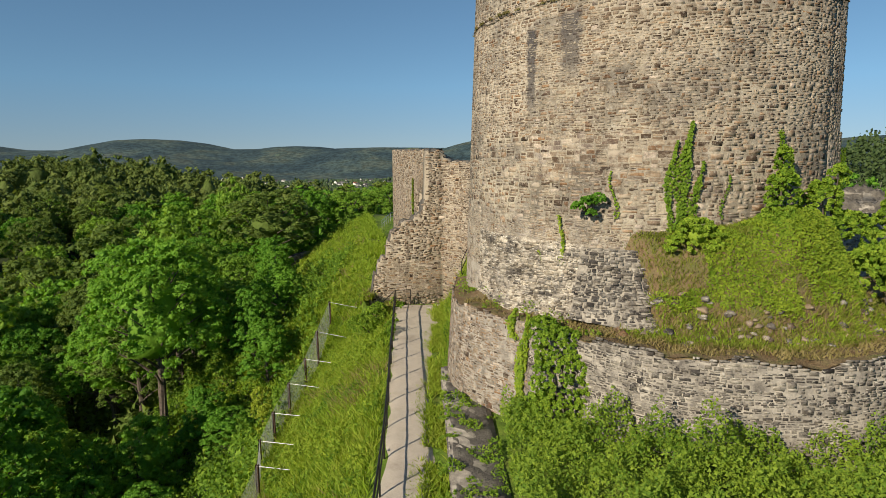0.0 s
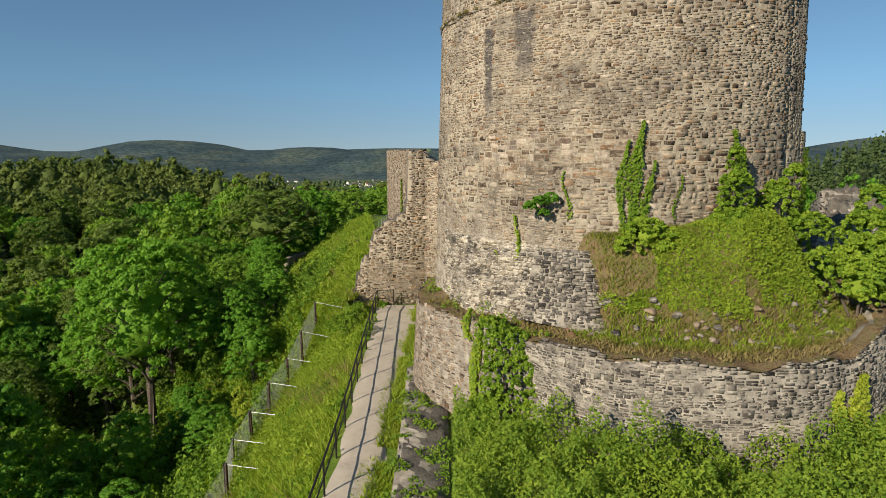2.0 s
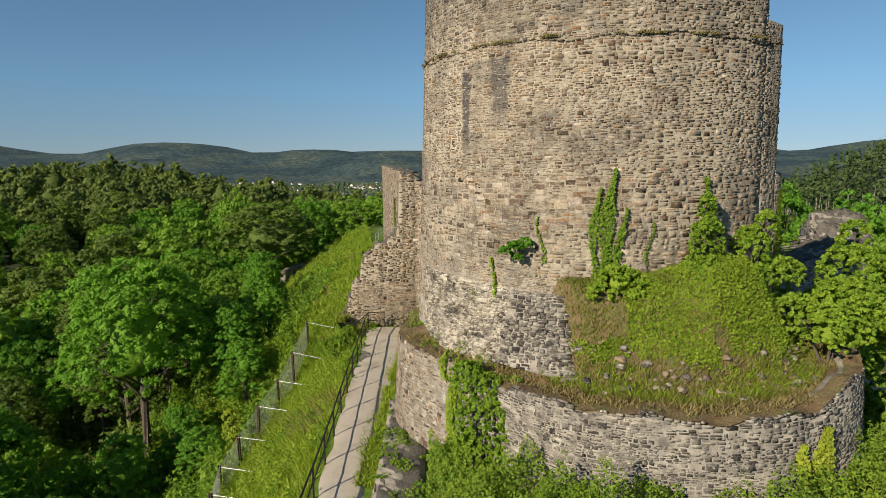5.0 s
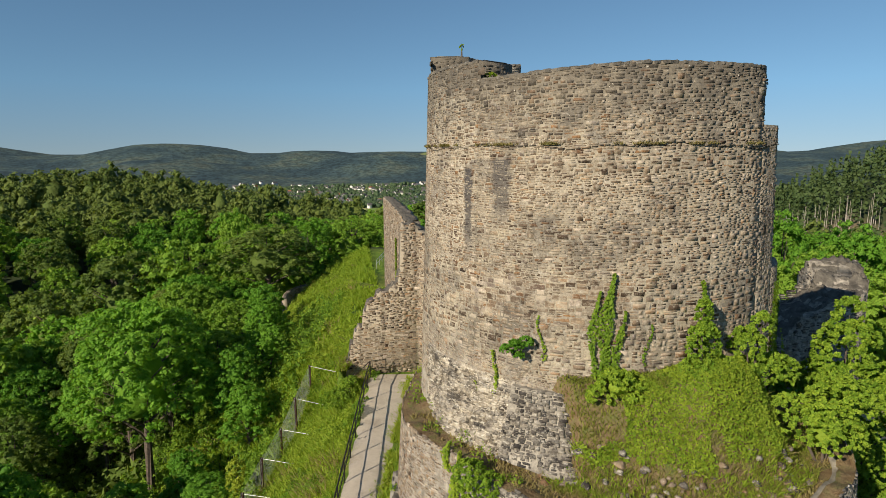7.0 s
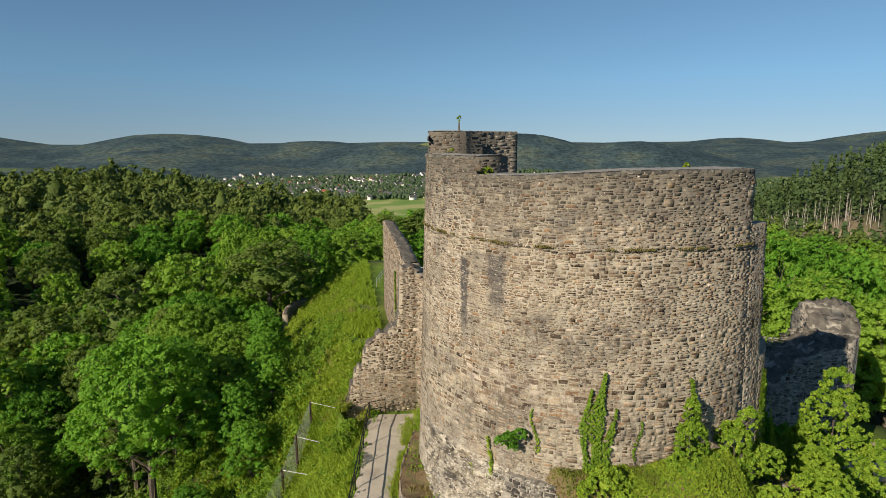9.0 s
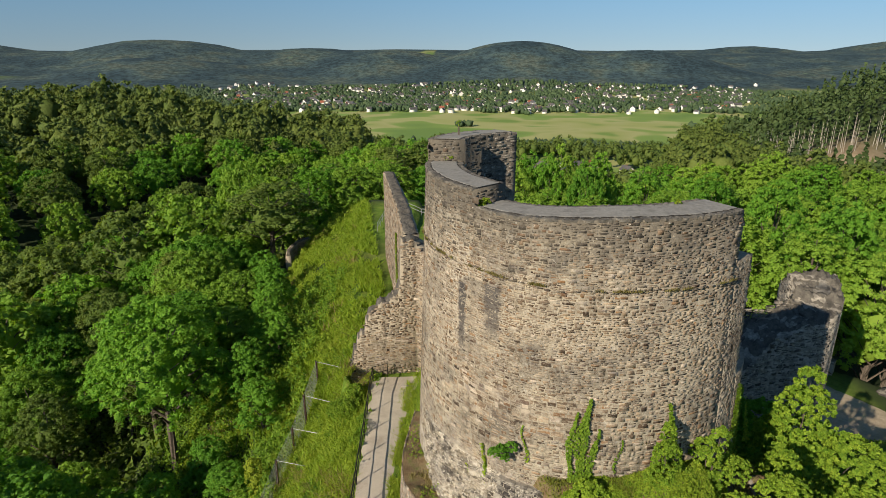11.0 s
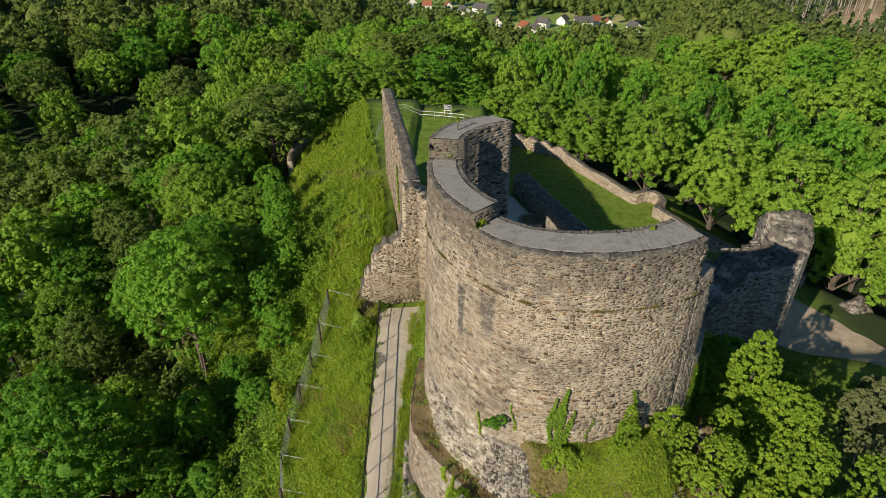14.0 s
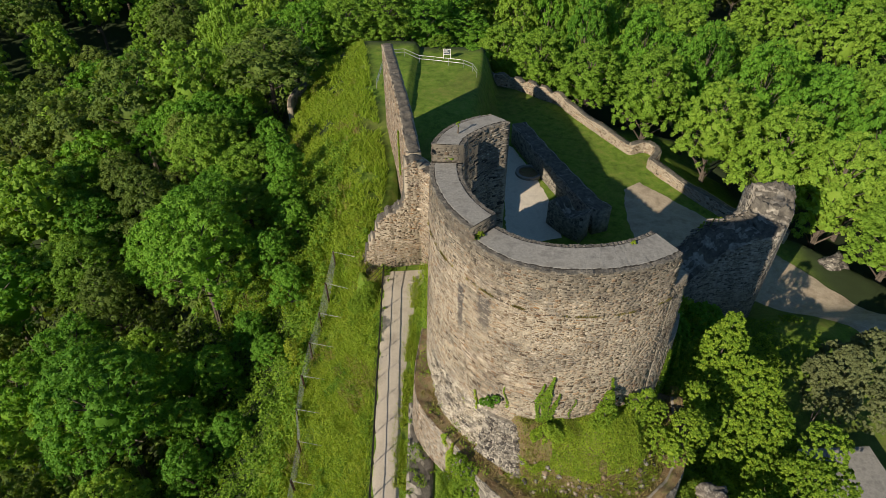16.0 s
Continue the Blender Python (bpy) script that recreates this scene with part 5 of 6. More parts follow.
for t in np.linspace(0, 1, 8):
    x = float(np.interp(t, [0, 0.25, 0.45, 0.6, 0.75, 0.88, 1.0], [45, 41, 35.5, 30.5, 25.5, 20.0, 15.5]))
    y = float(np.interp(t, [0, 0.25, 0.45, 0.6, 0.75, 0.88, 1.0], [38, 50, 57, 64, 73, 82, 90]))
    front.append((x + rng.uniform(-0.7, 0.7), y + rng.uniform(-0.7, 0.7), float(np.interp(t, [0, 0.3, 0.7, 1], [5.5, 7.5, 8.0, 5.0])) + rng.uniform(-1, 1)))
    front.append((x + 7.5 + rng.uniform(-1, 1), y + 6.6 + rng.uniform(-1, 1), float(np.interp(t, [0, 0.3, 0.7, 1], [8.5, 10.5, 11.0, 7.0])) + rng.uniform(-1.2, 1.2)))
for x, y in ((-9, 97), (-3, 99), (-15, 95), (4, 102), (10, 97), (-21, 91), (-27, 86), (-12, 105), (-33, 94), (-20, 101)):
    front.append((x, y, 7.5 + rng.uniform(-1.5, 1.5) if x < 0 else 2.5))
front += [(13, 112, 5.0), (19, 113, 6.5), (25, 111, 6.0), (16, 122, 5.5), (23, 124, 7.0), (30, 120, 6.0), (9, 120, 3.5)]
for i, (x, y, top) in enumerate(front):
    plant(FRONT[i % 2], x, y, 1.0, rng.uniform(0, 360), top, rng.uniform(0.78, 0.95))
spots = [(x, y) for x, y, _ in front]
tries = 0
while len(spots) < 250 and tries < 12000:
    tries += 1
    a, d = radians(rng.uniform(-50, 50)), 62 + 140 * rng.random() ** 0.9
    x, y = 3 + d * math.sin(a), d * math.cos(a)
    edge = float(np.interp(y, [20, 38, 50, 57, 64, 73, 82, 90, 100], [60, 57, 53, 46, 41, 36, 31, 27, 12]))
    if not ((x < -22 and y > 76) or x < -42 or y > 108 or x > edge):
        continue
    if any((x - p) ** 2 + (y - q) ** 2 < (6.0 + 0.014 * d) ** 2 for p, q in spots):
        continue
    spots.append((x, y))
for x, y in spots[len(front):]:
    k = int(rng.integers(0, 3))
    if x > 15:
        k = 0 if rng.random() < 0.4 else 2
    size = rng.uniform(0.85, 1.12)
    tallest = min(float(ground_height(x, y)) + 19 * size, (7.5 if x < 12 else 10.5) + rng.uniform(-3.5, 0))
    plant(MID[k], x, y, size, rng.uniform(0, 360), tallest, size)


def tree_templates(count, blobs, n, per, leaf):
    """Crowns of one metre's radius, to be set many times into one mesh."""
    out = []
    for k in range(count):
        r = np.random.default_rng(300 + k)
        me = foliage_mesh(r, "template", crown_blobs(r, 1.9, 1.0, -0.4, blobs), n, leaf, None, ICO_0, 0.75, per, 0.5, True)
        v = np.empty(len(me.vertices) * 3, np.float32)
        me.vertices.foreach_get("co", v)
        f = np.empty(len(me.loops), np.int32)
        me.loops.foreach_get("vertex_index", f)
        out.append((v.reshape(-1, 3), f.reshape(-1, 3)))
        bpy.data.meshes.remove(me)
    return out


def scatter_woods(name, pts, templates, size, mat, label, tall=1.0):
    """Far trees, too many to count, in one mesh; pts: the middle of each crown."""
    r = np.random.default_rng(len(pts))
    V, F, count = [], [], 0
    for k, (v, f) in enumerate(templates):
        p = pts[k::len(templates)]
        n = len(p)
        a = r.uniform(0, 2 * math.pi, (n, 1))
        sc = size * r.uniform(0.7, 1.3, (n, 1))
        x = (v[None, :, 0] * np.cos(a) - v[None, :, 1] * np.sin(a)) * sc
        y = (v[None, :, 0] * np.sin(a) + v[None, :, 1] * np.cos(a)) * sc
        z = v[None, :, 2] * sc * tall * r.uniform(0.85, 1.2, (n, 1))
        V.append((np.stack([x, y, z], -1) + p[:, None]).reshape(-1, 3))
        F.append((np.arange(n)[:, None, None] * len(v) + f[None]).reshape(-1, 3) + count)
        count += n * len(v)
    tagged(new(name, fast_mesh(name, np.concatenate(V), np.concatenate(F), mat)), label, "woodland", kind="stuff")


def thinned(pts, gap):
    """Places at least about a gap apart: one for each square of the plan."""
    key = np.floor(pts[:, :2] / gap).astype(int)
    return pts[np.sort(np.unique(key, axis=0, return_index=True)[1])]


def in_clearing(x, y, level=0.36):
    return np.exp(-(((x - 186) / 46) ** 2 + ((y - 266) / 46) ** 2)) > level


# woods 190 to 950 m off, with a hamlet among them
NEAR_HOUSES = [(-56, 752), (-36, 738), (-12, 735), (6, 705), (26, 716), (40, 640), (66, 622), (76, 606), (86, 640), (108, 655), (126, 640), (140, 655), (151, 640), (172, 620)]
n = 70000
a, d = np.radians(rng.uniform(-47, 47, n)), 185 + 760 * rng.random(n) ** 0.8
X, Y = 3 + d * np.sin(a), d * np.cos(a)
Z = ground_height(X, Y)
ridge_right = (X > 120) & (Y < 520) & (X > 0.36 * Y + 24 + 18 * waves(X, Y, 0.02, 4))
free = np.ones(n, bool)
for hx, hy in NEAR_HOUSES:
    free &= ~((np.abs(X - hx) < 15) & (Y > hy - 75) & (Y < hy + 12))
copse = (d < 760) & (waves(X, Y, 0.02, 7) + 0.6 * waves(X, Y, 0.06, 8) > -0.25)
ok = ((Z > -93) | copse) & free & ~in_clearing(X, Y)
P = np.stack([X, Y, Z + 6 + rng.uniform(-2.5, 2.5, n)], -1)
scatter_woods("hillside_woods", thinned(P[ok & ~ridge_right & (d < 430)], 8.2)[:1300], tree_templates(5, 5, 270, 9, 0.19), 5.6, M_WOOD, "mixed green woodland covering the near hills")
scatter_woods("far_woods", thinned(P[ok & ~ridge_right & (d >= 430)], 11.0)[:2600], tree_templates(4, 2, 44, 6, 0.3), 6.4, M_WOOD, "mixed green woodland covering the slopes")


def spruces(name, pts, mat, label):
    """Narrow dark spruces in one mesh: tiers of drooping needle fans."""
    r = np.random.default_rng(9)
    n, per = len(pts), 34
    t = r.random((n, per))
    a = r.uniform(0, 2 * math.pi, (n, per))
    h = r.uniform(14, 22, (n, 1))
    rad = (1 - t) * 3.0 * r.uniform(0.5, 1.1, (n, per)) + 0.15
    c = np.stack([pts[:, None, 0] + rad * np.cos(a), pts[:, None, 1] + rad * np.sin(a), pts[:, None, 2] + 4 + t * (h - 4)], -1)
    d = np.stack([np.cos(a), np.sin(a), np.full_like(a, 0.6)], -1)
    v, f = leaves(r, c.reshape(-1, 3), d.reshape(-1, 3), 2.0, 0.4, 0.75)
    tagged(new(name, fast_mesh(name, v, f, mat)), label, "woodland", kind="stuff")


P = np.stack([X, Y, Z], -1)
spruces("spruce_ridge", thinned(P[ok & ridge_right], 6.0)[:1700], M_CONIFER, "dark spruce wood on the ridge")
# bare dead trunks at the edge of the clearing
bm = bmesh.new()
for k in range(120):
    a = rng.uniform(-0.2, math.pi)
    q = rng.uniform(0.75, 1.2)
    x, y = 186 + 46 * q * math.cos(a), 266 + 46 * q * math.sin(a)
    z = float(ground_height(x, y))
    h = rng.uniform(11, 19)
    tilt = rng.uniform(-0.6, 0.6)
    add_tube(bm, [(x, y, z - 1), (x + tilt, y, z + h)], [0.17, 0.05], 5)
tagged(part("dead_trunks", bm, M_DEADWOOD), "bare grey dead spruce trunks round the clearing", "dead trees", kind="stuff")
# hedges and copses on the valley floor, woods on the far hills
n = 160000
a, d = np.radians(rng.uniform(-44, 44, n)), 750 + 3500 * rng.random(n)
X, Y = 3 + d * np.sin(a), d * np.cos(a)
Z = ground_height(X, Y)
town = (Y > 1270) & (Y < 2150)
hedge = waves(X, Y, 0.013, 7) + 0.5 * waves(X, Y, 0.05, 8)
copse = (Z < -86) & ((town & (hedge > -0.3) & (rng.random(n) < 0.75)) | ((d < 830) & (hedge > -0.1)) | (hedge > 1.0))
hills = (Z >= -86) & (d > 900) & ~((d > 1500) & (waves(X, Y, 0.004, 5) > 0.72) & (Z < 20))
ok = copse | hills
P = np.stack([X, Y, Z + 5], -1)[ok]
dist = np.hypot(P[:, 0], P[:, 1])
BALLS = [cores(np.random.default_rng(70 + k), [(0, 0, 0, 1, 1, 1)], ICO_0, 1.0, 0.2) for k in range(6)]
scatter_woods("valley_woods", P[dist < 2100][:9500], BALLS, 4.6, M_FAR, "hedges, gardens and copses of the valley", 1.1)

# ---- the village in the valley ----
M_RENDER = plain_material("white_render", (0.72, 0.70, 0.66), (0.82, 0.81, 0.78), 0.2, 0.9)
M_SLATE = plain_material("slate_roof", (0.07, 0.07, 0.075), (0.13, 0.12, 0.12), 0.3, 0.7)
M_TILE = plain_material("red_tile_roof", (0.22, 0.07, 0.045), (0.32, 0.12, 0.07), 0.3, 0.8)
M_PANE = plain_material("dark_pane", (0.03, 0.035, 0.04), (0.06, 0.065, 0.07), 0.5, 0.2)


def house_proto(w, l, h, rise, roof_mat, label):
    root = empty("house", (0, 0, 0), label, "house", "village houses")
    bm = bmesh.new()
    q = [bm.verts.new(p) for p in ((-w, -l, -3), (w, -l, -3), (w, l, -3), (-w, l, -3), (-w, -l, h), (w, -l, h), (w, l, h), (-w, l, h), (0, -l, h + rise), (0, l, h + rise))]
    for f in ((0, 1, 5, 8, 4), (1, 2, 6, 5), (2, 3, 7, 9, 6), (3, 0, 4, 7), (4, 8, 9, 7), (5, 6, 9, 8)):
        bm.faces.new([q[i] for i in f])
    part("wall", bm, M_RENDER, root)
    bm = bmesh.new()
    o = 0.6
    k = rise / w
    for s in (-1, 1):
        a = [(s * (w + o), -l - o, h - o * k + 0.06), (s * (w + o), l + o, h - o * k + 0.06), (0, l + o, h + rise + 0.06), (0, -l - o, h + rise + 0.06)]
        lo = [bm.verts.new(p) for p in a]
        hi = [bm.verts.new((x, y, z + 0.25)) for x, y, z in a]
        bm.faces.new(hi)
        bm.faces.new(lo[::-1])
        for i in range(4):
            bm.faces.new((lo[i], lo[(i + 1) % 4], hi[(i + 1) % 4], hi[i]))
    bmesh.ops.recalc_face_normals(bm, faces=bm.faces)
    roof = part("roof", bm, roof_mat, root)
    bm = bmesh.new()
    add_box(bm, (w * 0.2, l * 0.3, h + rise * 0.5), (w * 0.2 + 0.8, l * 0.3 + 0.8, h + rise + 0.9))
    part("chimney", bm, M_TILE, roof)
    for y in (-l * 0.55, 0.0, l * 0.55):
        for s in (-1, 1):
            bm = bmesh.new()
            add_box(bm, (s * w - 0.05, y - 0.6, h * 0.45), (s * w + 0.05, y + 0.6, h * 0.45 + 1.4))
            part("window", bm, M_PANE, root)
    return root


HOUSES = [house_proto(4.6, 6.0, 5.2, 4.2, M_SLATE, "white rendered house with a dark slate roof"), house_proto(4.2, 5.2, 4.6, 4.0, M_TILE, "white rendered house with a red tiled roof"),
          house_proto(5.5, 9.0, 6.0, 4.5, M_SLATE, "large white house with a dark slate roof")]
rh = np.random.default_rng(31)
placed = []
while len(placed) < 298:
    if len(placed) < len(NEAR_HOUSES):
        x, y = NEAR_HOUSES[len(placed)]
    else:
        y = 1300 + 800 * rh.random() ** 1.2
        x = y * math.tan(radians(rh.uniform(-21, 24)))
        if float(waves(x, y, 0.0055, 21)) < -0.25:
            continue
    z = float(ground_height(x, y))
    if (z > -84 and y > 800) or any((x - p) ** 2 + (y - q) ** 2 < 17 ** 2 for p, q in placed):
        continue
    placed.append((x, y))
    k = int(rh.choice(3, p=[0.62, 0.16, 0.22]))
    m = pose(x, y, z + 0.3, 0, 0, rh.uniform(0, 180))
    if k == 0 and "first" not in HOUSES[0]:
        HOUSES[0]["first"] = 1
        HOUSES[0].matrix_basis = m
    elif k == 1 and "first" not in HOUSES[1]:
        HOUSES[1]["first"] = 1
        HOUSES[1].matrix_basis = m
    elif k == 2 and "first" not in HOUSES[2]:
        HOUSES[2]["first"] = 1
        HOUSES[2].matrix_basis = m
    else:
        copy_thing(HOUSES[k], m)

def far_village(count):
    """The village's smaller houses and barns: gabled blocks in two meshes, walls and roofs."""
    r = np.random.default_rng(47)
    wv, wf, rv, rf = [], [], [], []
    k = 0
    while k < count:
        y = 1250 + 850 * r.random()
        x = y * math.tan(radians(r.uniform(-22, 25)))
        if float(waves(x, y, 0.0055, 21)) < -0.45 or float(ground_height(x, y)) > -84:
            continue
        z = float(ground_height(x, y)) + 0.2
        w, l, h, g = r.uniform(3.2, 5.2), r.uniform(4.5, 8.5), r.uniform(3.5, 6.5), r.uniform(2.6, 4.2)
        m = pose(x, y, z, 0, 0, r.uniform(0, 180))
        n = len(wv)
        wv += [m @ Vector(p) for p in ((-w, -l, -2), (w, -l, -2), (w, l, -2), (-w, l, -2), (-w, -l, h), (w, -l, h), (w, l, h), (-w, l, h), (0, -l, h + g), (0, l, h + g))]
        wf += [[n + i for i in f] for f in ((0, 1, 5), (0, 5, 4), (4, 5, 8), (1, 2, 6), (1, 6, 5), (2, 3, 7), (2, 7, 6), (6, 7, 9), (3, 0, 4), (3, 4, 7))]
        n = len(rv)
        o = 0.5
        for s in (-1, 1):
            rv += [m @ Vector(p) for p in ((s * (w + o), -l - o, h - o * g / w + 0.1), (s * (w + o), l + o, h - o * g / w + 0.1), (0, l + o, h + g + 0.1), (0, -l - o, h + g + 0.1))]
        rf += [[n + i for i in f] for f in ((0, 1, 2), (0, 2, 3), (4, 7, 6), (4, 6, 5))]
        k += 1
    tagged(new("village_walls", fast_mesh("village_walls", wv, wf, M_RENDER)), "white rendered house walls of the valley village", "village", kind="stuff")
    tagged(new("village_roofs", fast_mesh("village_roofs", rv, rf, M_SLATE)), "dark slate roofs of the valley village", "village", kind="stuff")


far_village(420)

# ---- grass and scrub ----


def grass(name, pts, height, mat, label, lean=0.6, width=0.024):
    r = np.random.default_rng(len(pts) + 1)
    n = len(pts)
    a = r.uniform(0, 2 * math.pi, n)
    h = height * r.uniform(0.5, 1.3, n)
    side = np.stack([np.cos(a), np.sin(a), np.zeros(n)], -1) * (width * r.uniform(0.6, 1.4, n))[:, None]
    tip = pts + np.stack([r.normal(0, lean, n) * h, r.normal(0, lean, n) * h, h], -1)
    midp = (pts + tip) / 2 + np.array([0, 0, 0.12]) * h[:, None]
    v = np.stack([pts - side, pts + side, midp + side * 0.7, tip, midp - side * 0.7], 1).reshape(-1, 3)
    k = np.arange(n)[:, None] * 5
    me = fast_mesh(name, v, k + np.array([0, 1, 2, 4]), mat)
    tri = fast_mesh(name + "_tip", v, (k + np.array([4, 2, 3])), mat)
    bm = bmesh.new()
    bm.from_mesh(me)
    bm.from_mesh(tri)
    bm.to_mesh(me)
    bm.free()
    bpy.data.meshes.remove(tri)
    return tagged(new(name, me), label, "grass", kind="stuff")


n = 56000
X, Y = rng.uniform(-10.5, -2.2, n), 8 + 36 * rng.random(n) ** 0.9
dens = waves(X, Y, 0.9, 9) + 0.6 * waves(X, Y, 2.7, 10)
ok = (dens > -0.75) & (X < np.interp(Y, [6, 15, 20, 25, 30, 36], [-1.85, -2.05, -2.3, -2.65, -2.95, -3.3]))
P = np.stack([X, Y, ground_height(X, Y)], -1)[ok]
grass("bank_grass", P, 0.42, M_GRASS, "long bright grass on the steep bank")
n = 46000
X, Y = rng.uniform(-20, -4.2, n), rng.uniform(38, 86, n)
ok = (X < -1.8 - 0.068 * (Y - 39) * 2.9) & (waves(X, Y, 0.6, 11) + 0.5 * waves(X, Y, 1.7, 12) > -0.4)
P = np.stack([X, Y, ground_height(X, Y)], -1)[ok]
grass("slope_grass", P, 0.5, M_GRASS, "bright grass on the bank below the curtain wall", width=0.05)
n = 14000
X, Y = rng.uniform(-0.75, 0.1, n), rng.uniform(6, 36, n)
P = np.stack([X + 0.12 * waves(X * 0, Y, 0.8), Y, np.full(n, 2.55)], -1)
grass("verge_grass", P[waves(X, Y, 1.2, 12) > -0.5], 0.25, M_GRASS, "grass verge along the path")


def carpet(name, n, x0, x1, y0, y1, height, mat, size, label, mask=None, loft=0.25, category="plant"):
    """Low leafy growth over a stretch of ground."""
    r = np.random.default_rng(int(n + x0 * 10))
    X, Y = r.uniform(x0, x1, n), r.uniform(y0, y1, n)
    Zb = height(X, Y)
    ok = np.ones(n, bool) if mask is None else mask(X, Y)
    lumps = np.clip(0.5 + waves(X, Y, 1.3, 13) + 0.6 * waves(X, Y, 3.1, 14), 0, 2)
    P = np.stack([X, Y, Zb + loft * lumps * r.random(n) ** 0.6 + 0.03], -1)[ok]
    v, f = leaves(r, P, np.tile(np.array([-0.3, -0.4, 0.7]), (len(P), 1)), size, 0.8, 1.15)
    return tagged(new(name, fast_mesh(name, v, f[:, :3], mat)), label, category, kind="stuff")


def on_mound(x, y):
    z, d = mound_height(x, y)
    return z


def mound_mask(x, y):
    z, d = mound_height(x, y)
    return (waves(x, y, 0.9, 55) + 0.55 * waves(x, y, 2.6, 56) + 0.06 * (x - 9) > -0.55) & (d > 1.0 + 0.6 * waves(x, y, 1.5, 15)) & (np.hypot(x - TC[0], y - TC[1]) > 7.2) & (x > 4.2) & (z > 7.5 + 0.3 * waves(x, y, 2.0, 16))


carpet("mound_ivy", 300000, 4.0, 15.2, 13.8, 25, on_mound, M_IVY, 0.09, "creeping ivy and herbs over the mound", mound_mask, 0.3, "ivy")
n = 30000
X, Y = rng.uniform(0.4, 15, n), rng.uniform(13.9, 22, n)
zz, dd = mound_height(X, Y)
ok = (dd > 0.3) & (dd < 2.2) & (np.hypot(X - TC[0], Y - TC[1]) > 7.3) & (waves(X, Y, 1.7, 17) > -0.5)
grass("ledge_grass", np.stack([X, Y, zz], -1)[ok], 0.13, M_DRY, "dry tufted grass along the terrace edge", width=0.02)


n = 60000
X, Y = rng.uniform(5.2, 15, n), rng.uniform(13.9, 22, n)
zz, dd = mound_height(X, Y)
ok = (dd > 0.9) & (np.hypot(X - TC[0], Y - TC[1]) > 7.3) & (waves(X, Y, 1.3, 57) > -0.45)
grass("mound_turf", np.stack([X, Y, zz], -1)[ok], 0.14, M_TURF, "short olive turf and herbs on the mound", width=0.014)


def foot_mask(x, y):
    return inside_terrace(x, y) < -0.05


carpet("foot_scrub", 190000, 1.7, 16.0, 5.0, 18.5, lambda x, y: ground_height(x, y) + 0.25, M_SCRUB, 0.095, "dense green scrub below the terrace wall", foot_mask, 1.15, "scrub")


def bush(name, x, y, z, blobs, n, leaf, mat, label, seed, category="bush"):
    r = np.random.default_rng(seed)
    root = empty(name, (x, y, z), label, category)
    bm = bmesh.new()
    for bx, by, bz, *_ in blobs:
        add_tube(bm, [(0.05 * bx, 0.05 * by, -0.2), (bx * 0.5, by * 0.5, bz * 0.55), (bx, by, bz)], [0.05, 0.035, 0.012], 5)
    part("stem", bm, M_BARK, root)
    child("foliage", foliage_mesh(r, "foliage", blobs, int(2.5 * n), 0.84 * leaf, mat, ICO_0, 0.45, 18, 0.95), root)
    return root


# ---- climbers, bushes and small trees ----


def climber(name, curve, strips, leaf, mat, label, batter, ztop, seed, thick=0.14):
    """Ivy flat on a wall: strips of u, width, foot, top, leaves a square metre."""
    r = np.random.default_rng(seed)
    P, N = [], []
    for u, wid, z0, z1, dens in strips:
        n = int(wid * (z1 - z0) * dens)
        t = r.random(n)
        half = wid / 2 * np.clip(1.15 - t, 0.18, 1.0) * (0.75 + 0.35 * np.sin(9 * t + u))
        uu = u + half * r.uniform(-1, 1, n) + 0.12 * np.sin(5 * t + u)
        z = z0 + t * (z1 - z0)
        nr = curve.normal(uu)
        o = batter * (ztop - z) + 0.03 + thick * r.random(n)
        p = curve.at(uu) + nr * o[:, None]
        P.append(np.concatenate([p, z[:, None]], 1))
        N.append(np.concatenate([nr, np.full((n, 1), 0.35)], 1))
    v, f = leaves(r, np.concatenate(P), np.concatenate(N), leaf, 0.35, 0.85)
    root = empty(name, (0, 0, 0), label, "ivy")
    child("foliage", fast_mesh("foliage", v, f, mat), root)
    bm = bmesh.new()
    for u, wid, z0, z1, dens in strips:
        pts = []
        for t in np.linspace(0, 0.95, 6):
            z = z0 - 0.1 + t * (z1 - z0)
            nr = curve.normal(u)
            q = curve.at(u + 0.12 * math.sin(5 * t + u)) + nr * (batter * (ztop - z) + 0.03)
            pts.append((q[0], q[1], z))
        add_tube(bm, pts, [0.02, 0.018, 0.015, 0.012, 0.009, 0.006], 5)
    part("stem", bm, M_BARK, root)
    return root


def u_of(curve, x, y):
    return float(curve.s[np.argmin(np.hypot(curve.p[:, 0] - x, curve.p[:, 1] - y))])


ut = u_of(OUTER, 6.95, 18.0)
climber("tower_ivy", OUTER, [(ut, 0.75, 9.4, 12.75, 420), (ut - 0.35, 0.35, 9.4, 12.2, 380), (ut + 0.35, 0.4, 9.4, 11.6, 380)], 0.085, M_IVY, "bright green ivy climbing the tower wall", BATTER, 18.6, 41)
climber("tower_ivy", OUTER, [(u_of(OUTER, 9.9, 18.4), 0.35, 9.6, 12.5, 420)], 0.085, M_IVY, "bright green ivy climbing the tower wall", BATTER, 18.6, 42)
climber("tower_ivy", OUTER, [(u_of(OUTER, 5.15, 18.6), 0.16, 9.9, 11.3, 420)], 0.07, M_IVY, "thin ivy strand on the tower wall", BATTER, 18.6, 43, 0.06)
climber("tower_ivy", OUTER, [(u_of(OUTER, 8.2, 18.2), 0.14, 9.9, 11.2, 420)], 0.07, M_IVY, "thin ivy strand on the tower wall", BATTER, 18.6, 44, 0.06)
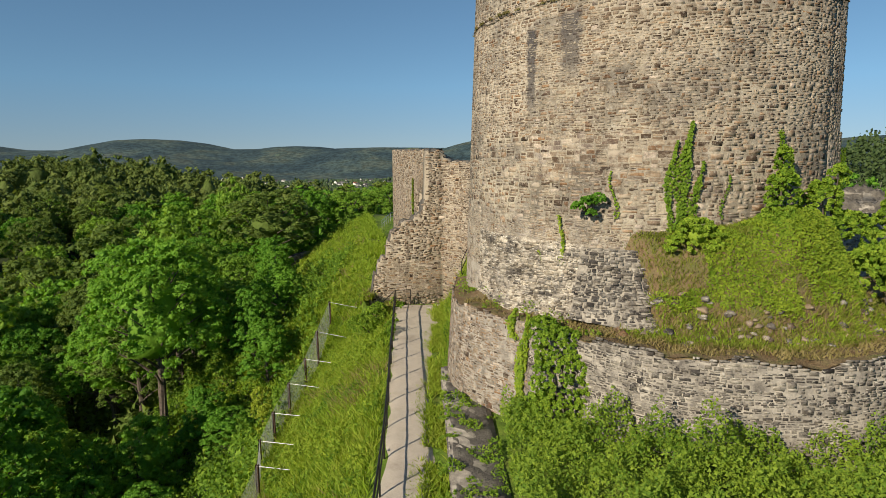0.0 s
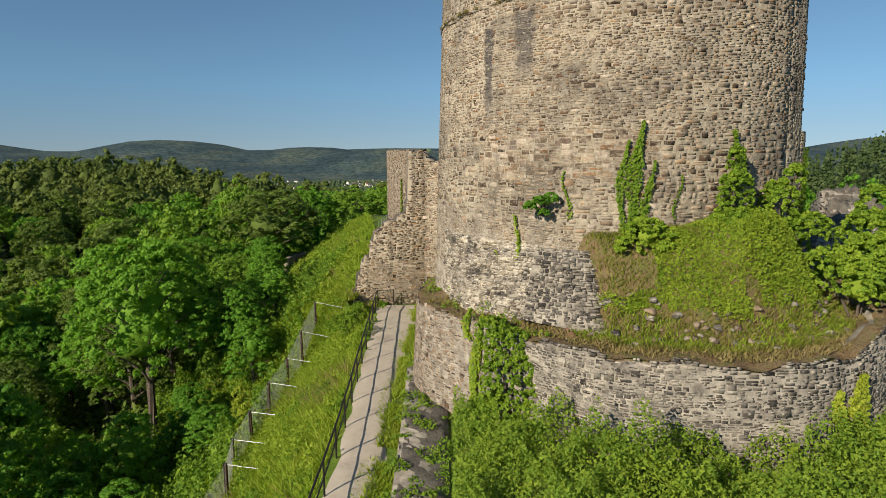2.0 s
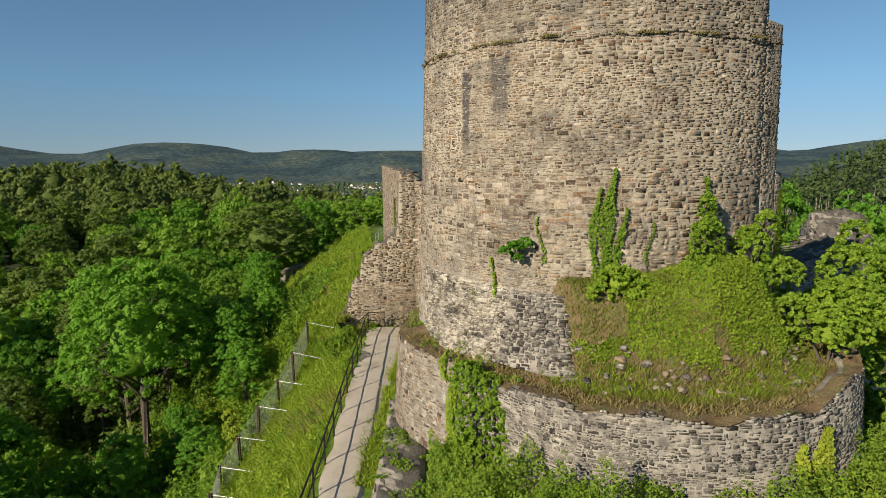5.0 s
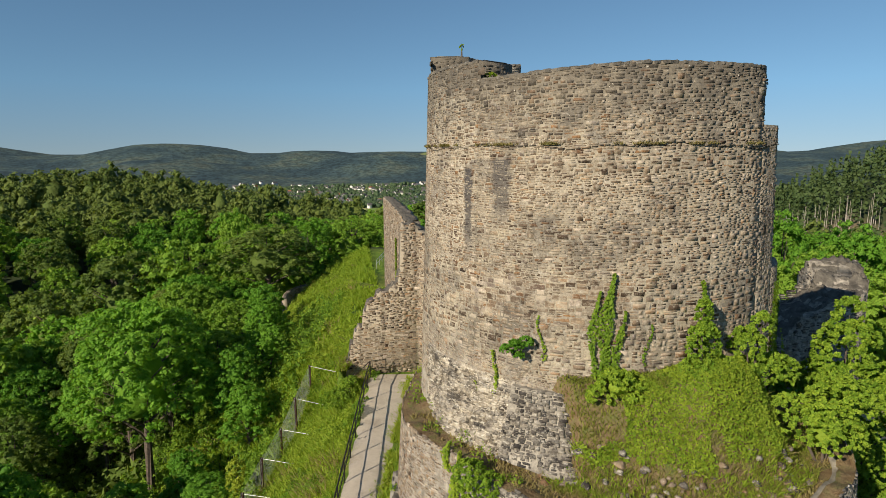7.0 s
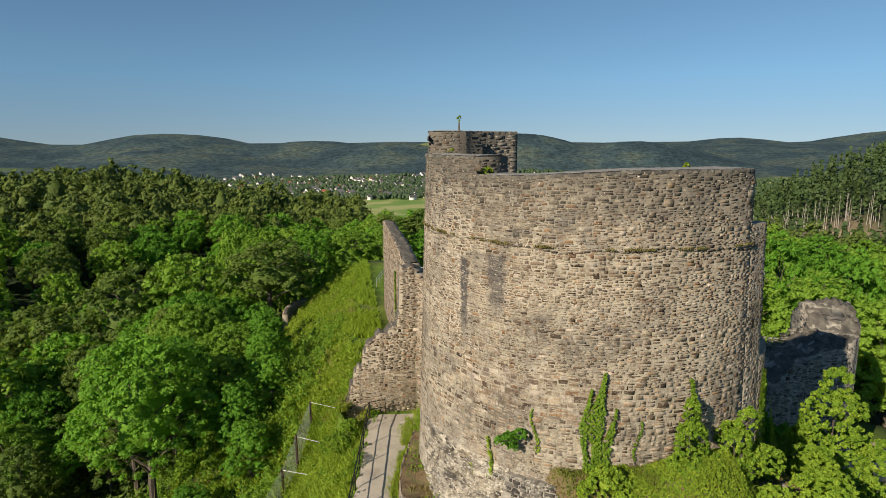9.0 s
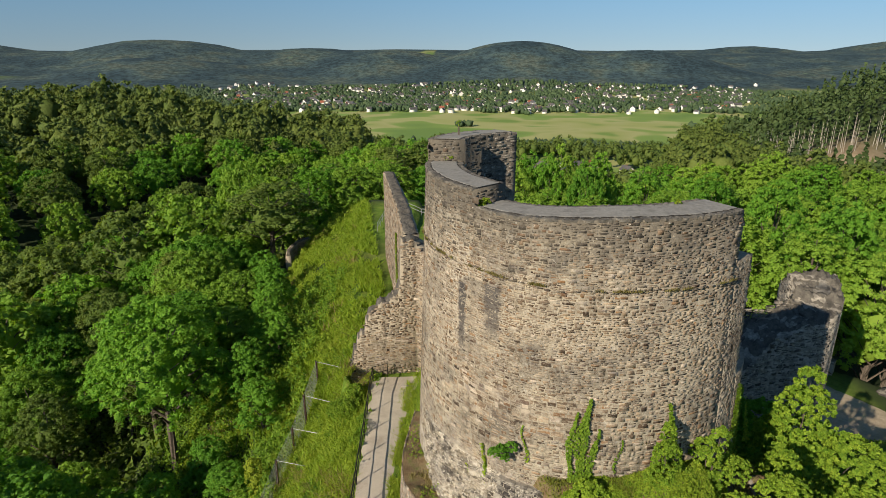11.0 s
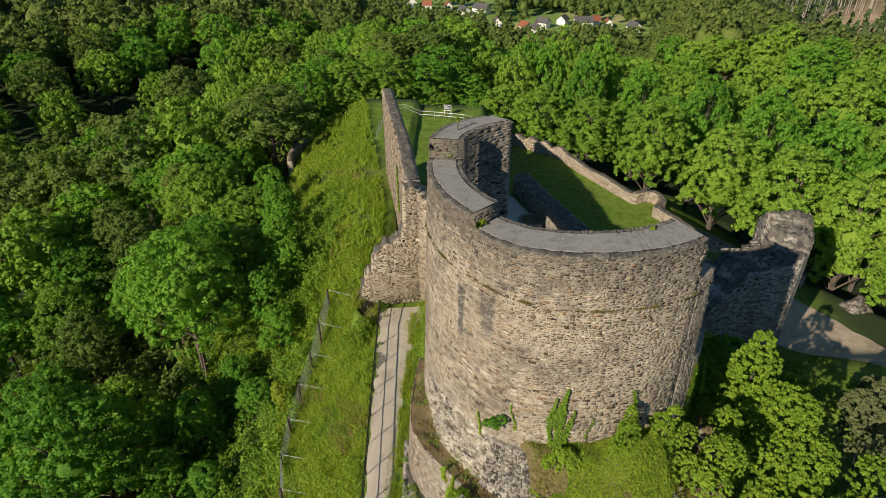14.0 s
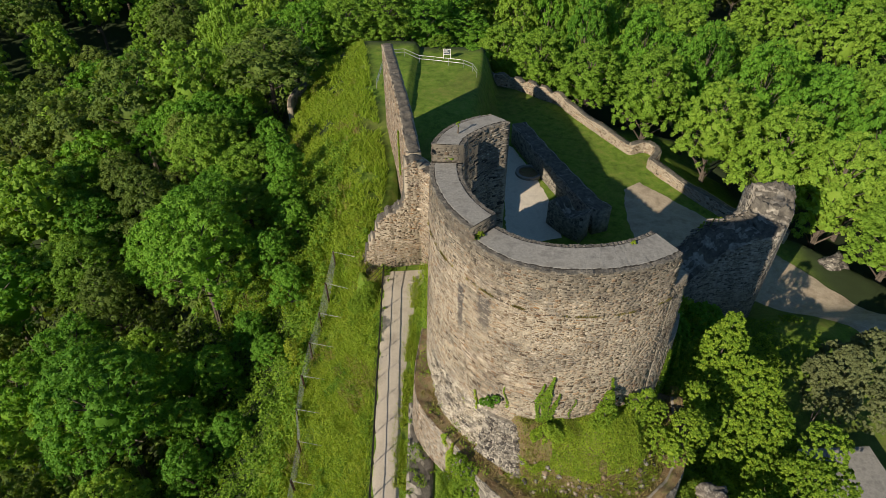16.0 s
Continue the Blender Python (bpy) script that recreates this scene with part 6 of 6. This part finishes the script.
climber("tower_ivy", OUTER, [(u_of(OUTER, 12.9, 20.5), 0.6, 7.0, 12.0, 420), (u_of(OUTER, 13.9, 22.0), 0.7, 6.0, 11.0, 380)], 0.10, M_IVY, "bright green ivy climbing the tower wall", BATTER, 18.6, 45)
climber("foot_ivy", OUTER, [(u_of(OUTER, 3.9, 19.6), 0.3, 7.6, 9.9, 380), (u_of(OUTER, 3.4, 20.2), 0.25, 7.6, 8.7, 380)], 0.085, M_IVY, "ivy strands at the tower's foot", BATTER, 18.6, 46)
climber("terrace_ivy", TERR, [(u_of(TERR, 11.7, 14.6), 1.4, 3.9, 6.5, 520), (u_of(TERR, 11.15, 14.3), 0.8, 4.3, 6.2, 480)], 0.10, M_LEAF_Y, "yellow-green ivy patch on the terrace wall", 0.06, 7.0, 47)
climber("terrace_ivy", TERR, [(u_of(TERR, 2.6, 18.5), 0.7, 4.0, 6.9, 420), (u_of(TERR, 2.2, 19.0), 0.5, 6.0, 7.0, 420)], 0.10, M_IVY, "ivy hanging over the terrace wall", 0.06, 7.0, 48)
climber("curtain_ivy", CURTAIN, [(u_of(CURTAIN, -1.95, 44.0), 0.5, 5.5, 9.8, 220)], 0.16, M_IVY, "ivy strip on the curtain wall", 0, 0, 49)

bush("wall_shrub", 3.55, 16.75, 3.2, [(0, 0, 0.9, 1.4, 0.75, 1.1), (0.0, 0.1, 2.1, 1.15, 0.65, 1.1), (-0.25, 0.3, 3.0, 0.8, 0.5, 0.75), (0.7, -0.1, 1.9, 0.8, 0.5, 0.9), (-0.8, 0.3, 0.9, 0.7, 0.5, 0.9), (-0.7, 0.6, 3.5, 0.55, 0.45, 0.45)], 11000, 0.12, M_SHRUB,
     "dense green shrub climbing the terrace wall", 3)
bush("young_maple", 18.0, 24.2, 1.2, [(0, 0, 5.2, 1.9, 1.9, 1.7), (0.1, 0, 7.2, 1.25, 1.25, 1.3), (0.2, 0.2, 8.6, 0.6, 0.6, 0.8), (-1.3, -0.8, 4.0, 1.4, 1.4, 1.2), (1.8, -1.2, 5.4, 1.5, 1.5, 1.3), (2.4, -2.6, 3.6, 1.6, 1.6, 1.4),
                                       (0.6, -2.4, 3.6, 1.7, 1.6, 1.4), (1.6, -3.6, 2.0, 1.7, 1.7, 1.3), (-0.6, -3.4, 2.2, 1.5, 1.5, 1.2)], 17000, 0.21, M_SHRUB, "bushy bright green young maple", 5, "tree")
bush("young_maple", 15.2, 20.4, 4.2, [(0, 0, 2.2, 1.1, 1.1, 1.2), (0.2, 0.3, 3.8, 0.7, 0.7, 1.0), (0.9, 0.5, 1.4, 1.0, 1.0, 0.9), (-0.5, -0.7, 1.6, 0.8, 0.8, 0.8)], 7000, 0.17, M_SHRUB, "bushy bright green young maple", 6, "tree")
bush("elder_bush", 11.5, 18.4, 8.8, [(0, 0, 0.7, 0.8, 0.5, 0.7), (-0.2, 0, 1.6, 0.55, 0.4, 0.7), (0.2, 0, 2.3, 0.3, 0.25, 0.45), (0.9, 0.3, 0.7, 0.7, 0.6, 0.6)], 4200, 0.13, M_SHRUB, "leafy bush against the tower wall", 7)
bush("elder_bush", 9.6, 17.6, 8.7, [(0, 0, 0.9, 0.75, 0.45, 0.8), (0.1, 0.1, 2.0, 0.5, 0.35, 0.8), (0.1, 0.2, 2.9, 0.25, 0.2, 0.5), (-0.9, 0, 0.6, 0.6, 0.4, 0.5)], 4200, 0.13, M_SHRUB, "leafy bush against the tower wall", 8)
bush("elder_bush", 7.1, 17.3, 8.9, [(0, 0, 0.6, 0.6, 0.35, 0.6), (-0.4, 0, 0.3, 0.5, 0.35, 0.4), (0.6, 0, 0.4, 0.5, 0.35, 0.4)], 2600, 0.12, M_SHRUB, "leafy bush against the tower wall", 12)
bush("dogwood_bush", 13.4, 17.6, 7.0, [(0, 0, 1.0, 1.1, 1.0, 0.9), (0.9, 0.8, 1.5, 1.0, 1.0, 1.0), (-0.9, 0.3, 1.3, 0.8, 0.7, 0.8)], 5200, 0.14, M_SHRUB, "spreading green bush at the end of the mound", 13)
bush("wall_bush", 4.3, 18.55, 10.2, [(0, -0.15, 0.2, 0.3, 0.25, 0.2), (-0.3, -0.1, 0.05, 0.22, 0.2, 0.16), (0.3, -0.1, 0.3, 0.22, 0.2, 0.16), (0.1, -0.1, -0.15, 0.16, 0.14, 0.14)], 1300, 0.1, M_LEAF_A, "small dark bush rooted in the tower wall", 9)
bush("yellow_shrub", -10.4, 32.4, -4.6, [(0, 0, 2.0, 0.7, 0.7, 0.9), (0, 0, 3.0, 0.5, 0.5, 0.5), (0.3, -0.4, 1.0, 0.7, 0.7, 0.7)], 1500, 0.18, M_LEAF_Y, "yellow-leaved shrub beside the fence", 10)
bush("elder_bush", 22.2, 38.0, 5.2, [(0, 0, 0.7, 0.9, 0.8, 0.8), (0.6, 0.2, 1.2, 0.6, 0.6, 0.6)], 1500, 0.18, M_SHRUB, "leafy bush on the ruined gate stump", 14)
bush("grey_willow", 27.5, 26.0, -1.5, [(0, 0, 3.0, 1.8, 1.8, 2.2), (0.4, 0.3, 5.6, 1.2, 1.2, 1.6), (-0.7, 0.6, 4.4, 1.2, 1.2, 1.4)], 6500, 0.22, M_WILLOW, "grey-green willow beside the lane", 15, "tree")
bush("corner_bush", -4.2, 33.6, 1.6, [(0, 0, 0.7, 0.9, 1.2, 0.7), (0.2, 0.8, 0.9, 0.7, 0.8, 0.7), (-0.6, -0.6, 0.6, 0.8, 0.8, 0.6)], 4200, 0.13, M_SHRUB, "dense bush beside the railing's end", 16)
for k, (x, y) in enumerate(((0.35, 24.8), (0.4, 26.0), (0.45, 27.2), (0.5, 28.4))):
    bush("verge_bush", x, y, 2.6, [(0, 0, 0.35, 0.4, 0.6, 0.4), (0.1, 0.4, 0.45, 0.35, 0.4, 0.35)], 1300, 0.1, M_SHRUB, "low leafy bush between path and tower", 60 + k)
bush("round_bush", -0.3, 86.5, 1.0, [(0, 0, 1.2, 1.6, 1.5, 1.4), (0.8, 0.2, 1.6, 1.1, 1.1, 1.1)], 1800, 0.28, M_SHRUB, "rounded light green bush beyond the lawn", 70)
bush("round_bush", 4.6, 85.5, 0.2, [(0, 0, 1.1, 1.5, 1.4, 1.1), (1.3, 0.2, 0.8, 1.1, 1.1, 0.9)], 1500, 0.28, M_LEAF_A, "dark green bush beyond the lawn", 71)
bush("coping_tuft", 2.35, 26.0, 19.2, [(0, 0, 0.15, 0.5, 0.2, 0.2)], 500, 0.09, M_IVY, "grassy tuft on the coping step", 72)
bush("coping_tuft", 3.5, 20.75, 18.55, [(0, 0, 0.12, 0.3, 0.25, 0.18)], 350, 0.08, M_IVY, "grassy tuft on the coping step", 73)
bush("coping_tuft", 9.9, 20.1, 18.6, [(0, 0, 0.2, 0.12, 0.12, 0.22)], 120, 0.08, M_IVY, "small weed on the coping", 74)
bush("coping_tuft", 2.6, 26.9, 20.4, [(0, 0, 0.2, 0.1, 0.08, 0.2)], 36, 0.07, M_IVY, "small weed on the coping", 75)


def lawn_fence():
    root = empty("lawn_railing", (0, 0, 0), "pale galvanised railing round the upper lawn", "railing")
    line = Curve([(-7.4, 70.0), (-7.2, 78.0), (-6.2, 80.7), (-1.5, 80.0), (4.2, 78.5), (5.0, 75.5)], 1)
    pts = []
    for u in np.linspace(0, line.length, 13):
        x, y = line.at(u)
        z = float(ground_height(x, y))
        bm = bmesh.new()
        add_tube(bm, [(x, y, z - 0.3), (x, y, z + 1.0)], [0.03, 0.03], 6)
        part("post", bm, M_ZINC, root)
        pts.append((x, y, z))
    for dz in (1.0, 0.55):
        bm = bmesh.new()
        add_tube(bm, [(x, y, z + dz) for x, y, z in pts], [0.035] * len(pts), 6)
        part("rail", bm, M_ZINC, root)


lawn_fence()
M_BOARD = plain_material("board_panel", (0.05, 0.07, 0.09), (0.10, 0.12, 0.13), 2.0, 0.4)
M_WHITE = plain_material("white_paint", (0.72, 0.71, 0.68), (0.8, 0.79, 0.77), 1.0, 0.6)


def info_board(x, y, turn):
    root = empty("info_board", (x, y, float(ground_height(x, y))), "white framed information board with dark panel", "sign")
    root.rotation_euler, root.scale = (0, 0, radians(turn)), (0.8, 0.8, 0.8)
    for s in (-0.6, 0.6):
        bm = bmesh.new()
        add_box(bm, (s - 0.04, -0.04, -0.2), (s + 0.04, 0.04, 1.75))
        part("post", bm, M_WHITE, root)
    for z in (0.75, 1.68):
        bm = bmesh.new()
        add_box(bm, (-0.56, -0.035, z), (0.56, 0.035, z + 0.07))
        part("frame", bm, M_WHITE, root)
    bm = bmesh.new()
    add_box(bm, (-0.56, -0.02, 0.82), (0.56, 0.02, 1.68))
    panel = part("panel", bm, M_BOARD, root, "dark printed panel")
    for k, z in enumerate((1.5, 1.36, 1.22, 1.08)):
        bm = bmesh.new()
        add_box(bm, (-0.48, -0.026, z), (0.1 + 0.08 * k, -0.02, z + 0.06))
        part("text_bar", bm, M_WHITE, panel)


info_board(1.0, 81.6, -4)


def basin(x, y, z):
    root = empty("round_basin", (x, y, z), "round stone basin half lit in the hall floor", "basin")
    bm = bmesh.new()
    n = 28
    rings = []
    for r, h in ((1.55, -0.2), (1.55, 0.28), (1.5, 0.32), (1.25, 0.32), (1.2, 0.28), (1.2, 0.05)):
        rings.append([bm.verts.new((r * math.cos(2 * math.pi * k / n), r * math.sin(2 * math.pi * k / n), h)) for k in range(n)])
    for a, b in zip(rings, rings[1:]):
        for k in range(n):
            bm.faces.new((a[k], a[(k + 1) % n], b[(k + 1) % n], b[k]))
    part("rim", bm, M_CAP, root)
    bm = bmesh.new()
    bm.faces.new([bm.verts.new((1.2 * math.cos(2 * math.pi * k / n), 1.2 * math.sin(2 * math.pi * k / n), 0.1)) for k in range(n)])
    part("bed", bm, M_MOSS, root)


basin(11.0, 61.0, -3.4)


def sleeper(x, y, z, l, turn):
    bm = bmesh.new()
    add_box(bm, (-l / 2, -0.09, 0), (l / 2, 0.09, 0.1), pose(x, y, z, 0, 0, turn))
    bmesh.ops.bevel(bm, geom=bm.edges[:], offset=0.02, segments=2, affect="EDGES")
    tagged(part("timber_step", bm, M_DEADWOOD), "pale weathered timber step across the path", "step")


sleeper(-0.45, 35.3, 2.6, 1.3, -3)
for k, (x, y) in enumerate(((-0.28, 23.9), (-0.15, 22.9))):
    bm = bmesh.new()
    add_box(bm, (-0.25, -0.35, 0), (0.25, 0.35, 0.35 + 0.25 * k), pose(x + 0.4, y, 2.6, 0, 0, 6))
    bmesh.ops.bevel(bm, geom=bm.edges[:], offset=0.03, segments=2, affect="EDGES")
    tagged(part("stone_block", bm, M_TERRACE), "squared grey stone block beside the path", "stone", "stone blocks")
bush("wild_cherry", 17.2, 15.4, 1.5, [(0, 0, 1.6, 1.6, 1.5, 1.3), (1.0, 0.8, 2.8, 1.2, 1.2, 1.2), (-0.8, 0.4, 2.4, 1.1, 1.1, 1.0)], 6000, 0.17, M_SHRUB, "bright green bush on the slope east of the terrace", 80)
bush("shaded_elder", 15.6, 26.6, 0.0, [(0, 0, 3.0, 1.8, 1.8, 2.0), (0.2, 0.4, 6.0, 1.5, 1.5, 1.8), (-0.2, 0.2, 8.2, 0.9, 0.9, 1.2), (1.2, 1.6, 4.2, 1.6, 1.6, 1.8)], 6000, 0.24, M_LEAF_A, "dark green elder in the tower's shade", 84, "tree")
bush("shaded_elder", 19.5, 29.5, -1.0, [(0, 0, 2.4, 2.0, 2.0, 1.8), (0.6, 1.2, 4.4, 1.5, 1.5, 1.5), (2.0, 1.0, 2.2, 1.6, 1.6, 1.5)], 5000, 0.26, M_LEAF_A, "dark green elder in the tower's shade", 85, "tree")
bush("wild_cherry", 21.0, 17.6, -0.6, [(0, 0, 2.0, 2.0, 1.9, 1.7), (0.8, 0.8, 4.4, 1.6, 1.6, 1.6), (-1.0, 1.0, 3.4, 1.4, 1.4, 1.4), (1.8, 2.0, 6.0, 1.3, 1.3, 1.3), (2.4, 1.0, 3.6, 1.6, 1.6, 1.5)], 9000, 0.18, M_SHRUB, "bright green bush on the slope east of the terrace", 81)
bush("wild_cherry", 23.6, 20.8, -2.0, [(0, 0, 2.0, 1.6, 1.6, 1.5), (0.4, -0.8, 3.4, 1.1, 1.1, 1.1)], 4500, 0.18, M_SHRUB, "bright green bush on the slope east of the terrace", 82)
bush("grey_willow", 30.6, 28.2, -3.6, [(0, 0, 3.4, 2.3, 2.3, 2.6), (0.6, 0.3, 6.4, 1.6, 1.6, 2.0), (-1.2, 0.6, 5.0, 1.5, 1.5, 1.8), (0.2, -2.0, 3.4, 1.7, 1.7, 2.0), (1.8, 1.6, 4.6, 1.7, 1.7, 2.0)], 12000, 0.2, M_WILLOW, "grey-green willow beside the lane", 83, "tree")


def shed(x, y, z, turn):
    root = empty("shed", (x, y, z), "small shed with a flat grey felt roof", "shed")
    root.rotation_euler = (0, 0, radians(turn))
    bm = bmesh.new()
    add_box(bm, (-2.2, -2.6, -2.6), (2.2, 2.6, -0.05))
    part("wall", bm, M_DEADWOOD, root)
    bm = bmesh.new()
    add_box(bm, (-2.5, -2.9, 0.0), (2.5, 2.9, 0.14))
    bmesh.ops.bevel(bm, geom=bm.edges[:], offset=0.03, segments=1, affect="EDGES")
    part("roof", bm, M_CAP, root, "grey roofing felt")
    bm = bmesh.new()
    add_box(bm, (-2.5, -3.0, -0.1), (2.5, -2.9, 0.12))
    part("fascia", bm, M_WHITE, root, "pale fascia board")


shed(28.6, 21.4, -2.0, 4)
rr = np.random.default_rng(8)
ROCKS = []
for k in range(8):
    v, f = cores(np.random.default_rng(90 + k), [(0, 0, 0, 1.0, 0.75, 0.5)], ICO_1, 1.0, 0.16)
    ROCKS.append(fast_mesh("rubble_stone", v, f, M_RUIN if k % 2 else M_TERRACE))
k = 0
while k < 110:
    x, y = rr.uniform(4.8, 14.4), rr.uniform(14.4, 18.2)
    z, dd = mound_height(np.array([x]), np.array([y]))
    if not 1.0 < dd[0] < 2.1 or math.hypot(x - TC[0], y - TC[1]) < 7.6:
        continue
    ob = new("rubble_stone", ROCKS[k % 8])
    s = rr.uniform(0.06, 0.2)
    ob.matrix_basis = pose(x, y, float(z[0]) + 0.02, rr.uniform(-30, 30), rr.uniform(-20, 20), rr.uniform(0, 360)) @ Matrix.Diagonal((s, s, s, 1))
    tagged(ob, "loose grey stone half sunk in the mound", "stone", "rubble stones")
    k += 1


def outcrop(x, y, z, sx, sy, sz, seed):
    r = np.random.default_rng(seed)
    v, f = cores(r, [(0, 0, 0, sx, sy, sz)], ICO_2, 1.0, 0.22)
    ob = new("rock_outcrop", fast_mesh("rock_outcrop", v, f, M_TERRACE))
    ob.location = (x, y, z)
    tagged(ob, "pale bare rock breaking through the scrub", "rock")


outcrop(16.0, 17.0, 4.8, 0.8, 0.45, 0.5, 3)
outcrop(39.0, 45.5, -3.6, 1.2, 0.9, 1.2, 6)
n = 12000
X, Y = rng.uniform(5.0, 14.6, n), rng.uniform(14.0, 18.5, n)
zz, dd = mound_height(X, Y)
ok = (dd > 1.05) & (dd < 1.9) & (np.hypot(X - TC[0], Y - TC[1]) > 7.3) & (waves(X, Y, 1.1, 27) > -0.2)
grass("mound_grass", np.stack([X, Y, zz], -1)[ok], 0.2, M_GRASS, "green grass tufts at the foot of the mound", width=0.02)
n = 26000
X, Y = rng.uniform(-9.0, -2.4, n), rng.uniform(9, 42, n)
ok = (waves(X, Y, 0.55, 28) + 0.5 * waves(X, Y, 1.9, 29) > 0.45) & (X < np.interp(Y, [6, 15, 20, 25, 30, 36], [-1.85, -2.05, -2.3, -2.65, -2.95, -3.3]))
grass("dry_bank_grass", np.stack([X, Y, ground_height(X, Y)], -1)[ok], 0.5, M_DRY, "straw-coloured seed heads among the bank's grass", width=0.022)
r9 = np.random.default_rng(55)
uu = OUTER.length * np.repeat(r9.uniform(0.12, 0.8, 46), 26) + r9.normal(0, 0.09, 46 * 26)
qq = OUTER.at(uu) + OUTER.normal(uu) * (0.1 + 0.05 * r9.random(len(uu)))[:, None]
grass("course_grass", np.concatenate([qq, np.full((len(uu), 1), 16.5)], 1), 0.1, M_DRY, "grass tufts along the string course", width=0.012)
n = 9000
X, Y = rng.uniform(-0.3, 3.2, n), rng.uniform(25, 37.5, n)
ok = np.hypot(X - TC[0], Y - TC[1]) > 7.2
grass("tower_bank_grass", np.stack([X, Y, ground_height(X, Y)], -1)[ok], 0.36, M_GRASS, "long grass on the bank between path and tower", width=0.02)
carpet("tower_bank_herbs", 9000, -0.1, 3.2, 25.5, 37.5, ground_height, M_SCRUB, 0.1, "leafy herbs on the bank between path and tower", lambda x, y: (np.hypot(x - TC[0], y - TC[1]) > 7.2) & (waves(x, y, 1.1, 58) > -0.3), 0.45, "weeds")
# weeds and low scrub

def bank_mask(x, y):
    return (waves(x, y, 0.8, 22) + 0.6 * waves(x, y, 2.1, 23)) > 0.15


carpet("bank_herbs", 60000, -9.0, -2.5, 8, 40, ground_height, M_IVY, 0.12, "tall herbs in clumps on the steep bank",
       lambda x, y: (waves(x, y, 0.7, 51) + 0.8 * waves(x, y, 2.3, 52) > 0.05) & (x < np.interp(y, [6, 15, 20, 25, 30, 36], [-2.0, -2.2, -2.5, -2.8, -3.1, -3.4])), 0.95, "weeds")
carpet("bank_weeds", 76000, -9.5, -2.6, 8, 42, ground_height, M_SHRUB, 0.14, "leafy weeds among the bank's grass", bank_mask, 0.45, "weeds")
carpet("slope_weeds", 80000, -20, -4.6, 39, 84, ground_height, M_IVY, 0.2, "lush weeds and herbs on the bank below the curtain wall",
       lambda x, y: (waves(x, y, 0.5, 31) + 0.7 * waves(x, y, 1.3, 32) > -0.25) & (x < -4.9 - 0.16 * (y - 39)), 0.85, "weeds")
n = 16000
X, Y = rng.uniform(-18, -4.6, n), rng.uniform(39, 80, n)
ok = (waves(X, Y, 0.45, 33) + 0.6 * waves(X, Y, 1.5, 34) > 0.5) & (X < -4.9 - 0.16 * (Y - 39))
grass("dry_slope_grass", np.stack([X, Y, ground_height(X, Y)], -1)[ok], 0.6, M_DRY, "straw-coloured grass heads below the curtain wall", width=0.05)
carpet("ledge_weeds", 5000, 0.4, 4.6, 16.5, 27, on_mound, M_IVY, 0.1, "weeds on the narrow ledge at the tower's foot", lambda x, y: (inside_terrace(x, y) > 0.15) & (np.hypot(x - TC[0], y - TC[1]) > 7.3) & (waves(x, y, 1.4, 41) + 0.6 * waves(x, y, 3.1, 42) > 0.1), 0.3, "weeds")
carpet("low_wall_weeds", 14000, -0.2, 1.6, 6, 24, lambda x, y: 3.32 + 0 * x, M_IVY, 0.1, "weeds growing on the low wall", lambda x, y: (waves(x, y, 1.1, 35) + 0.6 * waves(x, y, 3.3, 36) > 0.1) & (inside_terrace(x, y) < -0.1), 0.3, "weeds")
n = 3000
X, Y = -1.02 + rng.normal(0, 0.07, n), rng.uniform(6, 35, n)
ok = waves(X, Y, 0.9, 37) + 0.7 * waves(X, Y, 2.9, 38) > 0.1
grass("path_grass", np.stack([X, Y, np.full(n, 2.6)], -1)[ok], 0.1, M_GRASS, "thin line of grass along the path", width=0.015)
carpet("slope_scrub", 80000, -24, -8.6, 10, 58, ground_height, M_SHRUB, 0.24, "leafy undergrowth below the fence", None, 1.6, "scrub")
carpet("wood_floor_scrub", 26000, -60, -22, 8, 84, ground_height, M_LEAF_C, 0.7, "leafy undergrowth on the wooded slope", None, 2.5, "scrub")
carpet("east_scrub", 30000, 14.5, 27, 12, 33, ground_height, M_SHRUB, 0.26, "low scrub and herbs east of the tower", lambda x, y: inside_terrace(x, y) < -0.3, 0.9, "scrub")
carpet("yard_verge", 14000, 15.5, 31, 28, 46, ground_height, M_IVY, 0.2, "herbs along the lane", lambda x, y: waves(x, y, 0.5, 24) > 0.2, 0.35, "weeds")

# ---- stones that can be told apart, one by one ----
for wall, curve, st, mat, batter, ztop, proud, lift in PIECES:
    r = np.random.default_rng(len(st))
    for me in UNIT_STONES:
        if not me.materials:
            me.materials.append(None)
    for u, z, w, h, pr in st:
        ob = new("stone", UNIT_STONES[int(r.integers(0, len(UNIT_STONES)))])
        ob.parent = wall
        p, nr = curve.at(u), curve.normal(u)
        o = batter * (ztop - z) + lift
        tang = Vector((nr[1], -nr[0], 0))
        out = Vector((nr[0], nr[1], 0))
        dep = max(0.003, proud[0] + (proud[1] - proud[0]) * pr)
        ob.matrix_local = Matrix((
            (tang.x * (w - 0.022), out.x * dep, 0, p[0] + nr[0] * o), (tang.y * (w - 0.022), out.y * dep, 0, p[1] + nr[1] * o), (0, 0, h - 0.022, z), (0, 0, 0, 1)))
        ob.material_slots[0].link = "OBJECT"
        ob.material_slots[0].material = mat
